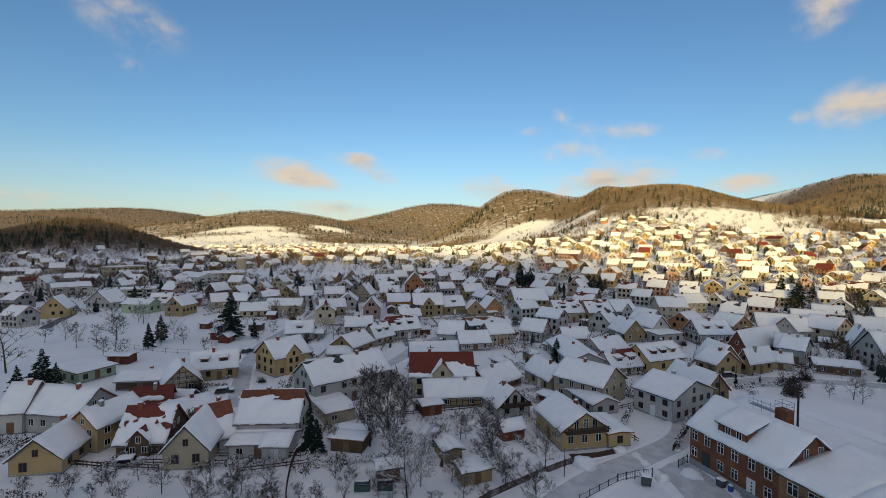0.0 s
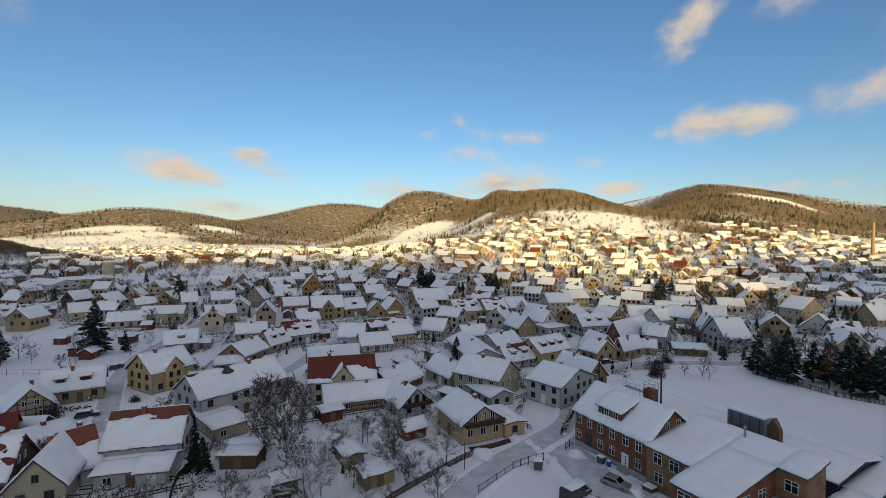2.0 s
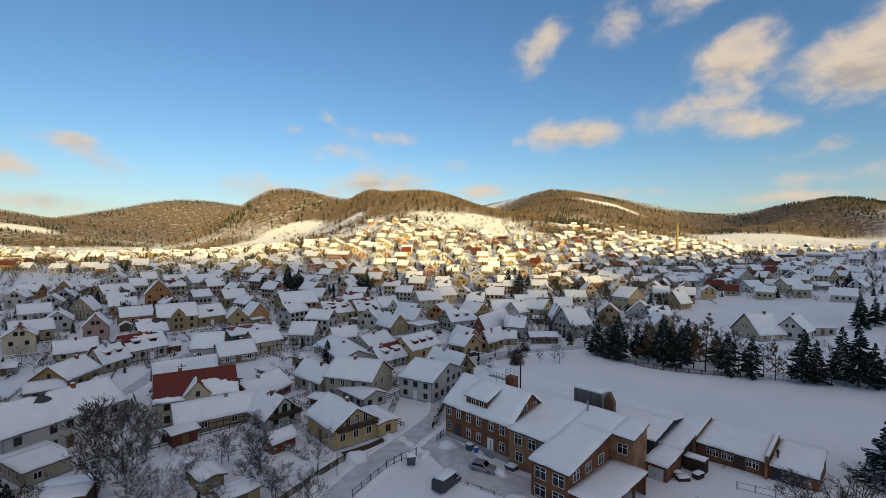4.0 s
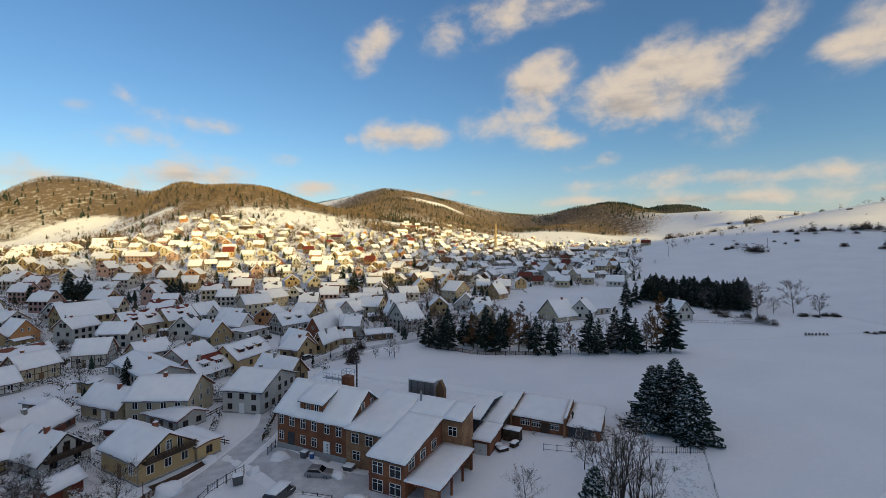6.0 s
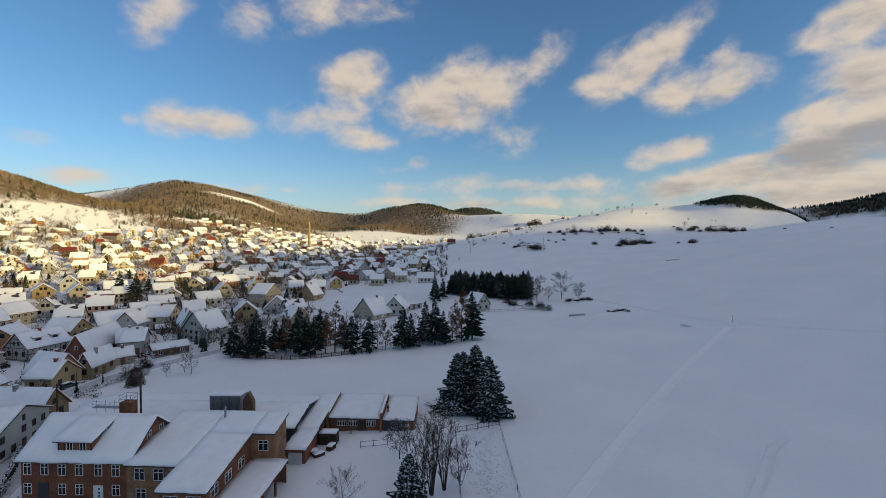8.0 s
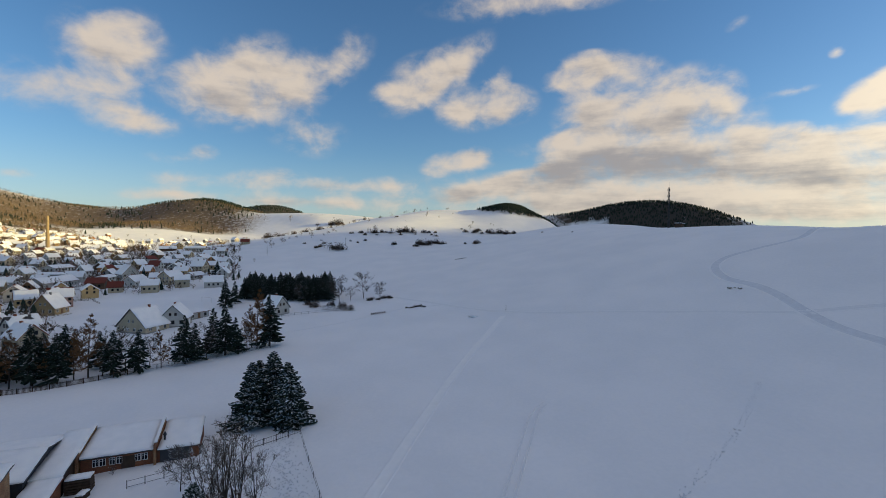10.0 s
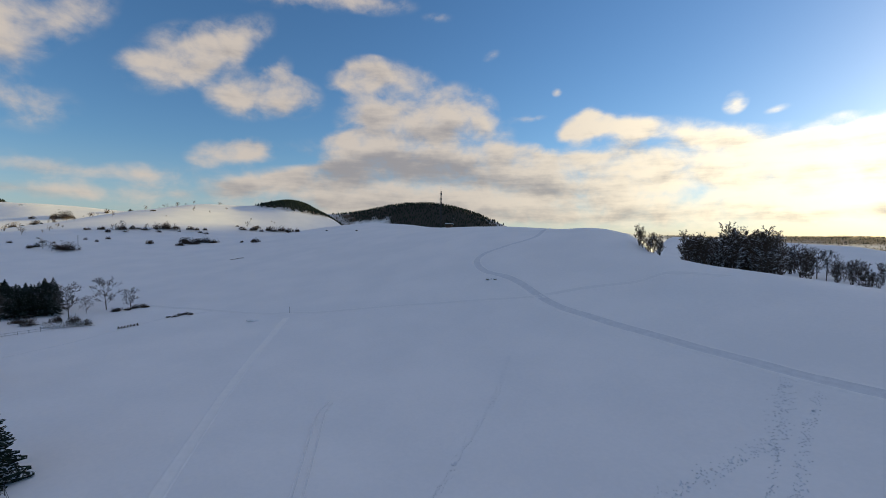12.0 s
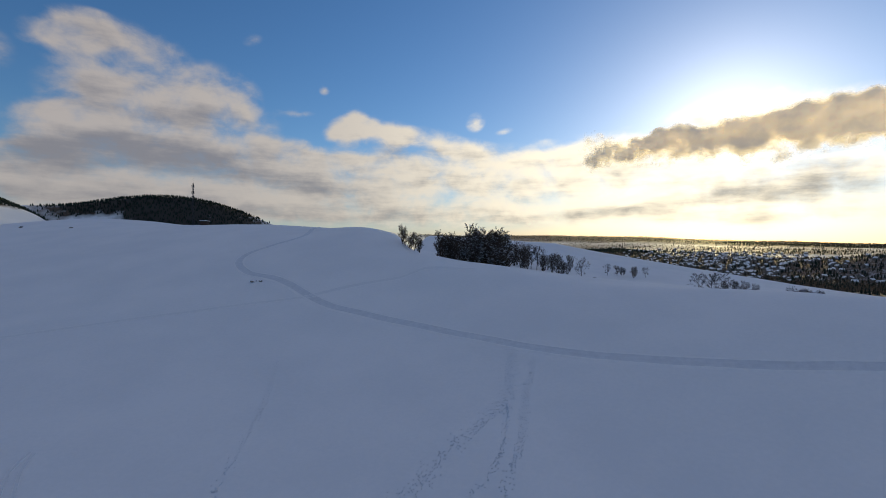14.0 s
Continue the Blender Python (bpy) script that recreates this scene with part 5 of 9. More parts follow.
house(-165.6, 194.0, 113, 10.0, 9.1, 3.9, 4.9, "yellow")
house(-162.0, 218.3, 79, 10.0, 14.0, 2.9, 5.1, "white", roof='dark')
house(-137.8, 206.7, -10, 13.9, 8.0, 3.9, 2.0, "green")
house(-132.3, 213.0, 17, 8.3, 9.0, 3.7, 4.0, "white", dormers=2)
house(-229.7, 238.9, 61, 9.0, 10.0, 4.4, 4.0, "white", timber=True)
house(-110.1, 222.0, 35, 7.5, 9.0, 3.0, 3.5, "cream")
house(-100.8, 253.8, 95, 9.0, 8.8, 4.1, 4.1, "cream")
house(-83.6, 202.2, 18, 12.2, 9.0, 2.7, 3.0, "cream")
house(-71.7, 206.5, 4, 15.4, 9.0, 4.3, 2.6, "cream")
house(-88.9, 230.8, 38, 8.1, 9.0, 4.5, 3.5, "white", roof='red', cover=0.6)
house(-70.0, 230.8, 25, 6.3, 9.0, 5.1, 4.0, "white")
house(-50.5, 206.1, 21, 11.2, 9.0, 3.8, 3.0, "cream")
house(-51.3, 162.2, 15, 9.1, 9.0, 2.6, 3.4, "white", dormers=1)
house(-59.0, 245.7, 18, 10.3, 9.0, 3.3, 3.4, "white")
house(-41.1, 240.0, 79, 9.0, 8.7, 4.1, 5.2, "cream", timber=True)
house(-36.4, 283.7, 35, 14.6, 9.0, 4.2, 4.0, "cream", gable=True)
house(3.3, 299.9, 22, 16.7, 14.0, 4.7, 4.0, "white")
house(-10.8, 304.0, 27, 12.9, 10.0, 4.8, 4.0, "white", dormers=2)
house(-58.2, 302.0, 71, 9.0, 9.7, 3.7, 5.4, "ochre")
house(125.5, 126.7, -8, 9.0, 11.5, 4.5, 5.7, "white", roof='dark')
house(141.3, 143.1, 14, 15.2, 9.0, 2.9, 3.6, "white", roof='dark', cover=0.35)
house(130.4, 128.2, -22, 8.9, 7.0, 2.7, 0.8, "ochre", chimney=0)
house(192.1, 155.1, 95, 9.0, 14.0, 6.5, 4.5, "cream")
house(177.6, 136.9, 34, 9.0, 11.2, 2.4, 5.3, "white")
house(215.1, 144.0, 0, 9.0, 9.2, 3.0, 5.7, "ochre")
house(177.0, 87.7, -21, 10.0, 12.8, 2.3, 6.3, "cream", roof='dark')
house(184.6, 79.7, 9, 9.0, 9.0, 3.4, 4.7, "white", roof='dark')
house(198.2, 79.4, -30, 9.6, 8.0, 2.5, 0.5, "white", chimney=0)
house(198.7, 46.3, 52, 8.5, 7.6, 3.0, 4.6, "white", roof='dark')
house(321.6, 168.8, 53, 9.0, 10.8, 4.5, 5.8, "white")
house(303.6, 134.0, -21, 11.0, 8.5, 4.6, 3.2, "cream")
house(349.2, 134.5, 84, 9.0, 9.0, 4.6, 4.2, "cream")
house(356.8, 233.4, -8, 17.4, 9.0, 5.0, 2.0, "white")
house(242.1, 227.8, -9, 28.0, 14.0, 4.4, 2.0, "cream", hall=True)
house(235.1, 220.8, -2, 15.4, 9.0, 4.3, 4.0, "orange")
house(311.9, 312.7, 6, 28.0, 14.0, 5.1, 1.0, "orange", hall=True, chimney=0)
house(376.2, 306.5, 3, 28.0, 14.0, 5.0, 1.0, "orange", hall=True, chimney=0)
house(295.3, 195.8, -4, 26.6, 9.0, 3.7, 3.0, "white")
house(296.2, 151.1, -10, 12.0, 8.0, 3.3, 3.2, "white")
house(320.1, 126.4, -16, 11.5, 7.0, 2.3, 2.0, "white")
house(80.5, 176.9, -65, 9.0, 9.0, 3.5, 4.0, "white", timber=True, roof='dark')
house(127.5, 168.8, -21, 17.5, 10.0, 3.1, 4.0, "cream")
house(142.0, 175.1, -27, 10.5, 9.0, 3.9, 3.6, "white")
house(108.7, 141.0, -38, 6.5, 9.0, 2.8, 3.5, "white", roof='dark')
house(107.5, 123.0, -27, 9.6, 6.0, 2.3, 1.2, "timber", chimney=0)

# ---- the brick works with its yard ----
def brick_material(name, a, b, mortar, w=0.26, h=0.09):
    m = mat(name, a, b, 0.5, 0.9, 0.0)
    n, l = m.node_tree.nodes, m.node_tree.links
    bs = n["Principled BSDF"]
    src = bs.inputs["Base Color"].links[0].from_socket
    tc, sp, ad, cb, br, mx = (n.new(k) for k in ("ShaderNodeTexCoord", "ShaderNodeSeparateXYZ", "ShaderNodeMath", "ShaderNodeCombineXYZ", "ShaderNodeTexBrick", "ShaderNodeMix"))
    l.new(tc.outputs["Object"], sp.inputs[0])
    l.new(sp.outputs[0], ad.inputs[0])
    l.new(sp.outputs[1], ad.inputs[1])
    l.new(ad.outputs[0], cb.inputs[0])
    l.new(sp.outputs[2], cb.inputs[1])
    l.new(cb.outputs[0], br.inputs["Vector"])
    br.inputs["Scale"].default_value, br.inputs["Brick Width"].default_value, br.inputs["Row Height"].default_value = 1.0, w, h
    br.inputs["Mortar Size"].default_value = 0.012
    br.inputs["Color1"].default_value, br.inputs["Color2"].default_value, br.inputs["Mortar"].default_value = (0.75, 0.75, 0.75, 1), (1.25, 1.2, 1.15, 1), (*mortar, 1)
    mx.data_type, mx.blend_type = "RGBA", "MULTIPLY"
    mx.inputs[0].default_value = 1.0
    l.new(src, mx.inputs[6])
    l.new(br.outputs["Color"], mx.inputs[7])
    l.new(mx.outputs[2], bs.inputs["Base Color"])
    return m


RED_BRICK = brick_material("red_brick_courses", (0.225, 0.085, 0.04), (0.135, 0.05, 0.028), (0.9, 1.15, 1.35))
OLD_BRICK = brick_material("patched_brick_courses", (0.30, 0.17, 0.085), (0.19, 0.09, 0.05), (1.1, 1.4, 1.6), 0.3, 0.12)
FRAME_NOW[0] = FRAME
GARAGE_DOOR = mat("pale_steel_door", (0.5, 0.5, 0.49), (0.45, 0.45, 0.44), 2.0, 0.5)
WX, WY, WR = 47.7, 67.1, -74.7
works = thing("brick_works", WX, WY, WR, "two-storey red brick works building with snow-covered roofs", "building", z=-0.1)


def prism(profile, x0, x1):
    """A bar with a y-z profile, from x0 to x1."""
    bm = bmesh.new()
    e = [[bm.verts.new((x, a, b)) for a, b in profile] for x in (x0, x1)]
    bm.faces.new(e[0][::-1])
    bm.faces.new(e[1])
    k = len(profile)
    for i in range(k):
        bm.faces.new((e[0][i], e[0][(i + 1) % k], e[1][(i + 1) % k], e[1][i]))
    bmesh.ops.recalc_face_normals(bm, faces=bm.faces)
    return bm


def roof_part(parent, name, planes, roof=TILE_DARK, thick=0.18, snow=0.3, cover=1.0, flush="t"):
    bm, sn = bmesh.new(), bmesh.new()
    for k, (o, du, dv) in enumerate(planes):
        du, dv = Vector(du), Vector(dv)
        slab(bm, o, du, dv, du.length, dv.length, thick)
        snow_sheet(sn, o, du, dv, du.length, dv.length, snow, cover, k + 11, 0, flush)
    r = part(name, bm, roof, parent)
    part("snow_cover", sn, SNOW, r)
    return r


# main block: saddle roof, ridge along x
part("main_wall", prism([(-5.2, -0.6), (5.2, -0.6), (5.2, 6.1), (0, 10.0), (-5.2, 6.1)], -7.5, 7.6), RED_BRICK, works)
bm = bmesh.new()
add_box(bm, -7.56, 7.5, -5.28, -5.1, -0.6, 0.75)
add_box(bm, -7.6, -7.4, -5.1, 5.2, -0.6, 0.75)
part("plinth", bm, CONCRETE, works)
roof_part(works, "main_roof", [((-7.9, -5.75, 5.9), (15.9, 0, 0), (0, 5.77, 4.3)), ((-7.9, 5.75, 5.9), (15.9, 0, 0), (0, -5.77, 4.3))], snow=0.32)
for k in range(6):
    add_window(works, pose(-6.6 + k * 2.42 + (0.25 if k > 3 else 0), -5.2, 4.75), 1.15, 1.6, "cross")
for k in (0, 2, 3, 5):
    add_window(works, pose(-6.6 + k * 2.42 + (0.25 if k > 3 else 0), -5.2, 2.05), 1.15, 1.5, "cross")
part("door", door_mesh(1.25, 2.5), WALL["slate"], works, "dark double door", at=pose(-4.35, -5.2, 0.3))
dr = part("door", door_mesh(1.15, 2.5), FRAME, works, "white panelled door with small panes", at=pose(3.3, -5.2, 0.1))
for k in range(4):
    bm = bmesh.new()
    add_box(bm, 0.02, 0.24, -0.075, -0.06, 0.55 + k * 0.48, 0.8 + k * 0.48)
    part("pane", bm, GLASS, dr)
bm = bmesh.new()
add_box(bm, 2.4, 4.3, -6.1, -5.2, -0.4, 0.1)
part("doorstep", bm, CONCRETE, works)
for px in (-1.0, 1.35):
    add_window(works, pose(7.6, px * 1.1, 7.7, 0, 0, 90), 0.9, 1.5)
    add_window(works, pose(-7.5, px * 1.3, 7.6, 0, 0, -90), 0.9, 1.4)
    add_window(works, pose(-7.5, px * 2.0, 4.7, 0, 0, -90), 1.1, 1.5)
# wide dormer
bm = bmesh.new()
add_box(bm, -2.8, 2.0, -4.6, 0.0, 6.4, 8.5)
dm = part("dormer", bm, RED_BRICK, works)
bm = bmesh.new()
for px in (-2.72, -1.9, 1.92):
    add_box(bm, px - 0.07, px + 0.07, -4.66, -4.56, 6.8, 8.34)
add_box(bm, -2.8, 2.0, -4.665, -4.565, 8.34, 8.48)
add_box(bm, -2.8, 2.0, -4.665, -4.565, 6.72, 6.86)
part("timber_frame", bm, BEAM, dm)
for px in (-1.1, 0.75):
    add_window(works, pose(px, -4.61, 7.68), 0.95, 1.2)
roof_part(works, "dormer_roof", [((-3.2, -5.05, 8.45), (5.6, 0, 0), (0, 5.05, 1.75))], snow=0.26)
# long low-pitched block and its wing
zr = lambda y: 6.1 + (y + 6.4) * 0.178
part("long_wall", prism([(-5.7, -0.6), (6.3, -0.6), (6.3, zr(6.3) - 0.2), (-5.7, zr(-5.7) - 0.2)], 7.62, 15.2), OLD_BRICK, works)
part("rear_wall", prism([(1.5, -0.6), (6.3, -0.6), (6.3, zr(6.3) - 0.2), (1.5, zr(1.5) - 0.2)], 15.22, 24.6), OLD_BRICK, works)
part("wing_wall", prism([(-10.4, -0.6), (1.48, -0.6), (1.48, zr(1.48) - 0.2), (-10.4, zr(-10.4) - 0.2)], 15.23, 21.2), RED_BRICK, works)
k = math.hypot(1, 0.178)
roof_part(works, "long_roof", [((7.7, -6.4, zr(-6.4)), (7.4, 0, 0), (0, 12.9, 12.9 * 0.178))], snow=0.28, flush="r")
roof_part(works, "wing_roof", [((15.1, -11.0, zr(-11.0)), (6.5, 0, 0), (0, 11.96, 11.96 * 0.178)), ((15.1, 0.96, zr(0.96)), (6.5, 0, 0), (0, 5.54, 5.54 * 0.178))], snow=0.28, flush="lr")
roof_part(works, "rear_roof", [((21.6, 0.96, zr(0.96)), (3.4, 0, 0), (0, 5.54, 5.54 * 0.178))], snow=0.28, flush="l")
for px in (9.4, 12.0, 14.4):
    add_window(works, pose(px, -5.7, 4.6), 1.35, 1.6, "cross")
add_window(works, pose(9.6, -5.7, 1.9), 1.35, 1.5, "cross")
part("door", door_mesh(1.6, 2.4), WALL["slate"], works, "dark recessed double door", at=pose(13.2, -5.7, 0.0))
for px in (16.7, 19.6):
    for pz in (3.7, 1.2):
        add_window(works, pose(px, -10.4, pz), 1.75, 1.7, "cross")
for py in (-8.6, -5.2, -1.6):
    add_window(works, pose(21.2, py, 4.35, 0, 0, 90), 1.7, 1.4, "cross")
add_window(works, pose(23.0, 1.5, 5.4), 1.5, 1.5, "cross")
bm = bmesh.new()
add_box(bm, 15.18, 21.24, -10.46, -10.38, 2.35, 2.6)
part("brick_band", bm, RED_BRICK, works)
# steel flue on the long roof
bm = bmesh.new()
add_tube(bm, (15.8, 4.4, 7.6), (15.8, 4.4, 9.7), 0.16, 0.16, 10)
add_tube(bm, (15.8, 4.4, 9.75), (15.8, 4.4, 10.0), 0.26, 0.1, 10)
part("flue", bm, METAL, works)
# carport lean-to against the wing
lean = thing("carport", WX, WY, WR, "open lean-to carport with a snow-covered roof", "carport", z=-0.1)
roof_part(lean, "roof", [((21.25, -10.9, 3.0), (5.5, 0, 0), (0, 12.4, 0.25))], WALL["redwood"], 0.2, 0.26)
for py in (-10.5, -6.5, -2.5, 1.0):
    bm = bmesh.new()
    add_box(bm, 26.3, 26.6, py - 0.15, py + 0.15, -0.4, 2.85)
    part("post", bm, RED_BRICK, lean)
bm = bmesh.new()
add_box(bm, 21.3, 26.4, 1.15, 1.35, -0.4, 3.0)
part("back_wall", bm, OLD_BRICK, lean)
bm = bmesh.new()
add_box(bm, 24.3, 26.3, -10.65, -10.45, -0.4, 2.8)
part("front_panel", bm, OLD_BRICK, lean)
# garage
gar = thing("garage", WX, WY, WR, "small brick garage with a pale steel door", "garage", z=-0.1)
bm = bmesh.new()
add_box(bm, 24.65, 27.6, 6.2, 12.3, -0.4, 2.7)
part("wall", bm, RED_BRICK, gar)
bm = bmesh.new()
add_box(bm, 24.95, 27.15, 6.1, 6.2, -0.1, 2.15)
gd = part("garage_door", bm, GARAGE_DOOR, gar)
bm = bmesh.new()
add_box(bm, 25.9, 26.15, 6.04, 6.1, 0.95, 1.05)
part("handle", bm, DARKMETAL, gd)
roof_part(gar, "roof", [((24.3, 5.7, 2.75), (3.6, 0, 0), (0, 6.8, 0.4))], WALL["redwood"])
# hall behind the works, its roof one wide sheet of snow
hall = thing("works_hall", WX, WY, WR, "long low works hall with a wide snow-covered roof", "hall", z=-0.1)
part("wall", prism([(11.0, -0.6), (25.5, -0.6), (25.5, 4.0), (18.2, 5.3), (11.0, 4.1)], -17, 24.0), WALL["slate"], hall)
roof_part(hall, "roof", [((-17.4, 10.4, 4.15), (41.8, 0, 0), (0, 7.8, 1.35)), ((-17.4, 26.0, 4.05), (41.8, 0, 0), (0, -7.8, 1.4))], snow=0.3)
for px in (-3.5, 1.0, 5.0):
    add_window(hall, pose(px, 11.0, 3.2), 1.5, 0.9)
bm = bmesh.new()
add_box(bm, 9.0, 14.4, 12.0, 14.5, 4.2, 8.95)
vb = part("vent_box", bm, METAL, hall, "grey sheet-metal vent box")
bm = bmesh.new()
for px in (9.6, 11.0, 12.4, 13.8):
    add_box(bm, px, px + 0.06, 11.94, 12.0, 5.0, 8.8)
part("rib", bm, DARKMETAL, vb)
bm = bmesh.new()
add_box(bm, 8.9, 14.5, 11.9, 14.6, 8.95, 9.2)
part("snow_cap", bm, SNOW, vb)
bm = prism([(-1.0, -2.5), (1.0, -2.5), (1.0, 0.2), (0, 1.7), (-1.0, 0.2)], 0, 0.7)
part("roof_gable", bm, WOOD, hall, "small wooden roof gable", at=pose(15.6, 12.2, 7.9, 0, 0, 75))
bm = bmesh.new()
add_box(bm, -6.2, -4.2, 10.9, 12.6, 3.5, 7.9)
st = part("square_chimney", bm, RED_BRICK, hall, "square brick chimney stack")
bm = bmesh.new()
for a in ((-6.2, 10.9), (-4.2, 10.9), (-4.2, 12.6), (-6.2, 12.6)):
    add_tube(bm, (*a, 7.9), (*a, 9.1), 0.04, 0.04, 5)
for z in (8.5, 9.1):
    for a, b in (((-6.2, 10.9), (-4.2, 10.9)), ((-4.2, 10.9), (-4.2, 12.6)), ((-4.2, 12.6), (-6.2, 12.6)), ((-6.2, 12.6), (-6.2, 10.9))):
        add_tube(bm, (*a, z), (*b, z), 0.035, 0.035, 5)
part("railing", bm, METAL, st)
bm = bmesh.new()
add_box(bm, -11.0, -6.2, 10.9, 11.9, 6.9, 7.0)
for px in (-11.0, -9.4, -7.8):
    add_tube(bm, (px, 10.9, 6.95), (px, 10.9, 8.0), 0.035, 0.035, 5)
    add_tube(bm, (px, 11.9, 4.6), (px, 11.9, 8.0), 0.035, 0.035, 5)
add_tube(bm, (-11.0, 10.9, 8.0), (-6.2, 10.9, 8.0), 0.035, 0.035, 5)
add_tube(bm, (-11.0, 10.9, 7.5), (-6.2, 10.9, 7.5), 0.035, 0.035, 5)
part("catwalk", bm, METAL, st)
bm = bmesh.new()
add_tube(bm, (-2.6, 11.2, 3.5), (-2.6, 11.2, 11.2), 0.16, 0.16, 10)
part("stovepipe", bm, DARKMETAL, hall)
# timber lean-to and brick shed row behind the garage
bar = thing("timber_shed", WX, WY, WR, "dark timber shed with a snowy lean-to roof", "shed", z=-0.1)
part("wall", prism([(12.6, -0.5), (19.8, -0.5), (19.8, 3.7), (12.6, 3.1)], 24.2, 27.4), BEAM, bar)
roof_part(bar, "roof", [((24.1, 12.2, 3.3), (3.7, 0, 0), (0, 13.8, 1.3))], snow=0.28)
row = thing("shed_row", WX, WY, WR, "row of low brick sheds with lattice windows and snowy roofs", "shed", z=0.1)
part("wall", prism([(18.4, -0.6), (26.5, -0.6), (26.5, 3.9), (18.4, 2.8)], 28.0, 43.6), RED_BRICK, row)
roof_part(row, "roof", [((28.0, 17.8, 2.85), (9.5, 0, 0), (0, 9.1, 1.2)), ((38.0, 17.8, 2.6), (5.8, 0, 0), (0, 9.1, 1.2))], snow=0.28)
for px in (27.7, 37.6):
    bm = prism([(17.6, -0.4), (27.0, -0.4), (27.0, 4.75), (18.6, 3.55), (17.6, 3.55)], px - 0.14, px + 0.14)
    fw = part("fire_wall", bm, OLD_BRICK, row)
    bm = prism([(18.6, 3.56), (27.1, 4.77), (27.1, 4.92), (18.6, 3.72)], px - 0.22, px + 0.22)
    part("snow_cap", bm, SNOW, fw)
for px in (30.3, 32.4, 35.7):
    for dx in (-0.45, 0.45):
        add_window(row, pose(px + dx, 18.4, 1.75), 0.85, 1.15, "cross")
part("door", door_mesh(1.6, 2.1), BEAM, row, at=pose(34.0, 18.4, 0.0))
bm = bmesh.new()
add_box(bm, 38.2, 42.3, 18.32, 18.4, 0.1, 2.3)
part("gate", bm, WALL["slate"], row, "grey double gate")
bm = bmesh.new()
add_tube(bm, (38.6, 20.2, 3.2), (38.6, 20.2, 4.0), 0.12, 0.16, 8)
add_tube(bm, (38.6, 20.2, 4.0), (38.6, 20.2, 4.5), 0.3, 0.1, 8)
part("roof_vent", bm, DARKMETAL, row)


def in_yard(lx, ly):
    c, s = math.cos(radians(WR)), math.sin(radians(WR))
    return WX + lx * c - ly * s, WY + lx * s + ly * c


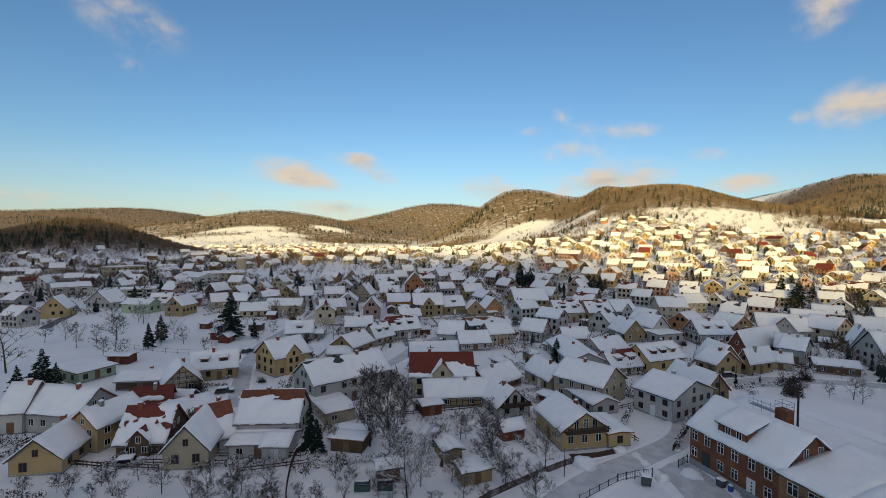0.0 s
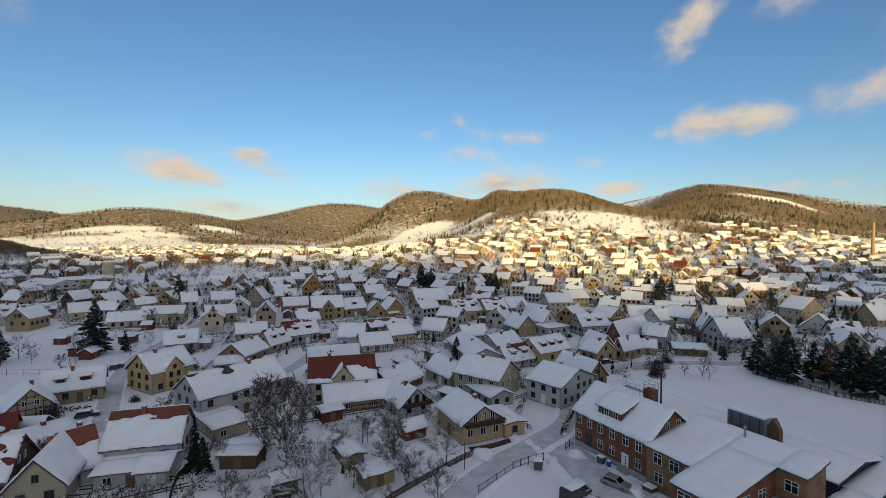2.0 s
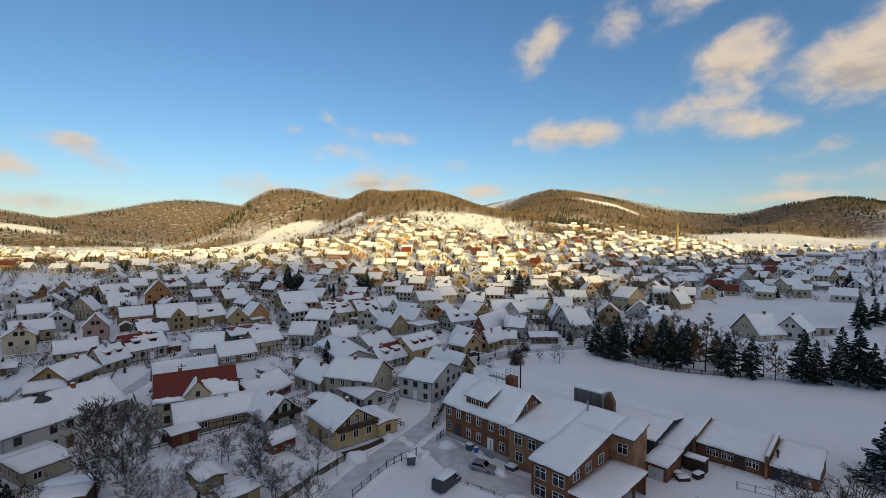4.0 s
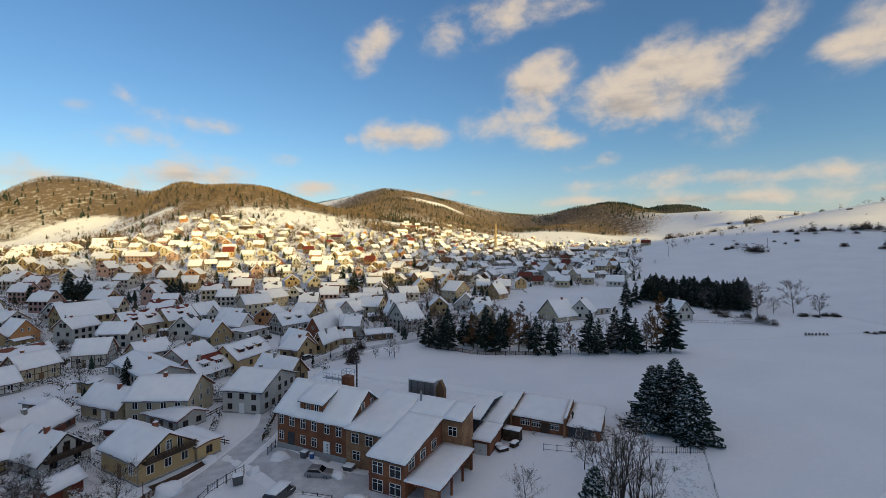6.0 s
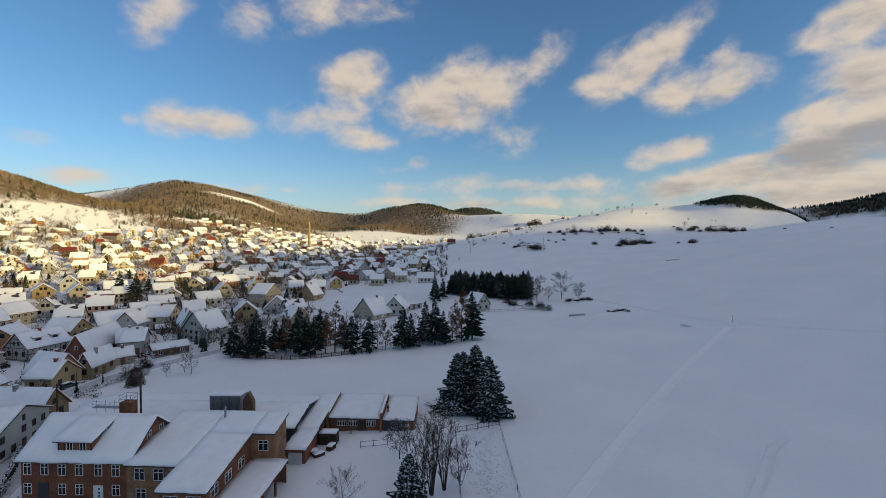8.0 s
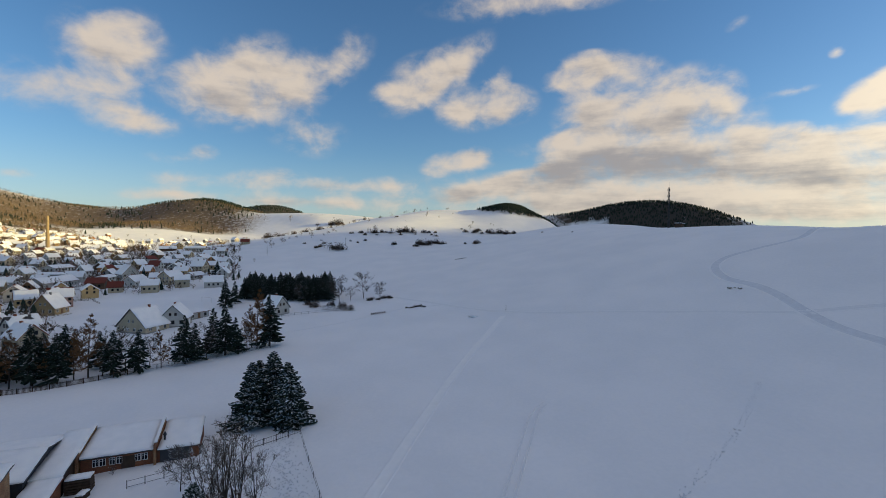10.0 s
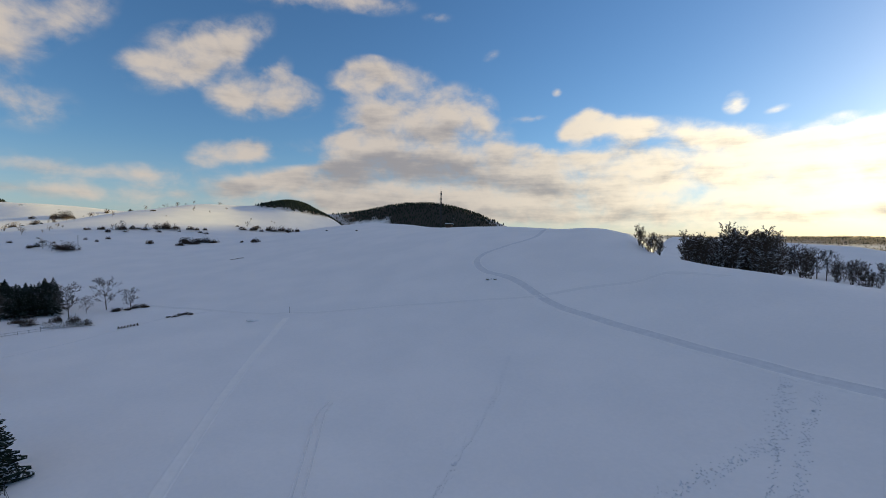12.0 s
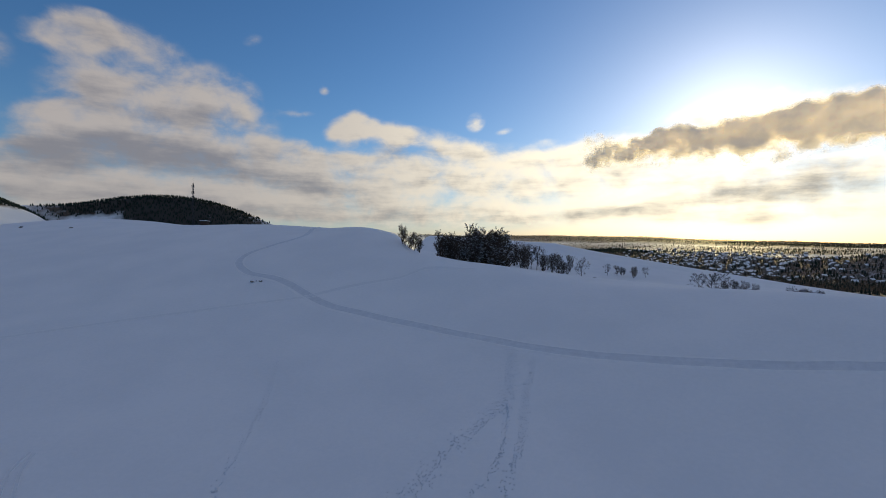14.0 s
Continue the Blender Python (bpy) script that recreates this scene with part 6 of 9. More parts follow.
def car(lx, ly, rot, label, paint, snow=False, l=4.1, w=1.7, h=1.45, van=False):
    x, y = in_yard(lx, ly)
    c = thing("van" if van else "car", x, y, rot, label, "van" if van else "car")
    body = bmesh.new()
    prof = [(-l / 2, 0.3), (l / 2, 0.3), (l / 2, 0.72), (l / 2 - 0.15, 0.85), (l * 0.22, 0.98), (l * 0.06, h - 0.04), (-l * 0.34, h), (-l / 2 + 0.12, 0.95), (-l / 2, 0.7)]
    if van:
        prof = [(-l / 2, 0.35), (l / 2, 0.35), (l / 2, 0.9), (l / 2 - 0.7, 1.15), (l / 2 - 1.4, h), (-l / 2 + 0.1, h), (-l / 2, h - 0.2)]
    rows = []
    for yy, f in ((-w / 2, 0.9), (-w / 2 + 0.12, 1.0), (w / 2 - 0.12, 1.0), (w / 2, 0.9)):
        rows.append([body.verts.new((px, yy, 0.3 + (pz - 0.3) * (f if pz > 0.75 else 1))) for px, pz in prof])
    n = len(prof)
    for a, b in zip(rows, rows[1:]):
        for i in range(n):
            body.faces.new((a[i], a[(i + 1) % n], b[(i + 1) % n], b[i]))
    body.faces.new(rows[0][::-1])
    body.faces.new(rows[-1])
    bmesh.ops.recalc_face_normals(body, faces=body.faces)
    part("body", body, paint, c)
    for s in (-1, 1):
        g = bmesh.new()
        q = [(l * 0.17, 0.95), (l * 0.05, h - 0.12), (-l * 0.32, h - 0.1), (-l * 0.4, 0.95)] if not van else [(l / 2 - 0.85, 1.2), (l / 2 - 1.4, h - 0.15), (l * 0.05, h - 0.15), (l * 0.05, 1.2)]
        a = [g.verts.new((px, s * (w / 2 + 0.004), pz)) for px, pz in q]
        b = [g.verts.new((px, s * (w / 2 - 0.03), pz)) for px, pz in q]
        g.faces.new(a)
        g.faces.new(b[::-1])
        for i in range(4):
            g.faces.new((a[i], a[(i + 1) % 4], b[(i + 1) % 4], b[i]))
        part("side_window", g, GLASS, c)
        for px in (-l * 0.31, l * 0.31):
            t, r = bmesh.new(), bmesh.new()
            add_tube(t, (px, s * (w / 2 - 0.19), 0.3), (px, s * (w / 2 + 0.02), 0.3), 0.3, 0.3, 16)
            add_tube(r, (px, s * (w / 2 + 0.02), 0.3), (px, s * (w / 2 + 0.035), 0.3), 0.19, 0.17, 12)
            wh = part("wheel", t, DARKMETAL, c)
            part("rim", r, METAL, wh)
        lamp = bmesh.new()
        add_box(lamp, l / 2 - 0.12, l / 2 + 0.012, s * (w / 2 - 0.32) - 0.16, s * (w / 2 - 0.32) + 0.16, 0.58, 0.74)
        part("headlight", lamp, FRAME, c)
    ws = bmesh.new()
    q = [(l * 0.215, 1.0), (l * 0.065, h - 0.06)] if not van else [(l / 2 - 0.72, 1.17), (l / 2 - 1.38, h - 0.06)]
    v = [ws.verts.new((px + 0.015, yy, pz + 0.012)) for px, pz in q for yy in (-w / 2 + 0.14, w / 2 - 0.14)]
    ws.faces.new((v[0], v[1], v[3], v[2]))
    bmesh.ops.solidify(ws, geom=ws.faces[:], thickness=0.02)
    part("windscreen", ws, GLASS, c)
    if snow:
        sn = bmesh.new()
        snow_sheet(sn, (-l * 0.42, -w / 2 + 0.05, h - 0.02), (1, 0, 0), (0, 1, 0), l * (0.55 if not van else 0.72), w - 0.1, 0.16, 1.0, 5)
        snow_sheet(sn, (l * 0.22, -w / 2 + 0.05, 1.0), (1, 0, -0.12), (0, 1, 0), l * 0.26, w - 0.1, 0.12, 1.0, 6)
        part("snow_cover", sn, SNOW, c)
    return c


SILVER = mat("silver_paint", (0.32, 0.33, 0.35), (0.28, 0.29, 0.31), 2.0, 0.3, metal=0.5, spec=0.6)
BLACK_PAINT = mat("black_paint", (0.02, 0.021, 0.025), (0.03, 0.03, 0.034), 2.0, 0.3, spec=0.6)
BIN_BLUE = mat("blue_plastic", (0.03, 0.10, 0.32), (0.025, 0.08, 0.26), 3.0, 0.5)
BIN_GREY = mat("grey_plastic", (0.09, 0.095, 0.10), (0.07, 0.075, 0.08), 3.0, 0.5)
car(5.8, -10.0, -55, "silver hatchback parked in the snowy yard", SILVER)
car(5.2, -17.4, 25, "black van under a blanket of snow", BLACK_PAINT, True, 4.9, 1.9, 1.95, True)


def wheelie_bin(lx, ly, w, h, material, label, rot=-70):
    x, y = in_yard(lx, ly)
    b = thing("waste_bin", x, y, rot, label, "bin", "waste bins")
    bm = bmesh.new()
    v = add_box(bm, -w / 2, w / 2, -w / 2.4, w / 2.4, 0.08, h)
    for k in v[:4]:
        k.co.x *= 0.82
        k.co.y *= 0.82
    part("body", bm, material, b)
    bm = bmesh.new()
    v = add_box(bm, -w / 2 - 0.04, w / 2 + 0.04, -w / 2.4 - 0.04, w / 2.4 + 0.04, h, h + 0.08)
    lid = part("lid", bm, material, b)
    bm = bmesh.new()
    v = add_box(bm, -w / 2, w / 2, -w / 2.4, w / 2.4, h + 0.08, h + 0.25)
    for k in v[4:]:
        k.co.x *= 0.75
        k.co.y *= 0.75
    part("snow_cap", bm, SNOW, lid)
    for s in (-1, 1):
        bm = bmesh.new()
        add_tube(bm, (s * w * 0.35, w / 2.6, 0.09), (s * w * 0.42, w / 2.6, 0.09), 0.09, 0.09, 10)
        part("wheel", bm, DARKMETAL, b)


wheelie_bin(-0.3, -6.5, 1.15, 1.1, BIN_GREY, "dark grey waste container with snow on its lid")
wheelie_bin(1.2, -6.4, 0.6, 0.95, BIN_BLUE, "blue paper bin beside the brick wall")
wheelie_bin(8.9, -6.7, 1.7, 0.7, BIN_GREY, "low grey grit box with snow on top")
wheelie_bin(-3.7, -16.8, 1.5, 1.35, BIN_GREY, "grey waste container beside the yard fence", -20)


def snow_heap(x, y, r, h, seed):
    bm = bmesh.new()
    bmesh.ops.create_icosphere(bm, subdivisions=3, radius=1.0)
    for v in bm.verts:
        k = 1 + 0.35 * noise.noise(v.co * 1.6 + Vector((seed, 0, 0))) + 0.12 * noise.noise(v.co * 5 + Vector((0, seed, 0)))
        v.co = Vector((v.co.x * r * k, v.co.y * r * 0.8 * k, max(-0.3, v.co.z * h * k)))
    for f in bm.faces:
        f.smooth = True
    ob = new("snow_mound", mesh_of("snow_mound", bm, CRUST))
    ob.matrix_world = pose(x, y, ground_z(x, y), 0, 0, seed * 40)
    return tagged(ob, "mound of shovelled snow beside the yard", "snow mound", "snow mounds")


for k, (a, b, r, h) in enumerate(((-4.0, -8.0, 1.9, 0.9), (8.4, -8.7, 1.3, 0.9), (-11.1, -22.3, 2.2, 1.3), (15.2, -13.6, 2.0, 1.0), (-4.4, -13.2, 1.2, 0.8), (-14.0, -13.5, 1.5, 0.8), (-9.5, -30.5, 1.4, 0.8))):
    snow_heap(*in_yard(a, b), r, h, k + 1)
# shelter of pallets and covered stacks by the timber shed
for k, (a, b, w, h) in enumerate(((29.3, 13.6, 1.5, 2.0), (27.6, 9.6, 0.9, 0.6), (28.9, 9.0, 0.9, 0.5), (30.3, 11.3, 0.8, 0.7))):
    st = thing("covered_stack", *in_yard(a, b), WR + k * 25, "stack of firewood and pallets under a snowy net", "stack", "covered stacks")
    bm = bmesh.new()
    add_box(bm, -w, w, -w * 0.6, w * 0.6, 0, 0.7 * h / 5)
    pallet = mesh_of("pallet", bm, BEAM)
    for i in range(5):
        part("pallet", pallet, None, st, at=pose(0, 0, i * h / 5, 0, 0, (i * 37) % 9 - 4))
    bm = bmesh.new()
    snow_sheet(bm, (-w, -w * 0.6, h), (1, 0, 0), (0, 1, 0), 2 * w, w * 1.2, 0.2, 1.0, k)
    part("snow_cover", bm, SNOW, st)

# ---- trails, fences and trees of the fields ----
def smooth_line(pts, step):
    p = [Vector((*q, 0)) for q in pts]
    p = [p[0] * 2 - p[1], *p, p[-1] * 2 - p[-2]]
    out = []
    for i in range(1, len(p) - 2):
        n = max(2, int((p[i + 1] - p[i]).length / step))
        for k in range(n):
            t = k / n
            a, b, c, d = p[i - 1], p[i], p[i + 1], p[i + 2]
            out.append(0.5 * (2 * b + (c - a) * t + (2 * a - 5 * b + 4 * c - d) * t * t + (3 * b - a - 3 * c + d) * t ** 3))
    out.append(p[-2])
    return out


def trail(name, pts, width, material, label, category="track", bank=0.12, lift=0.06, ruts=True):
    """A trodden strip that lies on the ground, with low banks of pushed snow on both sides."""
    line = smooth_line(pts, 2.0)
    prof = [(-0.62, -0.15), (-0.5, bank), (-0.38, bank * 0.6), (-0.3, 0.0), (-0.14, 0.0), (-0.08, 0.05 if ruts else 0.0), (0.08, 0.05 if ruts else 0.0), (0.14, 0.0), (0.3, 0.0), (0.38, bank * 0.6), (0.5, bank), (0.62, -0.15)]
    bm = bmesh.new()
    last = None
    for i, q in enumerate(line):
        d = (line[min(i + 1, len(line) - 1)] - line[max(i - 1, 0)]).normalized()
        s = Vector((d.y, -d.x, 0))
        ring = []
        for u, h in prof:
            c = q + s * u * width
            wob = 0.04 * noise.noise(Vector((c.x * 0.8, c.y * 0.8, 3)))
            z = float(ground_z(c.x, c.y)) + float(0.12 * rough_noise(c.x, c.y, 9.0) + 0.04 * rough_noise(c.x, c.y, 2.3))
            ring.append(bm.verts.new((c.x, c.y, z + lift + h + wob)))
        if last:
            for k in range(len(ring) - 1):
                f = bm.faces.new((last[k], last[k + 1], ring[k + 1], ring[k]))
                f.smooth = True
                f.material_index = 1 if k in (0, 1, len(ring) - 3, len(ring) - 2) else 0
        last = ring
    ob = new(name, mesh_of(name, bm, material, SNOW))
    return tagged(ob, label, category, kind="structure")


GLAZED = mat("glazed_snow", (0.90, 0.905, 0.92), (0.86, 0.87, 0.89), 0.7, 0.5, 0.03, fine=4.0)
MUD = mat("brown_forecourt", (0.11, 0.065, 0.045), (0.07, 0.042, 0.03), 0.9, 0.9, 0.05, fine=3.0)
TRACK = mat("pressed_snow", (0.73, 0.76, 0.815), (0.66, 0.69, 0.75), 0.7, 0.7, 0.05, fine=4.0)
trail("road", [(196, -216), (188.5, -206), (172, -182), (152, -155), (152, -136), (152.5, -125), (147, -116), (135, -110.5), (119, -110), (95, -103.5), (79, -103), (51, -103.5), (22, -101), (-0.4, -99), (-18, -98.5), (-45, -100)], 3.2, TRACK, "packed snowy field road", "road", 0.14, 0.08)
trail("path", [(219, -3), (192.5, -22.4), (173, -35), (155, -52), (136, -74), (116, -93), (99, -106)], 1.8, CRUST, "narrow trodden path across the snow", "path", 0.08, 0.05)
trail("path", [(101, -105), (93, -114.5), (79.5, -127), (61, -141)], 2.2, CRUST, "faint snowed-in field path", "path", 0.08, 0.04)
trail("path", [(158, -42), (127, -25.5), (104, -15), (84, -7), (71, -2), (55, 4)], 2.2, GLAZED, "broad sledge run pressed into the snow", "path", 0.06, 0.03, False)
for off in (-0.75, 0.75):
    trail("wheel_track", [(87 + off * 0.6, -32 + off * 0.2), (83 + off * 0.4, -28.5 + off * 0.8), (74.6 + off * 0.4, -24.4 + off * 0.9), (67 + off * 0.4, -20.7 + off * 0.9), (55 + off * 0.4, -15 + off * 0.9)], 0.5, CRUST, "single wheel rut in fresh snow", "track", 0.07, 0.05, False)
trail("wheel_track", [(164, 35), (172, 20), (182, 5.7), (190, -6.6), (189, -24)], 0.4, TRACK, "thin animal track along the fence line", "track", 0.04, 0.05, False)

# yard and village streets
trail("forecourt", [(21.8, 75.0), (25, 75.4), (28, 76.2), (31.5, 77.6)], 2.2, MUD, "brown swept forecourt before the garages", "forecourt", 0.1, 0.05, False)
trail("road", [(8, 52), (16, 61), (25, 69), (33, 74), (44, 82), (51, 94), (56, 106), (70, 113), (88, 116), (105, 112), (120, 108)], 6.0, ROADSNOW, "ploughed snowy village street", "road", 0.25, 0.05)
trail("road", [(37, 77), (38, 68), (38, 60), (41, 52), (46, 42)], 9.0, ROADSNOW, "driven snow of the works yard", "road", 0.1, 0.04)
trail("road", [(-44, 96), (-50, 112), (-56, 130), (-60, 154), (-57, 196), (-52, 250), (-48, 290)], 5.5, ROADSNOW, "ploughed snowy village street", "road", 0.2, 0.05)
trail("road", [(-46, 104), (-29, 105), (-15, 130), (-4, 159), (20, 178), (60, 188), (100, 185)], 5.0, ROADSNOW, "ploughed snowy village street", "road", 0.2, 0.05)
trail("road", [(-62, 350), (-52, 315), (-43, 288), (-30, 257)], 7.0, ASPHALT, "dark cleared main road", "road", 0.3, 0.08)
trail("road", [(-290, 318), (-217, 254), (-170, 208), (-150, 170)], 5.0, ASPHALT, "dark cleared valley road", "road", 0.3, 0.08)


def fence(pts, h, gap, label, material=DARKMETAL, mesh=True, group="fences", boards=False):
    """Posts with rails between them along a line; each post is a part, the infill of a bay another."""
    f = new("fence")
    f.matrix_world = Matrix.Identity(4)
    tagged(f, label, "fence", group)
    line = smooth_line(pts, gap)
    post = bmesh.new()
    add_box(post, -0.05, 0.05, -0.05, 0.05, -0.3, h + 0.1)
    pm = mesh_of("post", post, material)
    spots = [(q.x, q.y, float(ground_z(q.x, q.y)) + 0.05) for q in line]
    for x, y, z in spots:
        part("post", pm, None, f, at=pose(x, y, z))
    bm = bmesh.new()
    for a, b in zip(spots, spots[1:]):
        for zz in ((h * 0.25, h * 0.95) if not boards else (h * 0.15, h * 0.85)):
            add_beam(bm, (a[0], a[1], a[2] + zz), (b[0], b[1], b[2] + zz), 0.04, 0.06)
        n = 0 if not mesh else max(2, int(math.dist(a, b) / (0.28 if not boards else 0.2)))
        for k in range(n):
            t = (k + 0.5) / n
            p = [a[i] + (b[i] - a[i]) * t for i in range(3)]
            add_box(bm, p[0] - (0.012 if not boards else 0.06), p[0] + (0.012 if not boards else 0.06), p[1] - 0.012, p[1] + 0.012, p[2] + 0.08, p[2] + h)
    tagged(part("infill", bm, material, f), kind="stuff")
    return f


fence([(109, 101), (111, 90), (112, 82), (118, 72), (126, 63)], 1.3, 2.6, "weathered wooden picket fence along the field", BEAM, True, boards=True)
fence([(126, 63), (132, 54), (140, 42), (144, 35)], 1.3, 3.2, "wire mesh fence under the tree row", METAL, True)
fence([(77.4, 22), (80, 18.5), (82.6, 15)], 1.2, 4.3, "iron railing gate before the big spruces", DARKMETAL)
fence([(77.4, 22), (68, 19), (59.7, 16.3), (52, 13.8)], 1.1, 3.0, "thin post fence along the kitchen garden", DARKMETAL, False)
fence([(82.6, 15), (72, 11.8), (62.1, 8.7), (52, 5.6)], 0.9, 4.0, "low wire fence with thin posts", METAL, False)
fence([in_yard(-5.2, -20.6), in_yard(-5.5, -17.3), in_yard(-5.4, -14.2)], 1.3, 2.2, "dark iron yard fence", DARKMETAL)
fence([in_yard(-6.6, -8.3), in_yard(-7.6, -5.6)], 1.3, 1.6, "open iron gate leaf at the brick corner", DARKMETAL)
fence([in_yard(-5.2, -20.6), in_yard(-3.6, -24.8), in_yard(-2, -29)], 1.1, 2.4, "wire fence beside the drive", DARKMETAL, False)
fence([(2, 57), (6.8, 62.2), (20, 71.7), (23.6, 73)], 1.1, 2.4, "dark board fence along the lane", BEAM, True, boards=True)
fence([(40, 77), (46, 84), (52, 92)], 1.1, 2.2, "dark garden fence with a hedge", BEAM, True, boards=True)
fence([(-18, 56), (-21.4, 61.7), (-24.2, 74.9), (-22, 79.2)], 1.0, 2.2, "dark garden fence between the plots", BEAM, True, boards=True)
fence([(-40, 104), (-37, 108), (-33, 113)], 1.0, 1.8, "iron garden railing above the wall", DARKMETAL)
fence([(-73, 138), (-75, 152), (-75.5, 166), (-80, 185)], 1.1, 3.0, "wire fence of the sports ground", METAL, False)
fence([(-118, 150), (-90, 140), (-70, 137)], 1.5, 4.0, "wire fence of the sports ground", METAL, False)
fence([(192, 45), (195, 32), (198, 15)], 1.0, 2.6, "wire fence with thin posts beside the lane", METAL, False)
fence([(68, 36), (70, 32), (73, 27)], 1.2, 3.8, "wire fence with thin posts", METAL, False)
fence([(32, 60), (35, 56), (37, 52)], 0.5, 3.0, "low kerb rail in the yard", BEAM, False)


def hedge(pts, w, h, label, seed=1, twigs=HEDGE):
    line = smooth_line(pts, 0.7)
    rng = random.Random(seed)
    bm = bmesh.new()
    for q in line:
        z = float(ground_z(q.x, q.y))
        for k in range(26):
            a, e, r = rng.uniform(0, math.tau), rng.uniform(-0.2, 1.4), rng.uniform(0.5, 1.0)
            c = Vector((q.x + math.cos(a) * math.cos(e) * w * r, q.y + math.sin(a) * math.cos(e) * w * r, z + 0.1 + h * r * max(0.05, math.sin(e))))
            d = Vector((rng.uniform(-1, 1), rng.uniform(-1, 1), rng.uniform(-0.2, 1))).normalized() * 0.3
            s = d.orthogonal().normalized() * rng.uniform(0.05, 0.14)
            bm.faces.new([bm.verts.new(c + p) for p in (-d - s * 0.4, s, d, -s)])
    ob = new("hedge", mesh_of("hedge", bm, twigs))
    return tagged(ob, label, "hedge", "hedges")


hedge([(41, 78), (47, 86), (53, 95)], 0.6, 1.2, "clipped dark hedge dusted with snow", 1)
hedge([(201.5, 27), (198, 20), (195, 13.4)], 1.2, 2.2, "dark evergreen hedge beside the white house", 2)
hedge([(57, 92), (63, 90), (66, 97)], 0.7, 1.0, "snow-dusted dark garden hedge", 4)
hedge([(34, 84), (37, 90), (40, 95)], 0.7, 1.3, "snow-dusted garden hedge by the chalet", 5)
hedge([(184, 5.5), (184.8, 3), (185.5, 0.3)], 0.3, 0.8, "row of low brown bushes on the fence line", 6, BRUSH)
hedge([(-63, 100), (-60, 95), (-52, 92)], 0.7, 1.1, "snow-dusted dark garden hedge", 8)
hedge([(72, 110), (80, 112), (90, 110)], 0.7, 1.2, "row of bare garden bushes", 9)
hedge([(320, -50), (319.5, -54), (319, -57)], 0.35, 0.35, "low stone row half buried in snow", 10)
hedge([(478, 64), (472, 54), (465, 44)], 0.5, 0.9, "row of low bushes on the hillside", 11)


def footprints(pts, spread, count, seed):
    """Pressed foot marks: shallow dimples with a raised rim, their floors coloured darker for shade."""
    rng = random.Random(seed)
    line = smooth_line(pts, 0.75)
    bm = bmesh.new()
    for k in range(count):
        i = rng.randrange(len(line) - 1)
        d = (line[i + 1] - line[i]).normalized()
        s = Vector((d.y, -d.x, 0))
        c = line[i] + d * rng.uniform(0, 0.7) + s * rng.gauss(0, spread)
        z = float(ground_z(c.x, c.y) + 0.12 * rough_noise(c.x, c.y, 9.0) * min(1, c.length / 60) + 0.04 * rough_noise(c.x, c.y, 2.3)) + 0.05
        r = rng.uniform(0.06, 0.10)
        outer = [bm.verts.new((c.x + math.cos(a) * r * 1.5, c.y + math.sin(a) * r * 1.5, z + 0.05)) for a in (0, 1.05, 2.1, 3.15, 4.2, 5.25)]
        inner = [bm.verts.new((c.x + math.cos(a) * r, c.y + math.sin(a) * r, z - 0.02)) for a in (0, 1.05, 2.1, 3.15, 4.2, 5.25)]
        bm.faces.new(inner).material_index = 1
        for q in range(6):
            bm.faces.new((outer[q], outer[(q + 1) % 6], inner[(q + 1) % 6], inner[q]))
    ob = new("footprints", mesh_of("footprints", bm, CRUST, FOOT_SHADE))
    return tagged(ob, "line of footprints pressed into the fresh snow", "footprints", kind="stuff")


# dimple floors: the hollow's shade is put into this darker, bluish snow colour
FOOT_SHADE = mat("pressed_foot_shade", (0.60, 0.63, 0.69), (0.54, 0.57, 0.63), 2.0, 0.8, 0.02)
footprints([(82, -75), (71, -62), (62, -49.5), (54, -38), (46, -28)], 0.35, 150, 1)
footprints([(34, -100), (29, -83), (30.7, -71), (32, -61), (32, -46)], 0.9, 420, 2)
footprints([(28, -98), (25.4, -84), (22.4, -72), (21, -62), (19, -52)], 0.5, 230, 3)
footprints([(28, -81), (24.5, -68.5), (23.5, -59), (26, -50)], 0.3, 120, 4)

footprints([(80, 18.6), (72, 15.6), (62, 12.4), (54, 10)], 1.5, 520, 5)

# radio mast on the far shoulder
mx, my = 274.5, -183.0
mast = thing("radio_mast", mx, my, 20, "slender lattice radio mast with antenna boxes", "mast")
bm = bmesh.new()
MH = 27.0
for k in range(3):
    a = k * math.tau / 3
    add_tube(bm, (math.cos(a) * 0.75, math.sin(a) * 0.75, -6), (math.cos(a) * 0.3, math.sin(a) * 0.3, MH), 0.12, 0.09, 5)
for z in np.arange(-4, MH - 1, 2.0):
    f = 0.75 - 0.45 * (z + 6) / (MH + 6)
    for k in range(3):
        a, b = k * math.tau / 3, (k + 1) * math.tau / 3
        add_tube(bm, (math.cos(a) * f, math.sin(a) * f, float(z)), (math.cos(b) * f, math.sin(b) * f, float(z) + 2), 0.05, 0.05, 4)
part("lattice", bm, DARKMETAL, mast)
for z in (MH - 2, MH - 6, MH - 9):
    for k in range(3):
        a = k * math.tau / 3 + 0.4
        bm = bmesh.new()
        add_box(bm, math.cos(a) * 0.7 - 0.14, math.cos(a) * 0.7 + 0.14, math.sin(a) * 0.7 - 0.14, math.sin(a) * 0.7 + 0.14, z - 0.8, z + 0.8)
        part("antenna", bm, DARKMETAL, mast)
bm = bmesh.new()
add_tube(bm, (0, 0, MH - 1), (0, 0, MH + 3), 0.05, 0.03, 5)
part("rod", bm, DARKMETAL, mast)
hut = thing("mast_hut", mx - 7, my - 3, 20, "small dark equipment hut beside the mast", "hut")
bm = bmesh.new()
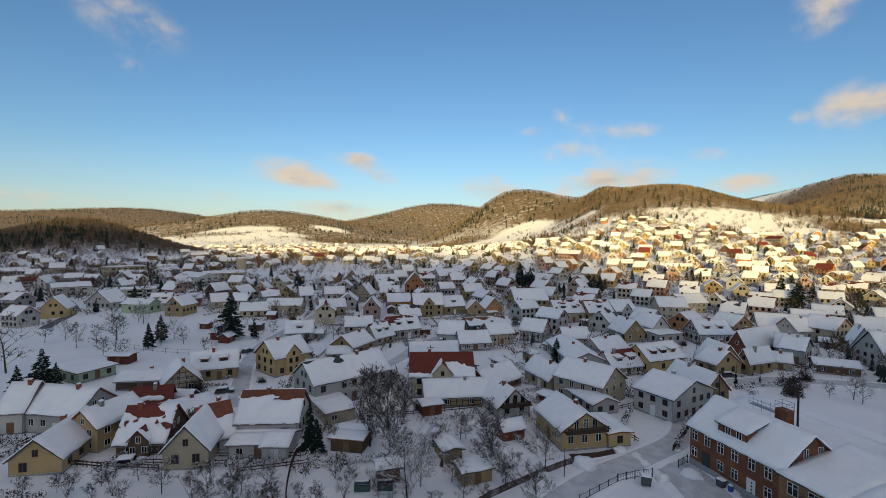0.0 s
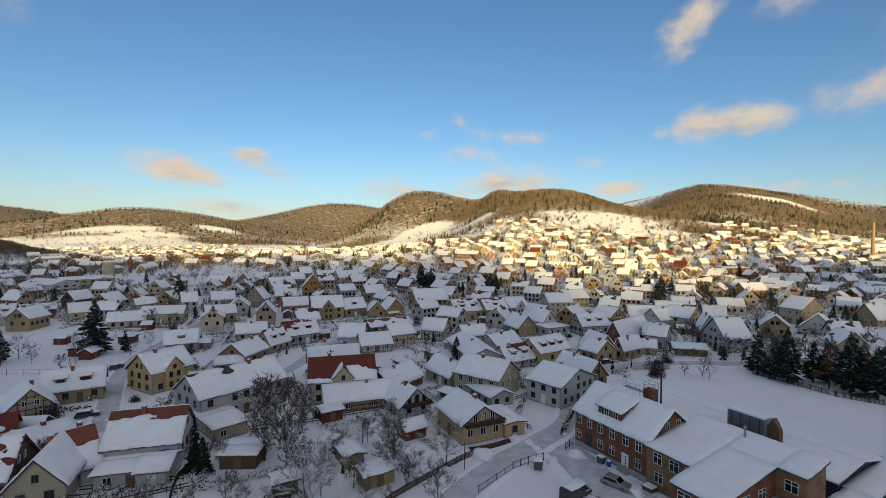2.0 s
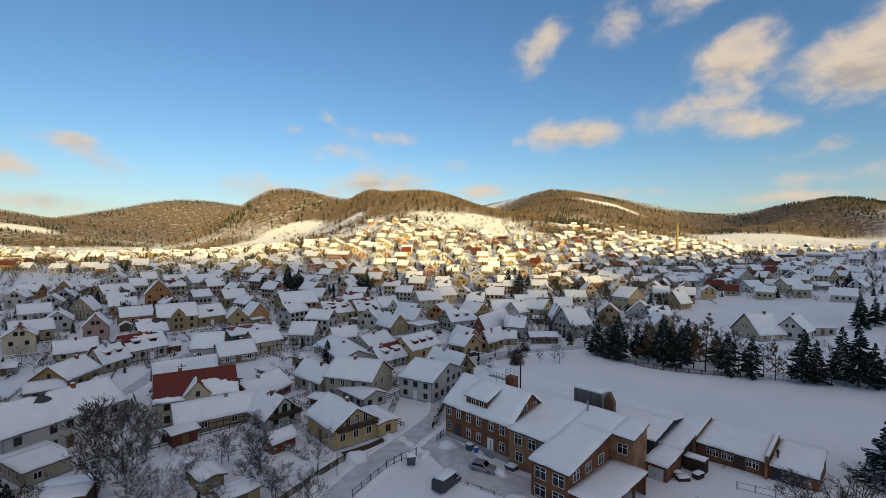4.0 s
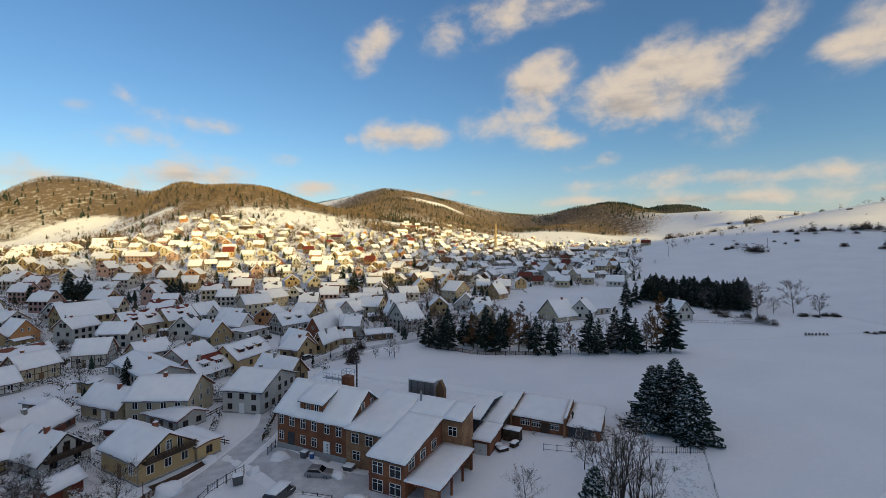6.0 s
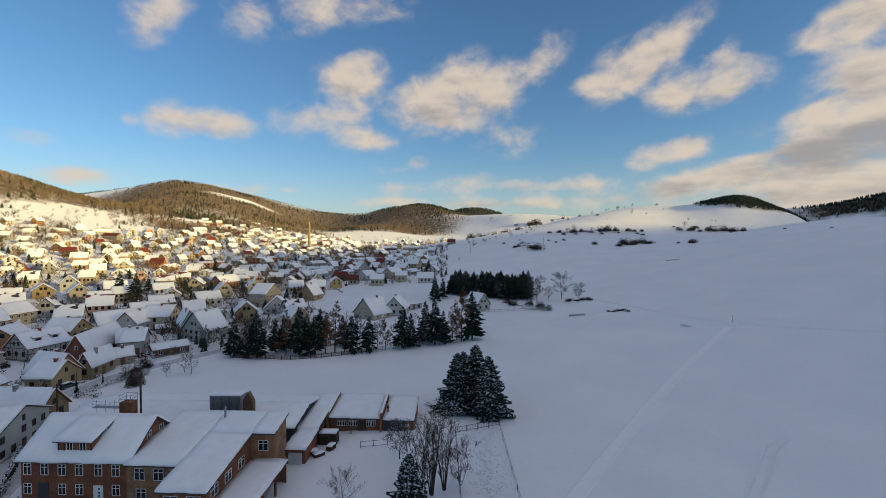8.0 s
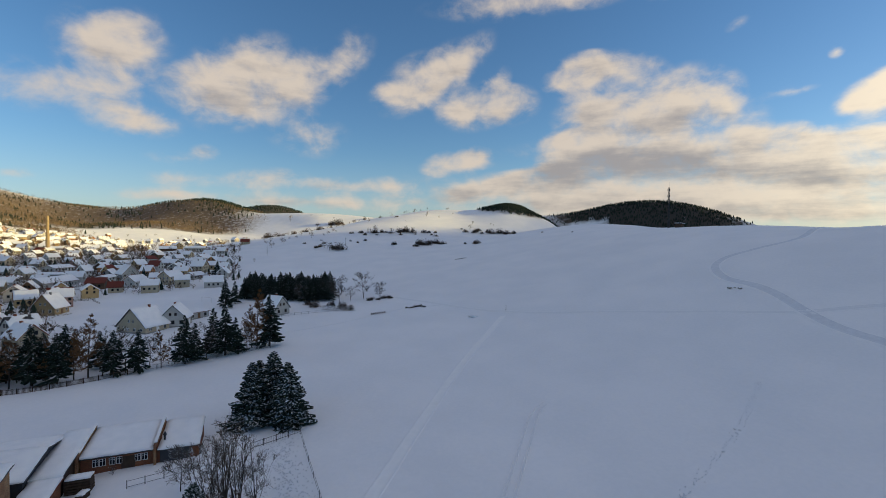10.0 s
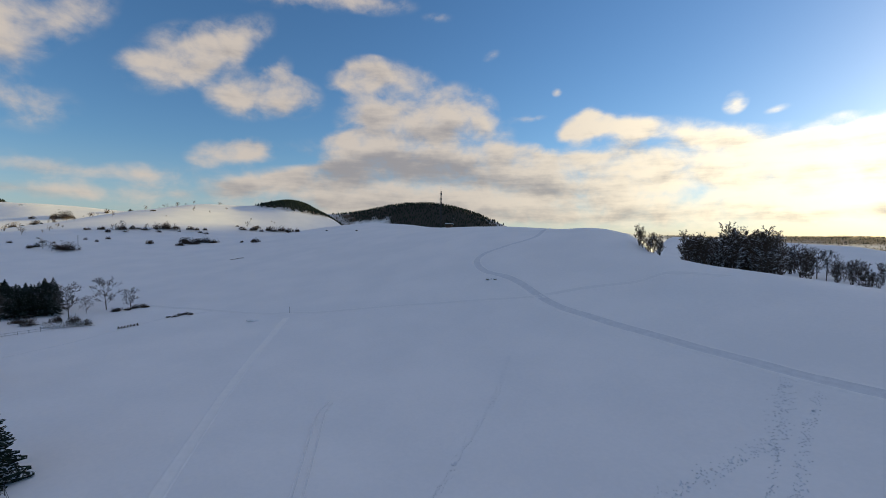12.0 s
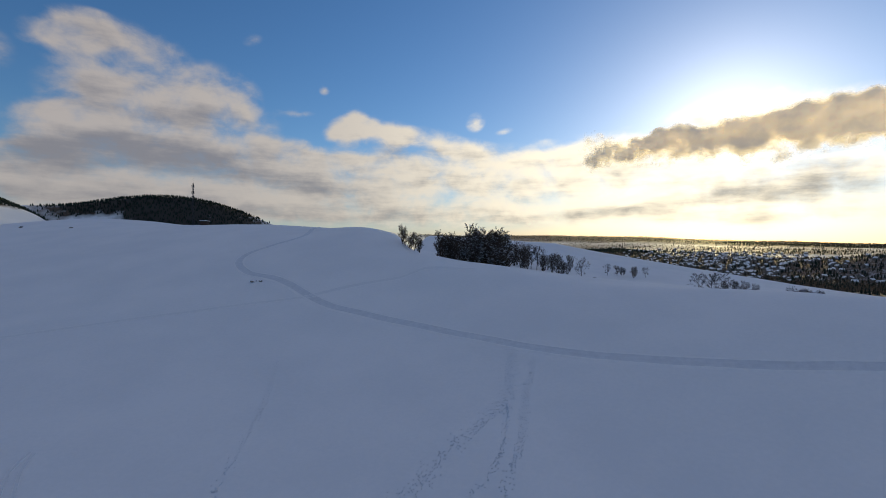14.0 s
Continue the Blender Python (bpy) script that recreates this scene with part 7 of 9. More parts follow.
add_box(bm, -2.2, 2.2, -1.5, 1.5, -3, 2.4)
part("wall", bm, BEAM, hut)
roof_part(hut, "roof", [((-2.5, -1.8, 2.45), (5, 0, 0), (0, 3.6, 0.4))])


def pole(x, y, h, label, arm=True):
    p = thing("utility_pole", x, y, 15, label, "pole", "wooden poles")
    bm = bmesh.new()
    add_tube(bm, (0, 0, -0.5), (0, 0, h), *((0.16, 0.12) if arm else (0.07, 0.05)), 8)
    part("shaft", bm, BEAM, p)
    if arm:
        bm = bmesh.new()
        add_box(bm, -0.9, 0.9, -0.06, 0.06, h - 0.7, h - 0.55)
        part("crossarm", bm, BEAM, p)


pole(432, 108, 9.5, "wooden utility pole on the snowy slope")
pole(471, 40.6, 8.5, "wooden utility pole on the snowy slope")
pole(162.6, -44.3, 2.3, "thin wooden marker post in the snow", False)
pole(18.9, 68.1, 4.6, "yard lamp post beside the lane", False)
pole(-3, 120, 8, "wooden utility pole between the houses")
pole(62, 100, 7.5, "dark utility pole beside the works")
snow_heap(164.2, -32.3, 2.4, 0.45, 9)
stones = thing("stone_heap", 126.1, -106.3, 30, "small heap of dark field stones in snow", "stones")
rg = random.Random(4)
for k in range(9):
    bm = bmesh.new()
    bmesh.ops.create_icosphere(bm, subdivisions=2, radius=rg.uniform(0.25, 0.6))
    for v in bm.verts:
        v.co *= 1 + 0.3 * noise.noise(v.co * 2 + Vector((k * 3, 0, 0)))
        v.co.z *= 0.6
    part("stone", bm, STONE, stones, at=pose(rg.uniform(-2, 2), rg.uniform(-1, 1), 0.1))

# works chimney, silo and brick stack down in the valley
ch = thing("factory_chimney", 511, 344, 0, "tall slender brick factory chimney", "chimney")
bm = bmesh.new()
add_tube(bm, (0, 0, -3), (0, 0, 36), 1.9, 1.1, 14)
add_tube(bm, (0, 0, 36), (0, 0, 37), 1.35, 1.25, 14)
part("shaft", bm, WALL["ochre"], ch)
ch = thing("brick_chimney", -165.5, 406, 0, "short red brick works chimney", "chimney")
bm = bmesh.new()
add_tube(bm, (0, 0, -3), (0, 0, 13), 1.1, 0.8, 12)
part("shaft", bm, BRICKWALL, ch)
silo = thing("silo", -160, 359, 0, "pale round concrete silo with snow on top", "silo")
bm = bmesh.new()
add_tube(bm, (0, 0, -2), (0, 0, 12.5), 3.6, 3.6, 20)
part("drum", bm, WALL["cream"], silo)
bm = bmesh.new()
add_tube(bm, (0, 0, 12.5), (0, 0, 13.3), 3.7, 2.6, 20)
part("snow_cap", bm, SNOW, silo)
goal = thing("goal", 234, 87, 55, "white football goal frame on the snowy pitch", "goal")
bm = bmesh.new()
for s in (-1, 1):
    add_tube(bm, (s * 3.66, 0, -0.2), (s * 3.66, 0, 2.44), 0.07, 0.07, 6)
add_tube(bm, (-3.66, 0, 2.44), (3.66, 0, 2.44), 0.07, 0.07, 6)
part("frame", bm, FRAME, goal)

# ---- trees placed one by one ----
tree("spruce", 110.6, 101.0, 11.7, 2, wide=1.25)
tree("spruce", 111.5, 93.4, 14.4, 1, wide=1.25)
tree("spruce", 118.4, 92.2, 10.7, 2, wide=1.25)
tree("larch", 116.1, 86.7, 14.1, 1)
tree("spruce", 117.9, 83.2, 14.8, 2, wide=1.25)
tree("spruce", 118.6, 78.1, 12.4, 2, wide=1.25)
tree("spruce", 124.2, 68.6, 11.6, 2, wide=1.25)
tree("spruce", 126.5, 63.9, 11.0, 2, wide=1.25)
tree("larch", 128.7, 59.4, 10.5, 0)
tree("spruce", 131.8, 54.7, 13.5, 1, wide=1.25)
tree("frosted", 134.8, 50.1, 11.2, 0)
tree("spruce", 138.5, 46.4, 15.0, 2, wide=1.25)
tree("spruce", 142.1, 50.9, 13.6, 0, wide=1.25)
tree("larch", 122.0, 73.3, 16.3, 0)
tree("larch", 144.0, 39.0, 18.5, 0)
tree("spruce", 146.8, 36.0, 16.4, 1, wide=1.25)
tree("spruce", 116.9, 101.6, 10.0, 1, wide=1.25)
tree("larch", 122.4, 98.9, 6.8, 0)
tree("snowy_spruce", 53.9, 21.6, 7.8, 1)
tree("bare", 110.5, 97.2, 11.3, 0)
tree("bare", 120.6, 88.3, 10.4, 1)
tree("larch", 118.7, 80.7, 10.7, 0)
tree("larch", 121.5, 76.3, 12.6, 0)
tree("bare", 123.6, 70.9, 11.0, 0)
tree("frosted", 126.1, 66.8, 9.6, 2)
tree("frosted", 129.0, 62.4, 9.3, 2)
tree("bare", 131.7, 57.3, 9.1, 1)
tree("spruce", 133.7, 52.9, 11.0, 0, wide=1.20)
tree("spruce", 140.7, 44.2, 10.8, 0, wide=1.20)
tree("frosted", 143.1, 41.6, 9.2, 0)
tree("larch", 145.3, 40.9, 13.6, 0)
tree("bare", 115.2, 116.1, 8.2, 0)
tree("frosted", 115.2, 110.5, 8.0, 0)
tree("spruce", -93.1, 104.6, 9.9, 0, wide=1.40)
tree("spruce", -98.1, 103.6, 6.2, 0, wide=1.20)
tree("spruce", -90.0, 104.8, 6.6, 1, wide=1.20)
tree("spruce", -74.3, 158.1, 16.9, 1, wide=1.30)
tree("spruce", -66.9, 160.2, 7.3, 0, wide=1.00)
tree("spruce", -93.8, 143.7, 8.5, 2, wide=1.00)
tree("spruce", -95.4, 152.7, 9.6, 2, wide=1.10)
tree("spruce", -80.8, 251.8, 15.2, 2, wide=1.10)
tree("spruce", -156.3, 203.3, 5.9, 0, wide=1.20)
tree("spruce", -92.1, 214.3, 8.9, 0, wide=1.10)
tree("spruce", -166.7, 193.2, 7.8, 2, wide=1.20)
tree("spruce", -22.2, 75.8, 9.2, 0, wide=0.60)
tree("spruce", -127.7, 336.2, 8.4, 1, wide=1.00)
tree("spruce", -114.6, 341.0, 6.8, 1, wide=1.00)
tree("spruce", -257.9, 435.2, 8.2, 0, wide=1.00)
tree("spruce", -220.8, 285.0, 7.9, 1, wide=1.10)
tree("spruce", 33.0, 198.5, 8.7, 1, wide=1.00)
tree("spruce", 68.6, 160.1, 5.0, 0, wide=1.00)
tree("spruce", 61.0, 151.1, 4.2, 0, wide=0.90)
tree("spruce", 34.0, 133.0, 7.1, 1, wide=1.40)
tree("spruce", 72.9, 111.1, 4.2, 0, wide=0.60)
tree("spruce", 81.0, 114.1, 2.6, 1, wide=0.50)
tree("spruce", -21.1, 75.8, 5.8, 1, wide=1.20)
tree("spruce", 49.3, 267.7, 10.7, 2, wide=1.20)
tree("spruce", 52.5, 258.6, 9.7, 2, wide=1.20)
tree("spruce", 57.2, 258.0, 8.1, 0, wide=1.20)
tree("spruce", 51.2, 263.9, 13.9, 2, wide=1.20)
tree("spruce", 85.3, 254.8, 10.2, 2, wide=1.20)
tree("spruce", 88.0, 251.5, 8.5, 2, wide=1.20)
tree("spruce", 45.4, 264.8, 16.6, 1, wide=1.20)
tree("spruce", 33.9, 279.7, 8.8, 0, wide=1.20)
tree("spruce", 110.2, 261.1, 6.6, 1, wide=1.20)
tree("spruce", 182.5, 299.4, 4.5, 1, wide=1.20)
tree("spruce", 150.4, 278.1, 7.0, 1, wide=1.20)
tree("spruce", 64.6, 249.1, 6.3, 1, wide=1.20)
tree("spruce", 1.8, 296.2, 7.4, 2, wide=1.20)
tree("spruce", 28.8, 280.7, 4.6, 1, wide=1.20)
tree("spruce", -55.9, 219.8, 4.7, 0, wide=1.20)
tree("spruce", -28.2, 242.4, 6.1, 1, wide=1.20)
tree("spruce", 167.3, 223.0, 15.0, 1, wide=1.20)
tree("spruce", 167.6, 212.1, 15.3, 2, wide=1.20)
tree("spruce", 194.7, 237.1, 9.6, 0, wide=1.20)
tree("spruce", 303.2, 294.9, 12.1, 0, wide=1.20)
tree("spruce", 121.8, 122.8, 6.5, 1, wide=1.20)
tree("spruce", 270.4, 171.2, 7.6, 0, wide=1.20)
tree("spruce", 324.7, 113.7, 11.0, 2, wide=1.20)
tree("spruce", 300.6, 108.3, 6.8, 1, wide=1.20)
tree("spruce", 217.8, 72.9, 13.3, 1, wide=1.20)
tree("spruce", 226.9, 71.5, 11.2, 0, wide=1.20)
tree("spruce", 145.2, 261.2, 9.2, 2, wide=1.20)
tree("spruce", 176.6, 276.2, 8.2, 1, wide=1.20)
tree("bare", -4.6, 61.8, 11.1, 1)
tree("poplar", -8.7, 76.1, 13.6, 1)
tree("poplar", -12.4, 78.2, 14.9, 0)
tree("poplar", 7.8, 68.4, 9.4, 1)
tree("frosted", 16.7, 71.3, 7.5, 0)
tree("poplar", -7.4, 89.5, 9.7, 0)
tree("frosted", 3.6, 81.2, 5.8, 2)
tree("frosted", 1.7, 66.7, 5.4, 0)
tree("frosted", -24.9, 63.6, 6.5, 0)
tree("frosted", -39.4, 63.0, 5.8, 0)
tree("frosted", -56.1, 105.6, 4.3, 1)
tree("bare", -111.7, 154.0, 9.1, 1)
tree("bare", -112.4, 146.1, 7.4, 2)
tree("bare", -124.2, 184.1, 7.0, 1)
tree("bare", -113.4, 116.8, 17.0, 2)
tree("bare", -120.8, 212.7, 15.5, 1)
tree("bare", -119.0, 196.5, 7.4, 1)
tree("frosted", -61.9, 165.8, 5.6, 0)
tree("frosted", -2.9, 65.5, 6.7, 2)
tree("frosted", -7.1, 70.4, 5.4, 2)
tree("frosted", 3.2, 61.3, 4.7, 1)
tree("frosted", -1.0, 76.3, 3.9, 1)
tree("frosted", -42.8, 75.3, 2.9, 0)
tree("shrub", -19.7, 62.2, 2.4, 1)
tree("frosted", -49.0, 64.5, 4.1, 0)
tree("frosted", -44.8, 66.2, 4.2, 0)
tree("frosted", -1.5, 108.2, 5.5, 1)
tree("frosted", 9.9, 92.7, 4.1, 2)
tree("bare", 94.0, 102.2, 6.8, 2)
tree("frosted", 86.1, 113.2, 5.7, 1)
tree("frosted", 101.6, 122.5, 3.1, 0)
tree("shrub", 89.7, 113.2, 3.6, 1)
tree("frosted", 24.8, 133.0, 4.7, 1)
tree("bare", -31.3, 144.7, 4.6, 2)
tree("frosted", -38.6, 159.8, 6.1, 2)
tree("shrub", -21.9, 132.2, 5.0, 0)
tree("frosted", 15.1, 85.8, 2.7, 1)
tree("frosted", -92.4, 118.0, 3.0, 2)
tree("frosted", -16.6, 59.6, 3.8, 1)
tree("frosted", -29.0, 62.1, 4.0, 1)
tree("shrub", -31.3, 63.4, 2.4, 0)
tree("shrub", -43.2, 60.4, 3.1, 0)
tree("frosted", -8.5, 61.8, 3.2, 2)
tree("frosted", -54.1, 62.9, 3.2, 0)
tree("frosted", -57.5, 61.4, 3.1, 2)
tree("frosted", -5.8, 76.2, 3.9, 2)
tree("frosted", -10.5, 82.8, 5.3, 1)
tree("bare", 51.5, 29.7, 6.3, 1)
tree("coppice", 58.2, 19.9, 13.6, 0)
tree("coppice", 58.0, 21.4, 11.1, 0)
tree("coppice", 59.8, 18.6, 11.5, 0)
tree("frosted", 66.4, 28.2, 6.8, 2)
tree("shrub", 61.6, 16.8, 6.6, 2)
tree("shrub", 75.7, 37.3, 1.6, 1)
tree("shrub", 72.5, 40.3, 1.8, 0)
tree("bare", 93.5, 99.4, 6.9, 0)
tree("shrub", 94.0, 115.4, 3.3, 2)
tree("shrub", 86.3, 112.5, 3.9, 2)
tree("frosted", 89.9, 103.9, 3.9, 1)
tree("bare", 222.1, 10.5, 13.6, 1)
tree("frosted", 217.1, 2.6, 8.9, 1)
tree("frosted", 219.2, 16.6, 7.0, 2)
tree("frosted", 215.7, 21.5, 13.5, 1)
tree("shrub", 214.6, 35.7, 3.3, 0)
tree("frosted", 221.7, 40.8, 9.3, 0)
tree("bare", 236.0, 50.1, 7.7, 2)
tree("frosted", 226.1, 29.4, 10.1, 0)
tree("shrub", 209.1, 31.3, 4.7, 1)
tree("shrub", 201.8, 19.1, 3.7, 1)
tree("shrub", 198.9, 15.7, 3.2, 0)
tree("shrub", 208.8, 24.0, 3.3, 0)
tree("shrub", 642.6, 156.7, 9.6, 2, wide=1.30)
tree("shrub", 446.4, 45.2, 8.6, 2, wide=1.30)
tree("shrub", 454.7, 49.8, 5.6, 0, wide=1.30)
tree("shrub", 470.9, 66.6, 4.2, 2, wide=1.30)
tree("shrub", 464.9, 69.5, 3.1, 1, wide=1.30)
tree("shrub", 567.2, 29.8, 4.6, 0, wide=1.30)
tree("shrub", 564.9, 15.8, 7.9, 0, wide=1.30)
tree("shrub", 573.6, -16.8, 7.5, 1, wide=1.30)
tree("shrub", 575.1, -26.6, 8.9, 1, wide=1.30)
tree("shrub", 572.0, -33.0, 6.2, 0, wide=1.30)
tree("shrub", 572.8, -53.0, 4.9, 0, wide=1.30)
tree("shrub", 576.1, -63.5, 3.5, 1, wide=1.30)
tree("shrub", 465.6, -34.9, 6.2, 1, wide=1.30)
tree("shrub", 459.9, -42.5, 7.2, 0, wide=1.30)
tree("shrub", 452.4, -49.9, 6.6, 1, wide=1.30)
tree("shrub", 444.3, -55.9, 4.4, 2, wide=1.30)
tree("shrub", 394.2, -79.9, 5.0, 0, wide=1.30)
tree("shrub", 595.7, -105.6, 5.2, 2, wide=1.30)
tree("shrub", 600.9, -121.6, 6.0, 1, wide=1.30)
tree("shrub", 601.2, -137.1, 6.1, 1, wide=1.30)
tree("shrub", 602.0, -153.0, 10.0, 2, wide=1.30)
tree("shrub", 602.6, -165.1, 7.0, 2, wide=1.30)
tree("shrub", 425.2, -122.2, 3.9, 1, wide=1.30)
tree("shrub", 1299.7, 135.5, 23.4, 1, wide=1.30)
tree("shrub", 1302.3, 155.5, 14.6, 1, wide=1.30)
tree("shrub", 1307.5, 188.6, 10.1, 1, wide=1.30)
tree("shrub", 467.8, -8.5, 3.9, 1, wide=1.30)
tree("shrub", 410.9, -72.9, 2.1, 1, wide=1.30)
tree("shrub", 379.1, -135.0, 1.5, 0, wide=1.30)
tree("shrub", 343.1, -146.9, 1.4, 0, wide=1.30)
tree("shrub", 1333.4, 62.8, 7.7, 1, wide=1.30)
tree("shrub", 1351.3, 12.8, 9.4, 2, wide=1.30)
tree("shrub", 713.1, -16.9, 4.2, 0, wide=1.30)
tree("shrub", 1389.8, 186.7, 6.2, 2, wide=1.30)
tree("shrub", 1387.3, 220.4, 7.6, 1, wide=1.30)
tree("shrub", 472.2, -8.5, 2.2, 1, wide=1.30)
tree("shrub", 566.0, 41.6, 3.9, 0, wide=1.30)
tree("shrub", 568.4, -0.8, 3.3, 0, wide=1.30)
tree("bare", 1082.0, 434.5, 9.7, 1)
tree("bare", 441.8, 144.8, 3.6, 1)
tree("bare", 390.6, 107.7, 3.3, 2)
tree("bare", 1373.7, 437.8, 14.2, 2)
tree("bare", 1381.4, 416.4, 14.4, 2)
tree("bare", 1394.1, 502.9, 17.0, 1)
tree("bare", 1365.2, 275.8, 19.2, 0)
tree("bare", 1303.2, 553.9, 12.9, 1)
tree("snowy_spruce", 87.9, 24.6, 12.0, 1, wide=1.0)
tree("snowy_spruce", 90.6, 21.4, 13.2, 0, wide=1.0)
tree("snowy_spruce", 87.0, 18.0, 12.0, 2, wide=1.0)
tree("snowy_spruce", 93.0, 24.6, 11.0, 2, wide=0.95)


def grove(kind, az0, az1, r0, r1, count, h0, h1, seed, wide=1.0):
    """Trees of one kind, spread over a stretch of the plan given by compass angle and distance."""
    rg = random.Random(seed)
    for k in range(count):
        a, r = radians(az0 + (az1 - az0) * (k + rg.random()) / count), rg.uniform(r0, r1)
        tree(kind, r * math.sin(a), r * math.cos(a), rg.uniform(h0, h1), rg.randrange(3), wide=wide)


# the bare groves along the field's southern brow and in the hollow behind it
grove("thicket", 147.4, 150.0, 183, 190, 7, 6.0, 9.5, 1)
grove("thicket", 152.0, 155.4, 196, 214, 16, 11.0, 15.0, 2)
grove("thicket", 155.9, 160.5, 198, 224, 26, 15.0, 20.5, 3, 0.9)
grove("thicket", 160.6, 163.4, 262, 300, 9, 12.0, 16.5, 4)
grove("frosted", 163.2, 164.6, 270, 290, 2, 14.0, 16.0, 5)
grove("thicket", 164.8, 168.4, 262, 300, 10, 9.0, 13.0, 6)
grove("bare", 169.4, 170.2, 268, 272, 1, 13.0, 13.5, 7)
grove("thicket", 170.6, 171.6, 240, 250, 2, 3.5, 5.5, 8, 1.4)
grove("bare", 172.3, 173.0, 300, 304, 1, 7.5, 8.5, 9)
grove("thicket", 173.4, 176.0, 300, 320, 5, 4.5, 7.5, 10, 1.3)
grove("bare", 176.4, 177.2, 300, 320, 1, 6.0, 7.0, 11)
grove("shrub", 174.6, 179.0, 215, 240, 4, 2.0, 3.4, 12, 1.2)
grove("frosted", 182.0, 184.4, 196, 206, 3, 7.0, 9.0, 13)
grove("thicket", 184.6, 187.4, 196, 206, 4, 4.5, 6.5, 14, 1.3)
grove("shrub", 190.2, 192.8, 180, 188, 4, 2.4, 4.0, 15, 1.3)

# the orchard below the lane and the gardens beside it
grove("frosted", -9.0, 13.0, 58, 82, 9, 4.0, 7.0, 41)
grove("frosted", -34.0, -19.0, 60, 70, 8, 3.5, 5.5, 42)
grove("shrub", -22.0, 4.0, 57, 70, 9, 1.6, 3.0, 43)
grove("frosted", -40.0, -14.0, 150, 215, 12, 5.0, 9.0, 44)
grove("bare", -42.0, -30.0, 175, 225, 6, 8.0, 11.0, 45)
grove("shrub", 92.6, 95.0, 190, 192, 6, 0.9, 1.3, 51, 1.4)
grove("shrub", 87.6, 90.8, 215, 218, 9, 1.2, 2.0, 52, 1.3)
# scrub on the eastern slope
grove("shrub", 80.0, 88.0, 470, 520, 7, 1.5, 3.6, 21, 1.2)
grove("shrub", 86.5, 97.0, 545, 585, 12, 2.0, 5.0, 22, 1.3)
grove("bare", 87.0, 94.0, 560, 580, 4, 6.0, 9.0, 23)
grove("shrub", 99.0, 106.0, 600, 630, 9, 2.0, 5.0, 24, 1.3)
grove("bare", 100.0, 105.0, 610, 630, 3, 6.0, 8.5, 25)
grove("shrub", 76.0, 84.0, 640, 720, 9, 2.5, 6.0, 26, 1.3)
grove("bare", 81.5, 84.5, 440, 470, 2, 7.0, 9.0, 27, 1.1)
grove("shrub", 93.8, 97.0, 440, 465, 7, 3.0, 5.0, 28, 1.3)
# taller trees behind the row along the pitch
grove("bare", 48.0, 62.0, 150, 162, 7, 9.0, 12.0, 29)
grove("spruce", 52.0, 60.0, 148, 158, 4, 10.0, 14.0, 30, 1.3)

# the dark spruce plantation behind the white house
rg = random.Random(8)
for k in range(95):
    u, v = rg.random(), rg.random()
    x, y = 221 + 13 * u + 26 * v, 24 + 46 * u + 4 * v
    if (x - 212) ** 2 + (y - 48) ** 2 > 40:
        tree("spruce", x, y, rg.uniform(9.5, 12), k % 3, wide=1.4, group="spruces of the plantation")

# ---- the rest of the village: simpler houses, row by row up the hillside ----
def far_variant(col, L, W, H, rise, roof, cover, seed):
    bm = bmesh.new()
    prof = [(-W / 2, -2.5), (W / 2, -2.5), (W / 2, H), (0, H + rise), (-W / 2, H)]
    e = [[bm.verts.new((u, a, b)) for a, b in prof] for u in (-L / 2, L / 2)]
    bm.faces.new(e[0][::-1])
    bm.faces.new(e[1])
    for k in range(5):
        bm.faces.new((e[0][k], e[0][(k + 1) % 5], e[1][(k + 1) % 5], e[1][k]))
    bmesh.ops.recalc_face_normals(bm, faces=bm.faces)
    wall = mesh_of("wall", bm, WALL[col])
    rf, sn = bmesh.new(), bmesh.new()
    over, slope = 0.45, rise / (W / 2)
    run = W / 2 + over
    lv = run * math.hypot(1, slope)
    for s in (-1, 1):
        o, dv = Vector((-L / 2 - over, s * run, H - over * slope + 0.2)), Vector((0, -s * run, run * slope))
        slab(rf, o, (1, 0, 0), dv, L + 2 * over, lv + 0.02, 0.2)
        snow_sheet(sn, o, (1, 0, 0), dv, L + 2 * over, lv + 0.03, 0.25, cover, seed + s)
    cx = L * 0.2 * (1 if seed % 2 else -1)
    ch = bmesh.new()
    add_box(ch, cx - 0.35, cx + 0.35, -0.35, 0.35, H, H + rise + 0.8)
    return wall, mesh_of("roof", rf, ROOFS[roof]), mesh_of("snow_cover", sn, SNOW), mesh_of("chimney", ch, BRICKWALL), (col, L, W, H, rise, roof, cover)


rg = random.Random(12)
VARIANTS = [far_variant(c, rg.uniform(8, 11), rg.uniform(7, 8.8), rg.uniform(3.4, 5.6), rg.uniform(2.8, 4.0), r, k, i * 5)
            for i, (c, r, k) in enumerate((("white", "brown", 1), ("cream", "brown", 1), ("ochre", "brown", 1), ("white", "dark", 0.9), ("yellow", "brown", 1), ("cream", "red", 0.7),
                                           ("grey", "brown", 1), ("orange", "brown", 1), ("white", "brown", 1), ("timber", "brown", 1), ("cream", "dark", 1), ("pink", "red", 0.85), ("white", "brown", 1), ("ochre", "dark", 1)))]
fw = bmesh.new()
add_box(fw, -0.55, 0.55, -0.06, 0.02, -0.65, 0.65)
FAR_WINDOW = mesh_of("window", fw, GLASS)


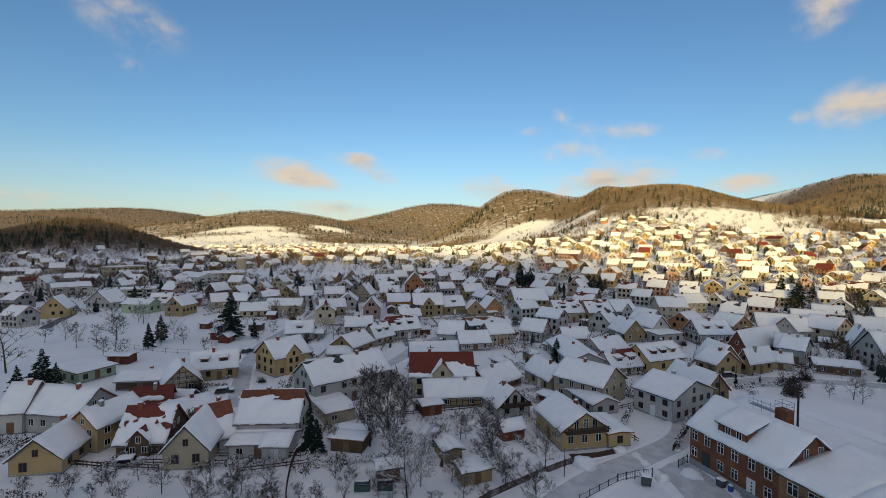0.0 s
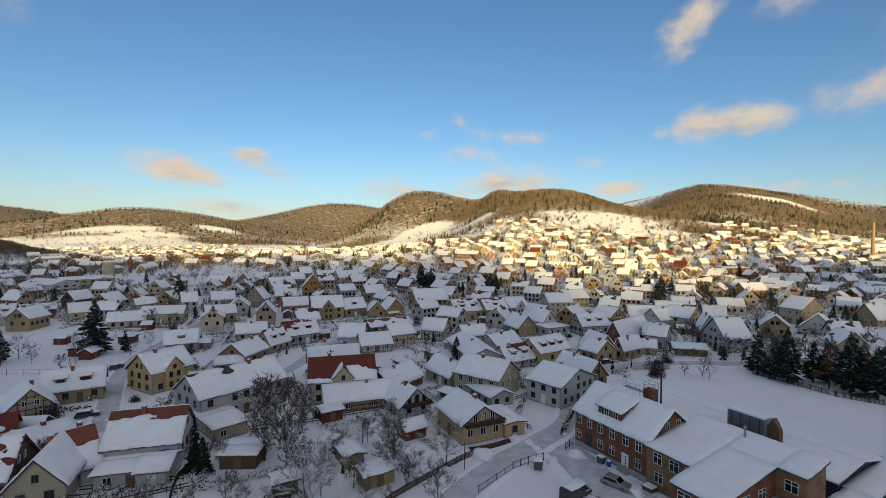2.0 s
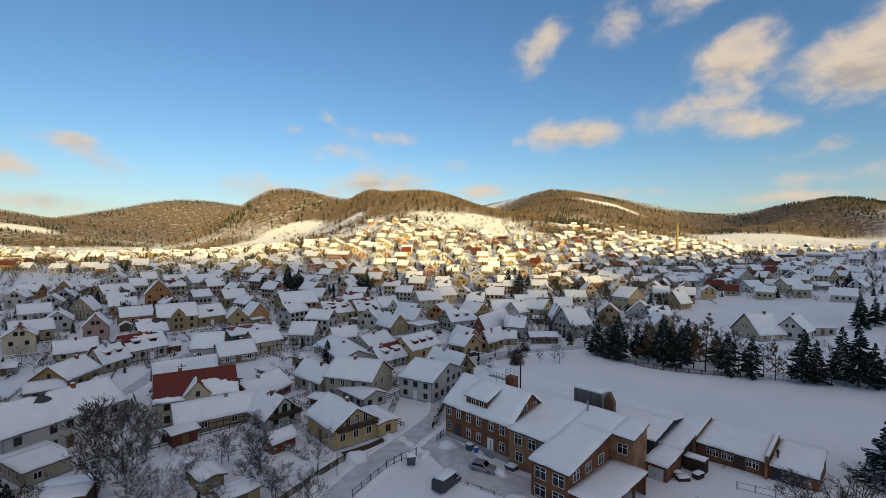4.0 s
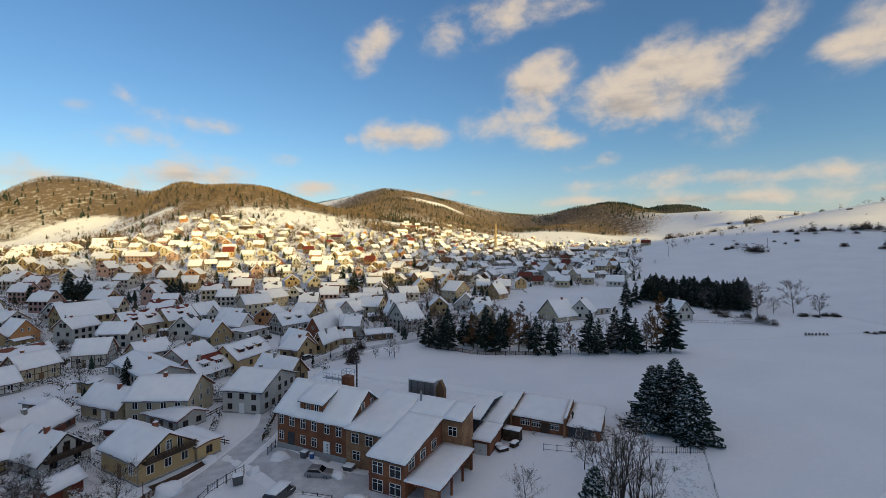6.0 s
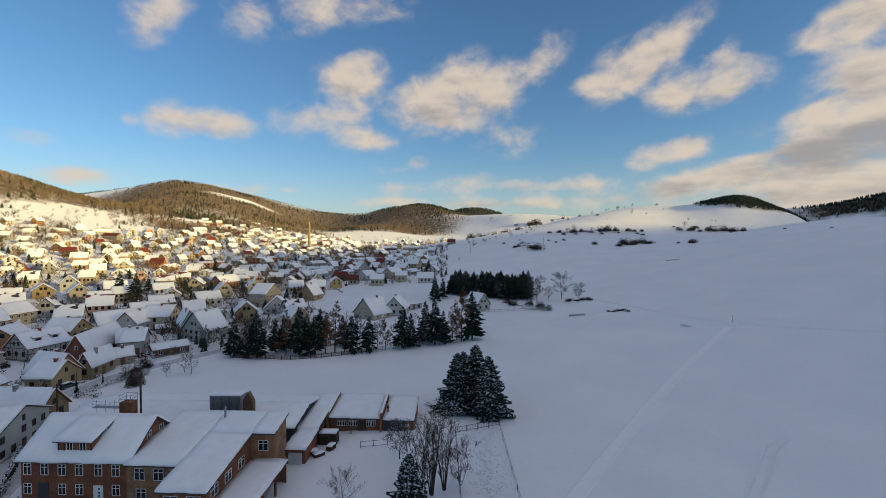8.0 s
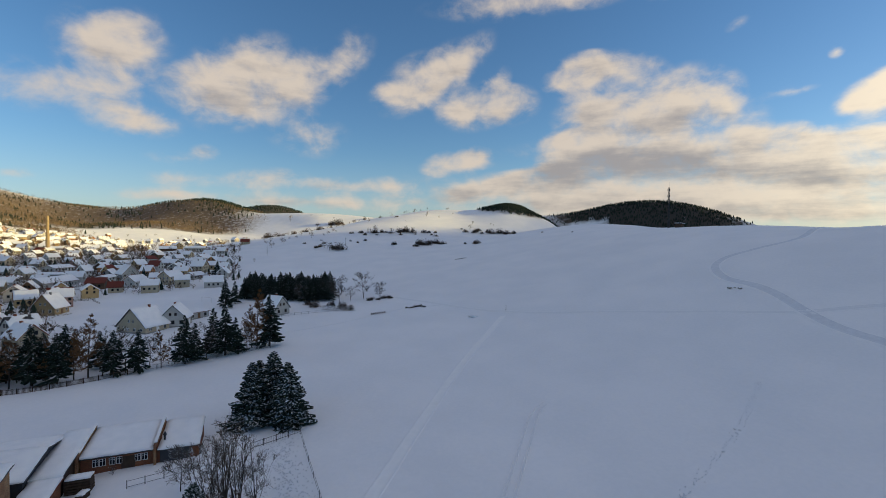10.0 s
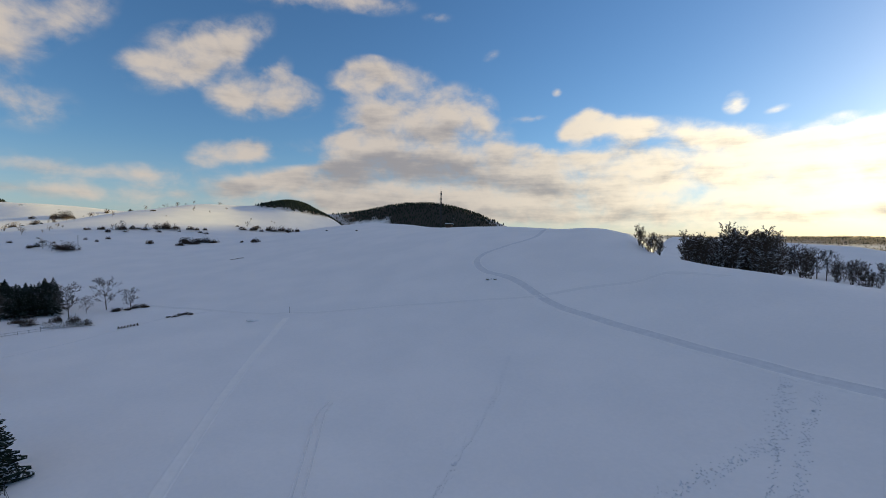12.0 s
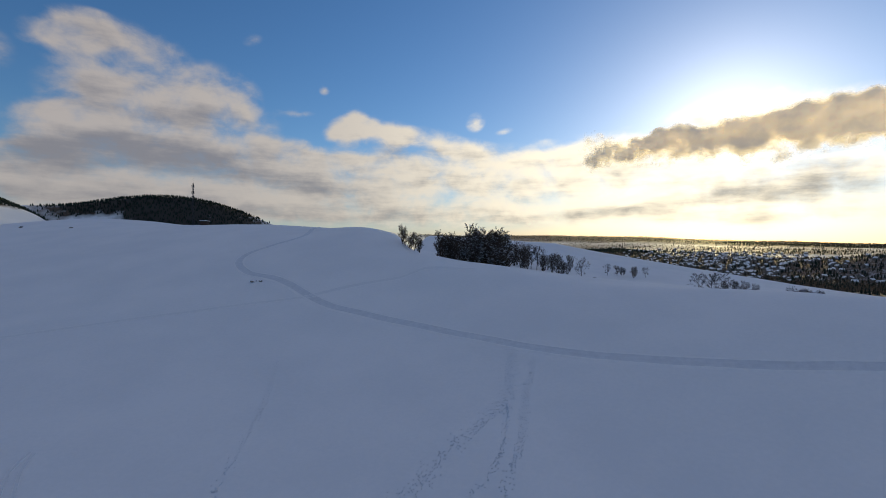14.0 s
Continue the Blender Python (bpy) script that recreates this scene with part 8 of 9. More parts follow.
def far_house(x, y, rot, variant, windows):
    wall, roof, snow, chim, (col, L, W, H, rise, rname, cover) = VARIANTS[variant]
    h = new("house", wall)
    h.matrix_world = pose(x, y, float(ground_z(x, y)), 0, 0, rot)
    tagged(h, f"{COLOUR_WORDS[col]} village house under a snowy {'slate' if rname == 'dark' else 'tiled'} saddle roof", "house", "houses of the village")
    r = part("roof", roof, None, h)
    part("snow_cover", snow, None, r)
    part("chimney", chim, None, h)
    if windows:
        c, s = math.cos(radians(rot)), math.sin(radians(rot))
        sy, sx = (-1 if x * s - y * c < 0 else 1), (1 if -x * c - y * s > 0 else -1)
        m = pose(0, 0, 0, 0, 0, 0 if sy < 0 else 180)
        for px in (-L * 0.36, -L * 0.12, L * 0.12, L * 0.36):
            for pz in ((H * 0.3, H * 0.76) if H > 4.7 else (H * 0.55,)):
                part("window", FAR_WINDOW, None, h, at=m @ pose(px, -W / 2, pz))
        m = pose(0, 0, 0, 0, 0, 90 if sx > 0 else -90)
        for px, pz in ((-W * 0.24, H * 0.6), (W * 0.24, H * 0.6), (-W * 0.1, H + rise * 0.3), (W * 0.1, H + rise * 0.3)):
            part("window", FAR_WINDOW, None, h, at=m @ pose(px, -L / 2, pz))


JOINED = ([], [], [])
FAR_COLOURS = ["white", "cream", "ochre", "yellow", "grey", "orange", "timber", "pink"]


def joined_house(x, y, rot, rg):
    """A small plain house added to the one mesh of the far streets."""
    V, T, M = JOINED
    L, W, H, rise = rg.uniform(6.5, 10), rg.uniform(5.8, 7.8), rg.uniform(2.8, 5.0), rg.uniform(2.3, 3.6)
    if rg.random() < 0.12:
        L, rise = rg.uniform(13, 20), rg.uniform(1, 2.6)
    m = pose(x, y, float(ground_top(x, y)), 0, 0, rot)
    c = rg.choice((0, 0, 0, 0, 0, 1, 1, 1, 2, 3, 4, 4, 5, 6, 7))

    def solid(pts, faces, slot):
        o = len(V)
        V.extend(tuple(m @ Vector(p)) for p in pts)
        T.extend([o + i for i in f] for f in faces)
        M.extend([slot] * len(faces))
    box = ((0, 2, 3, 1), (4, 5, 7, 6), (0, 1, 5, 4), (2, 6, 7, 3), (0, 4, 6, 2), (1, 3, 7, 5))
    pr = [(-W / 2, -3), (W / 2, -3), (W / 2, H), (0, H + rise), (-W / 2, H)]
    solid([(u, a, b) for u in (-L / 2, L / 2) for a, b in pr], ((4, 3, 2, 1, 0), (5, 6, 7, 8, 9), (1, 2, 7, 6), (4, 0, 5, 9)), c)
    o, e, th = 0.5, 0.5 * rise / (W / 2), rg.uniform(0.3, 0.5)
    for s in (-1, 1):
        low, top = (s * (W / 2 + o), H - e), (0, H + rise)
        pts = [(u, *q) for u in (-L / 2 - o, L / 2 + o) for q in (low, top)] + [(u, q[0], q[1] + th) for u in (-L / 2 - o, L / 2 + o) for q in (low, top)]
        solid(pts, ((0, 1, 3, 2), (4, 6, 7, 5), (0, 2, 6, 4), (1, 5, 7, 3), (0, 4, 5, 1), (2, 3, 7, 6)), 8 if rg.random() < 0.93 else 11)
    cx = rg.uniform(-0.3, 0.3) * L
    solid([(cx + i * 0.35, j * 0.35, z) for z in (H, H + rise + 0.9) for j in (-1, 1) for i in (-1, 1)], box, 10)
    for side in (-1, 1):
        for k in range(int(L / 2.6)):
            px = (k + 0.5 - int(L / 2.6) / 2) * 2.4
            for pz in ((H * 0.3, H * 0.75) if H > 4.6 else (H * 0.5,)):
                solid([(px + i * 0.5, side * (W / 2 + 0.02) + j * 0.03, pz + z * 0.6) for z in (-1, 1) for j in (-1, 1) for i in (-1, 1)], box, 9)
        for px in (-W * 0.22, W * 0.22):
            for pz in (H * 0.7, H + rise * 0.25):
                solid([(side * (L / 2 + 0.02) + i * 0.03, px + j * 0.45, pz + z * 0.6) for z in (-1, 1) for j in (-1, 1) for i in (-1, 1)], box, 9)


def fill(az0, az1, r0, r1, gap, most, windows, seed, zmax=70.0, joined=False):
    """Houses at odd spots of a sector, none nearer than gap to another; most share the slope's own direction."""
    rg, made = random.Random(seed), 0
    for _ in range(most * 14):
        a, r = rg.uniform(az0, az1), math.sqrt(rg.uniform(r0 * r0, r1 * r1))
        x, y = r * math.sin(radians(a)), r * math.cos(radians(a))
        z = float(ground_z(x, y))
        if z > zmax or any((x - p) ** 2 + (y - q) ** 2 < (gap * 0.55 + s) ** 2 for p, q, s in PLACED):
            continue
        if float(wood_at(np.float64(x), np.float64(y), ("bare", "spruce", "clear", "meadow"))) > 0.35:
            continue
        PLACED.append((x, y, gap * 0.45))
        rot = 20 + 35 * math.sin(x / 90) + rg.choice((0, 90)) + rg.uniform(-12, 12)
        if joined:
            joined_house(x, y, rot, rg)
        else:
            far_house(x, y, rot, rg.randrange(len(VARIANTS)), windows)
        made += 1
        if made >= most:
            break


def ground_top(x, y):
    r = math.hypot(x, y)
    return ground_z(x, y) + min(1, max(0, (r - 300) / 900)) * (2.5 * rough_noise(x, y, 70.0) + 4 * rough_noise(x + 50, y, 190.0))


fill(-27, -11, 215, 335, 17, 34, 3, 51)
fill(-15, 42, 180, 290, 16.5, 130, 3, 1)
fill(40, 55, 205, 330, 19, 34, 3, 4)
fill(46, 57, 190, 330, 17, 24, 3, 14)
fill(-44, -30, 230, 340, 24, 14, 2, 7)
fill(-12, 44, 288, 345, 17.5, 80, 2, 22)
fill(-14, 45, 285, 470, 17.5, 300, 0, 2, joined=True)
fill(-8, 46, 450, 690, 18.5, 330, 0, 3, 90, True)
fill(44, 62, 320, 950, 17, 200, 0, 5, 60, True)
fill(-44, -8, 340, 1100, 20, 230, 0, 6, 40, True)
fill(-38, -5, 850, 1560, 23, 420, 0, 16, 75, True)
fill(57, 71.5, 300, 500, 17, 70, 0, 31, 60, True)
fill(60, 74, 500, 1150, 26, 40, 0, 9, 60, True)
me = bpy.data.meshes.new("far_houses")
me.from_pydata(JOINED[0], [], JOINED[1])
for k in FAR_COLOURS:
    me.materials.append(WALL[k])
for k in (SNOW, GLASS, BRICKWALL, TILE_RED):
    me.materials.append(k)
me.polygons.foreach_set("material_index", JOINED[2])
tagged(new("far_houses", me), "snow-roofed houses of the far streets on the hillside", "houses", kind="stuff")


# ---- trees past counting: woods on the hills, garden trees among the roofs ----
def blade_tree(kind, seed, boughs):
    """A small tree as loose vertices and triangles: 'bare' a brush of upright boughs, 'spruce' tiers of boughs."""
    rg = random.Random(seed)
    v, f = [], []

    def tri(*p):
        f.append((len(v), len(v) + 1, len(v) + 2))
        v.extend(p)
    if kind == "bare":
        for k in range(3):
            a = k * 2.1 + rg.random()
            tri((-0.02 * math.cos(a), -0.02 * math.sin(a), -0.1), (0.02 * math.cos(a), 0.02 * math.sin(a), -0.1), (0, 0, 0.55))
        for k in range(boughs):
            a, z, l = rg.uniform(0, math.tau), rg.uniform(0.16, 0.45), rg.uniform(0.25, 0.5)
            tip = (math.cos(a) * l * 0.85, math.sin(a) * l * 0.85, min(1.0, z + l * rg.uniform(0.5, 1.2)))
            w = 0.03
            tri((0, 0, z), (tip[0] * 0.6 - math.sin(a) * w, tip[1] * 0.6 + math.cos(a) * w, z + (tip[2] - z) * 0.7), tip)
        for k in range(boughs * 2):
            a, b, q = rg.uniform(0, math.tau), math.asin(rg.uniform(-0.9, 1.0)), rg.uniform(0.45, 1.0) ** 0.5
            c = Vector((math.cos(a) * math.cos(b) * 0.42 * q, math.sin(a) * math.cos(b) * 0.42 * q, 0.6 + 0.38 * q * math.sin(b)))
            d = (Vector((c.x, c.y, c.z - 0.35)).normalized() + Vector((rg.uniform(-1, 1), rg.uniform(-1, 1), rg.uniform(-0.4, 1)))).normalized() * 0.10
            e = d.orthogonal().normalized() * rg.uniform(0.2, 0.45) / math.sqrt(boughs) * 0.35
            tri(tuple(c - d - e), tuple(c - d + e), tuple(c + d))
    else:
        for z, r in ((0.0, 0.36), (0.3, 0.26), (0.56, 0.16)):
            o = rg.random()
            for k in range(5):
                a, b = (k + o) * math.tau / 5, (k + 0.85 + o) * math.tau / 5
                rr = r * rg.uniform(0.8, 1.15)
                tri((math.cos(a) * rr, math.sin(a) * rr, z), (math.cos(b) * rr, math.sin(b) * rr, z + rg.uniform(-0.02, 0.02)), (0, 0, z + 0.42))
    return np.array(v), np.array(f)


def joined_trees(name, spots, kind, material, label, boughs=11):
    """One mesh of many small trees; spots: rows of x, y, height."""
    temps = [blade_tree(kind, s, boughs) for s in range(5)]
    rng = np.random.default_rng(3)
    V, T, base = [], [], 0
    for k, (x, y, h) in enumerate(spots):
        v, f = temps[k % 5]
        a = rng.uniform(0, math.tau)
        c, s, w = math.cos(a), math.sin(a), h * rng.uniform(0.7, 1.05)
        V.append(np.stack([(v[:, 0] * c - v[:, 1] * s) * w + x, (v[:, 0] * s + v[:, 1] * c) * w + y, v[:, 2] * h], 1) + (0, 0, float(ground_top(x, y)) - 0.06 * h))
        T.append(f + base)
        base += len(v)
    V, T = np.concatenate(V), np.concatenate(T)
    me = bpy.data.meshes.new(name)
    me.vertices.add(len(V))
    me.vertices.foreach_set("co", V.ravel())
    me.loops.add(T.size)
    me.loops.foreach_set("vertex_index", T.ravel().astype(np.int32))
    me.polygons.add(len(T))
    me.polygons.foreach_set("loop_start", np.arange(0, T.size, 3, dtype=np.int32))
    me.update(calc_edges=True)
    me.materials.append(material)
    return tagged(new(name, me), label, "trees", kind="stuff")


FAR_BARE = mat("brown_wood", (0.21, 0.15, 0.10), (0.125, 0.095, 0.068), 0.02, 0.95, 0.0, vary=0.3, island=True, fine=0.3)
FAR_SPRUCE = mat("dark_fir_wood", (0.025, 0.04, 0.03), (0.015, 0.028, 0.022), 0.02, 0.95, 0.0, vary=0.3, island=True, fine=0.3)
bare_spots, fir_spots = [], []
rng = np.random.default_rng(21)
for az0, az1, r0, r1, gap in ((-47, 80, 560, 3900, 0.19), (96, 140, 560, 1500, 0.11), (148, 205, 1000, 3900, 0.17)):
    n_az = int((az1 - az0) / gap)
    r = r0
    while r < r1:
        az = np.radians(az0 + (np.arange(n_az) + rng.random(n_az)) * gap)
        rr = r * (1 + rng.random(n_az) * 0.014)
        x, y = rr * np.sin(az), rr * np.cos(az)
        clear = wood_at(x, y, ("clear",))
        b, s = np.clip(wood_at(x, y, ("bare",)) - clear, 0, 1), np.clip(wood_at(x, y, ("spruce",)) - clear, 0, 1)
        tall = rng.uniform(8.5, 11.5, n_az)
        for k in np.nonzero(np.maximum(b, s) > rng.uniform(0.2, 0.75, n_az))[0]:
            evergreen = s[k] > b[k] or rng.random() < (0.3 if az0 > 90 else 0.07 + 0.3 * (rough_noise(x[k], y[k], 130.0) > 0.45))
            (fir_spots if evergreen else bare_spots).append((float(x[k]), float(y[k]), float(tall[k] * (0.48 if 90 < az0 < 140 else 0.95))))
        r *= 1.0115 if az0 < 90 else 1.008 if az0 < 140 else 1.011
joined_trees("bare_woods", bare_spots, "bare", FAR_BARE, "brown leafless woods on the hills", 4)
joined_trees("fir_woods", fir_spots, "spruce", FAR_SPRUCE, "dark fir woods on the hills")
spots, firs = [], []
rg = random.Random(31)
for _ in range(10500):
    a = rg.uniform(-46, 64)
    r = math.sqrt(rg.uniform(66 ** 2, 760 ** 2))
    x, y = r * math.sin(radians(a)), r * math.cos(radians(a))
    if float(wood_at(np.float64(x), np.float64(y), ("meadow",))) > 0.4 or (a > 55 and r < 330) or (a < -20 and r < 260):
        continue
    if any((x - p) ** 2 + (y - q) ** 2 < (t * 0.72 + 0.4) ** 2 for p, q, t in PLACED):
        continue
    (firs if rg.random() < 0.14 else spots).append((x, y, rg.uniform(1.0, 3.2) if r < 130 else rg.uniform(1.5, 5) if r < 220 or rg.random() < 0.35 else rg.uniform(3, 9)))
for _ in range(420):
    a, r = rg.uniform(40, 56), math.sqrt(rg.uniform(160 ** 2, 330 ** 2))
    x, y = r * math.sin(radians(a)), r * math.cos(radians(a))
    if not any((x - p) ** 2 + (y - q) ** 2 < (t * 0.8 + 0.8) ** 2 for p, q, t in PLACED):
        (firs if rg.random() < 0.2 else spots).append((x, y, rg.uniform(2.5, 7.5)))
for a0, a1, r0, r1, n in ((-46, -6, 330, 1500, 2600), (-20, 30, 560, 800, 700), (30, 62, 500, 1000, 700), (62, 84, 500, 1200, 260), (84, 104, 650, 1000, 60)):
    for _ in range(n):
        a, r = rg.uniform(a0, a1), rg.uniform(r0, r1)
        spots.append((r * math.sin(radians(a)), r * math.cos(radians(a)), rg.uniform(3, 9)))
for _ in range(9000):
    a, r = rg.uniform(-40, -4), rg.uniform(900, 1680)
    x, y = r * math.sin(radians(a)), r * math.cos(radians(a))
    if rough_noise(x, y, 45.0) + 0.5 * rough_noise(x, y, 17.0) > 0.25 and float(wood_at(np.float64(x), np.float64(y), ("clear",))) < 0.4:
        (firs if rg.random() < 0.12 else spots).append((x, y, rg.uniform(4, 9)))
for _ in range(5200):
    a, r = rg.uniform(2, 62), rg.uniform(480, 1050)
    x, y = r * math.sin(radians(a)), r * math.cos(radians(a))
    if rough_noise(x, y, 38.0) + 0.5 * rough_noise(x, y, 13.0) > 0.28 and not any((x - p) ** 2 + (y - q) ** 2 < 64 for p, q, t in PLACED):
        (firs if rg.random() < 0.06 else spots).append((x, y, rg.uniform(3.5, 8)))
for _ in range(520):
    a, r = rg.uniform(56, 73), rg.uniform(296, 560)
    x, y = r * math.sin(radians(a)), r * math.cos(radians(a))
    if not any((x - p) ** 2 + (y - q) ** 2 < 40 for p, q, t in PLACED):
        (firs if rg.random() < 0.12 else spots).append((x, y, rg.uniform(2.5, 7)))
GARDEN = mat("garden_trees", (0.13, 0.085, 0.055), (0.08, 0.056, 0.042), 0.1, 0.95, 0.0, vary=0.3, island=True, fine=1.0, snow=0.75)
joined_trees("garden_trees", spots, "bare", GARDEN, "bare fruit trees and bushes among the roofs", 11)
joined_trees("garden_firs", firs, "spruce", FAR_SPRUCE, "small dark firs among the roofs")
# the town in the far valley, a sprinkle of roofs
V, T = [], []
rg = random.Random(77)
for _ in range(620):
    a = rg.triangular(172, 200, 183)
    r = rg.triangular(1120, 2500, 1500)
    if r < 1500 and rough_noise(a * 60.0, r, 150.0) < -0.2:
        continue
    x, y = r * math.sin(radians(a)), r * math.cos(radians(a))
    z, w, h = float(ground_top(x, y)), rg.uniform(4, 6), rg.uniform(3, 5)
    c, s = math.cos(r), math.sin(r)
    o = len(V)
    for u, v, q in ((-1, -1, -2), (1, -1, -2), (1, 1, -2), (-1, 1, -2), (-1, -1, h), (1, -1, h), (1, 1, h), (-1, 1, h), (-1, 0, h + 4), (1, 0, h + 4)):
        V.append((x + (u * c - v * s) * w, y + (u * s + v * c) * w * 0.7, z + q))
    T += [[o + i for i in f] for f in ((0, 1, 5, 4), (2, 3, 7, 6), (1, 2, 6, 9, 5), (3, 0, 4, 8, 7), (4, 5, 9, 8), (6, 7, 8, 9))]
me = bpy.data.meshes.new("far_town")
me.from_pydata(V, [], T)
me.materials.append(WALL["grey"])
me.materials.append(SNOW)
me.polygons.foreach_set("material_index", [1 if i % 6 > 3 else 0 for i in range(len(T))])
tagged(new("far_town", me), "roofs of a far town in the hazy valley", "houses", kind="stuff")


# ---- gardens of the village: hedges and fences round the plots, sheds, parked cars ----
STREETS = [smooth_line(p, 3.0) for p in (
    [(8, 52), (16, 61), (25, 69), (33, 74), (44, 82), (51, 94), (56, 106), (70, 113), (88, 116), (105, 112), (120, 108)],
    [(37, 77), (38, 68), (38, 60), (41, 52), (46, 42)],
    [(-44, 96), (-50, 112), (-56, 130), (-60, 154), (-57, 196), (-52, 250), (-48, 290)],
    [(-46, 104), (-29, 105), (-15, 130), (-4, 159), (20, 178), (60, 188), (100, 185)])]


def free_spot(x, y, room, street=4.0):
    """Whether a spot is clear of houses and streets, and inside the village."""
    r, a = math.hypot(x, y), math.degrees(math.atan2(x, y))
    if r < 55 or a < -46 or a > 60 or (a > 40 and r < 190) or (a > 30 and r < 112) or (a > 12 and r < 82) or (a < -20 and 120 < r < 250 and a < -28):
        return False
    if any((x - p) ** 2 + (y - q) ** 2 < (s * 0.72 + room) ** 2 for p, q, s in PLACED):
        return False
    return all((x - q.x) ** 2 + (y - q.y) ** 2 > street ** 2 for line in STREETS for q in line)


def plot_edges(x, y, rot, half_l, half_w, rg):
    c, s = math.cos(radians(rot)), math.sin(radians(rot))
    pts = [(x + u * c - v * s, y + u * s + v * c) for u, v in ((-half_l, -half_w), (half_l, -half_w), (half_l, half_w), (-half_l, half_w))]
    sides = [0, 1, 2, 3]
    rg.shuffle(sides)
    return [(pts[k], pts[(k + 1) % 4]) for k in sides[:3]]


rg = random.Random(61)
hv, ht, fv, ft = [], [], [], []
for hx, hy, hr in list(PLACED):
    r = math.hypot(hx, hy)
    if r > 420 or hy < 40:
        continue
    rot = 20 + 35 * math.sin(hx / 90) + rg.uniform(-10, 10)
    for a, b in plot_edges(hx, hy, rot, hr + rg.uniform(2, 5), hr + rg.uniform(2, 6), rg):
        length = math.dist(a, b)
        hedge_here, tall = rg.random() < 0.6, rg.uniform(0.7, 1.7)
        n = int(length / (0.55 if r < 200 else 0.9))
        last = None
        for k in range(n):
            t = k / n
            x, y = a[0] + (b[0] - a[0]) * t, a[1] + (b[1] - a[1]) * t
            if not free_spot(x, y, 0.3, 3.2):
                last = None
                continue
            z = float(ground_z(x, y))
            if hedge_here:
                for _ in range(22 if r < 120 else 8):
                    q = Vector((x + rg.gauss(0, 0.3), y + rg.gauss(0, 0.3), z + rg.uniform(0.1, tall)))
                    d = Vector((rg.uniform(-1, 1), rg.uniform(-1, 1), rg.uniform(-0.2, 1))).normalized() * (0.2 if r < 120 else 0.34)
                    s = d.orthogonal().normalized() * rg.uniform(0.05, 0.11) * (1 if r < 120 else 1.8)
                    o = len(hv)
                    hv.extend(tuple(q + p) for p in (-d - s * 0.4, s, d, -s))
                    ht.append((o, o + 1, o + 2, o + 3))
            elif last and k % 3 == 0:
                ex, ey = (b[0] - a[0]) / length * 0.03, (b[1] - a[1]) / length * 0.03
                for z0, z1, p, q in ((0.35, 0.5, last, (x, y, z)), (0.8, 0.95, last, (x, y, z)), (-0.2, 1.1, (x - ex * 2, y - ey * 2, z), (x + ex * 2, y + ey * 2, z))):
                    o = len(fv)
                    fv.extend((u[0] + i * ey, u[1] - i * ex, u[2] + w) for u in (p, q) for w in (z0, z1) for i in (-1, 1))
                    ft.extend([o + i for i in f] for f in ((0, 1, 3, 2), (4, 6, 7, 5), (0, 4, 5, 1), (2, 3, 7, 6), (0, 2, 6, 4), (1, 5, 7, 3)))
                last = (x, y, z)
            elif not last:
                last = (x, y, z)
for name, v, f, m, label, cat in (("garden_hedges", hv, ht, HEDGE, "dark snow-dusted hedges round the village plots", "hedges"), ("garden_fences", fv, ft, BEAM, "dark wooden fences round the village plots", "fences")):
    me = bpy.data.meshes.new(name)
    me.from_pydata(v, [], f)
    me.materials.append(m)
    tagged(new(name, me), label, cat, kind="stuff")

# garden trees and shrubs among the near houses
for az0, az1, r0, r1, n in ((-44, 30, 60, 130, 70), (-20, 45, 130, 210, 60)):
    for _ in range(n * 3):
        a, r = rg.uniform(az0, az1), math.sqrt(rg.uniform(r0 * r0, r1 * r1))
        x, y = r * math.sin(radians(a)), r * math.cos(radians(a))
        if n > 0 and free_spot(x, y, 1.2, 4.5):
            n -= 1
            tree(rg.choice(("frosted", "shrub", "shrub")), x, y, rg.uniform(2.0, 4.5), rg.randrange(3), group="garden shrubs")

# garden sheds
made = 0
for _ in range(400):
    a, r = rg.uniform(-44, 45), math.sqrt(rg.uniform(62 ** 2, 210 ** 2))
    x, y = r * math.sin(radians(a)), r * math.cos(radians(a))
    if made < 38 and free_spot(x, y, 2.6, 5.5):
        made += 1
        house(x, y, 20 + 35 * math.sin(x / 90) + rg.choice((0, 90)), rg.uniform(3, 5), rg.uniform(2.6, 3.6), rg.uniform(1.9, 2.3), rg.uniform(0.5, 1.1), rg.choice(("timber", "timber", "redwood", "grey", "ochre")), roof="dark", plain=True)

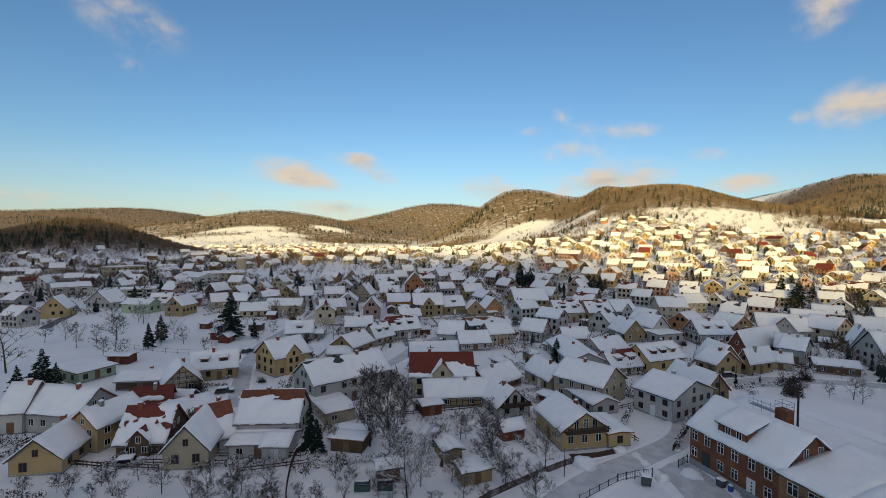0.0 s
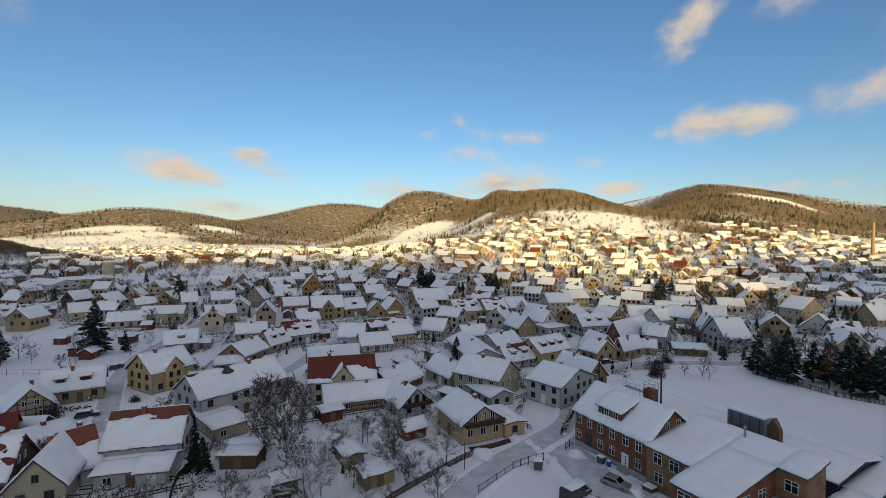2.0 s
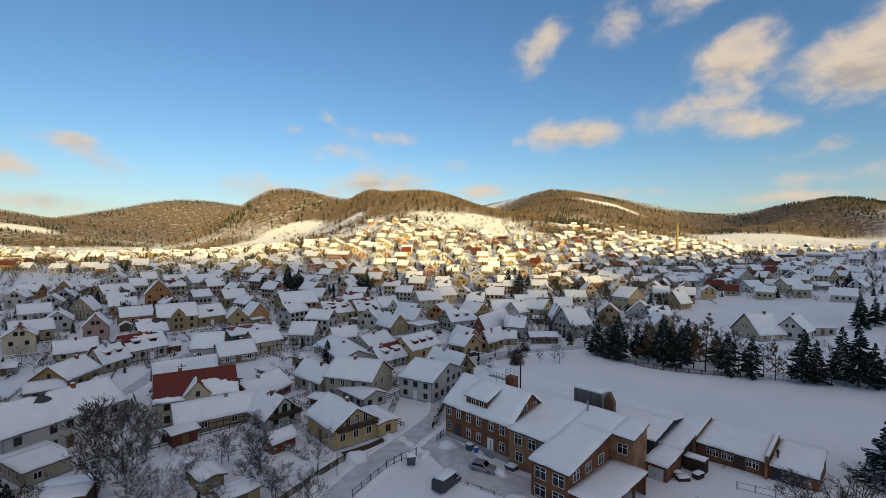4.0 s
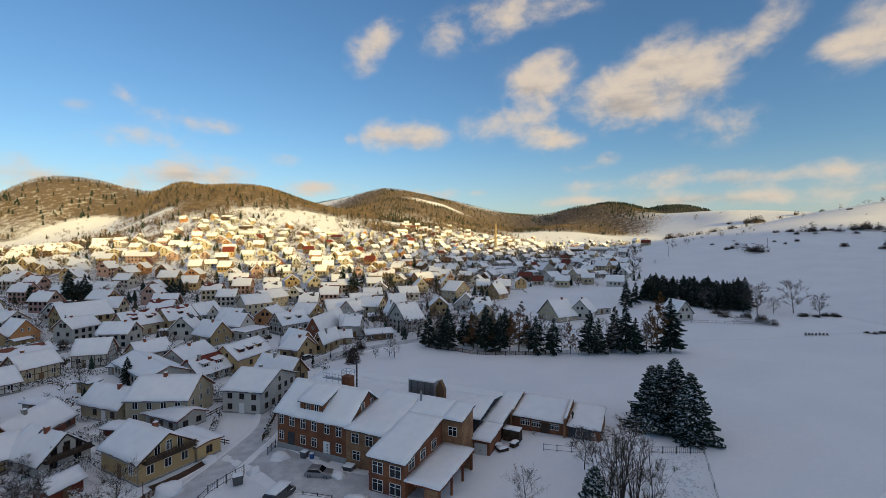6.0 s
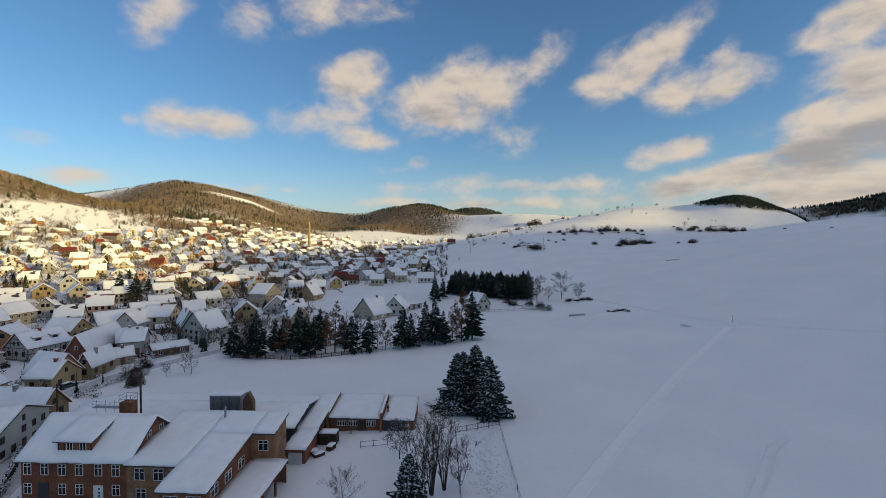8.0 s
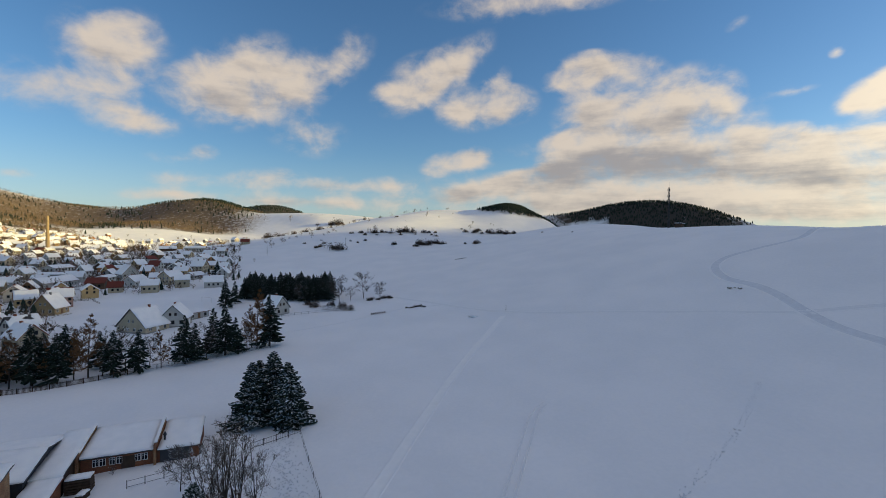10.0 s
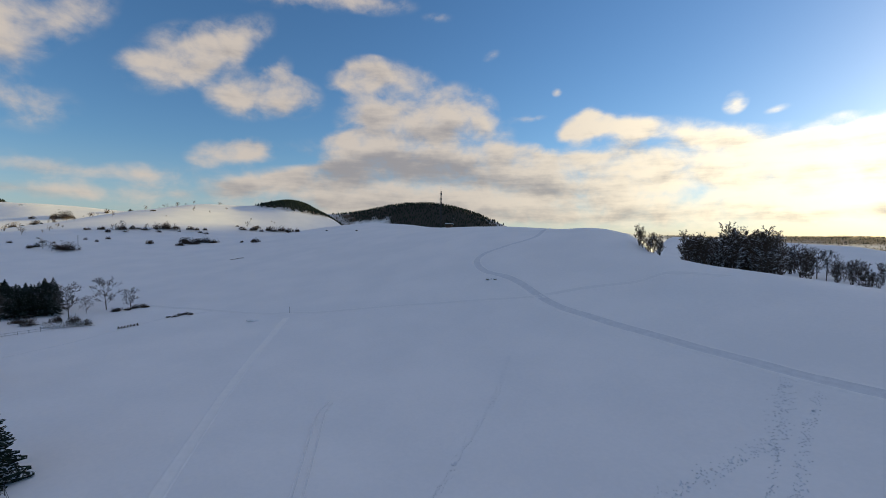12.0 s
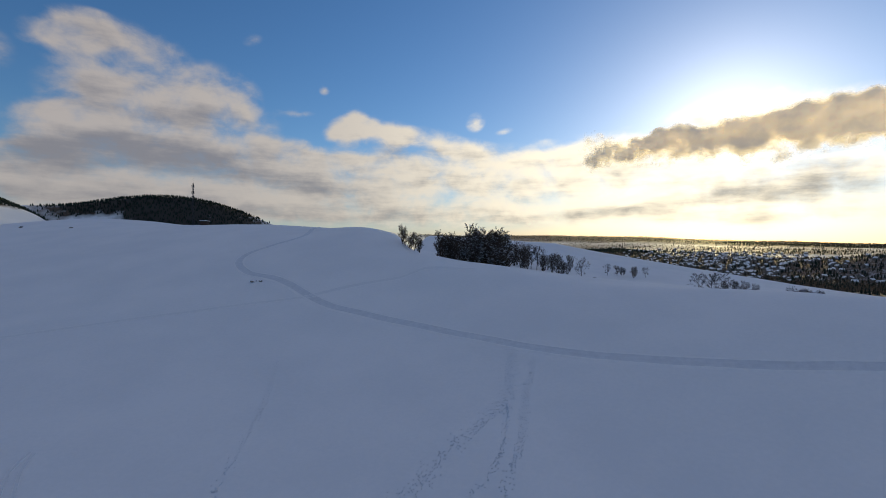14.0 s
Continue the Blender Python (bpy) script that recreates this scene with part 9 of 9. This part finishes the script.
# cars parked along the streets
PAINT_RED, PAINT_BLUE = mat("red_car_paint", (0.22, 0.02, 0.02), (0.2, 0.02, 0.02), 3.0, 0.3, spec=0.6), mat("blue_car_paint", (0.03, 0.05, 0.12), (0.03, 0.05, 0.11), 3.0, 0.3, spec=0.6)


def to_yard(x, y):
    c, s = math.cos(radians(WR)), math.sin(radians(WR))
    return (x - WX) * c + (y - WY) * s, -(x - WX) * s + (y - WY) * c


for x, y, rot, label, paint, snowy in ((-50.5, 104.5, 20, "dark estate car parked beside the village street", BLACK_PAINT, True), (-45, 77.5, 80, "snow-covered car parked between the houses", PAINT_BLUE, True),
                                       (-47, 82.5, 80, "black car parked between the houses", BLACK_PAINT, True), (-49, 70.5, 15, "silver car under snow beside the shed", SILVER, True),
                                       (54, 98.5, 60, "silver car parked beside the street", SILVER, True), (64, 115.5, 20, "red car parked beside the street", PAINT_RED, True),
                                       (-61, 141, 80, "dark car parked beside the village street", BLACK_PAINT, True), (-8, 150, 60, "blue car parked beside the village street", PAINT_BLUE, True),
                                       (30, 184, 10, "silver car parked beside the village street", SILVER, True), (76, 119, 10, "dark car parked beside the street", BLACK_PAINT, True)):
    car(*to_yard(x, y), rot, label, paint, snowy)

# glazed cold frames and a garden box behind the lane
for x, y, rot in ((-11.3, 64.6, 4), (-8.0, 64.9, 4)):
    f = thing("cold_frame", x, y, rot, "glazed garden cold frame with snow on its lid", "cold frame", "cold frames")
    bm = bmesh.new()
    add_box(bm, -1.1, 1.1, -0.8, 0.8, -0.2, 0.9)
    part("body", bm, WALL["darkgreen"], f)
    bm = bmesh.new()
    lattice(bm, [-1.15, -1.07, -0.04, 0.04, 1.07, 1.15], [-0.85, -0.77, 0.77, 0.85], -0.03, 0.03)
    lid = part("lid", bm, METAL, f, at=pose(0, 0, 0.98, 84))
    bm = bmesh.new()
    add_box(bm, -1.07, 1.07, -0.01, 0.01, -0.77, 0.77)
    part("pane", bm, GLASS, lid)
    bm = bmesh.new()
    snow_sheet(bm, (-1.1, 0.1, 1.02), (1, 0, 0), (0, 1, -0.1), 2.0, 0.7, 0.1, 0.9, 5)
    part("snow_cover", bm, SNOW, f)
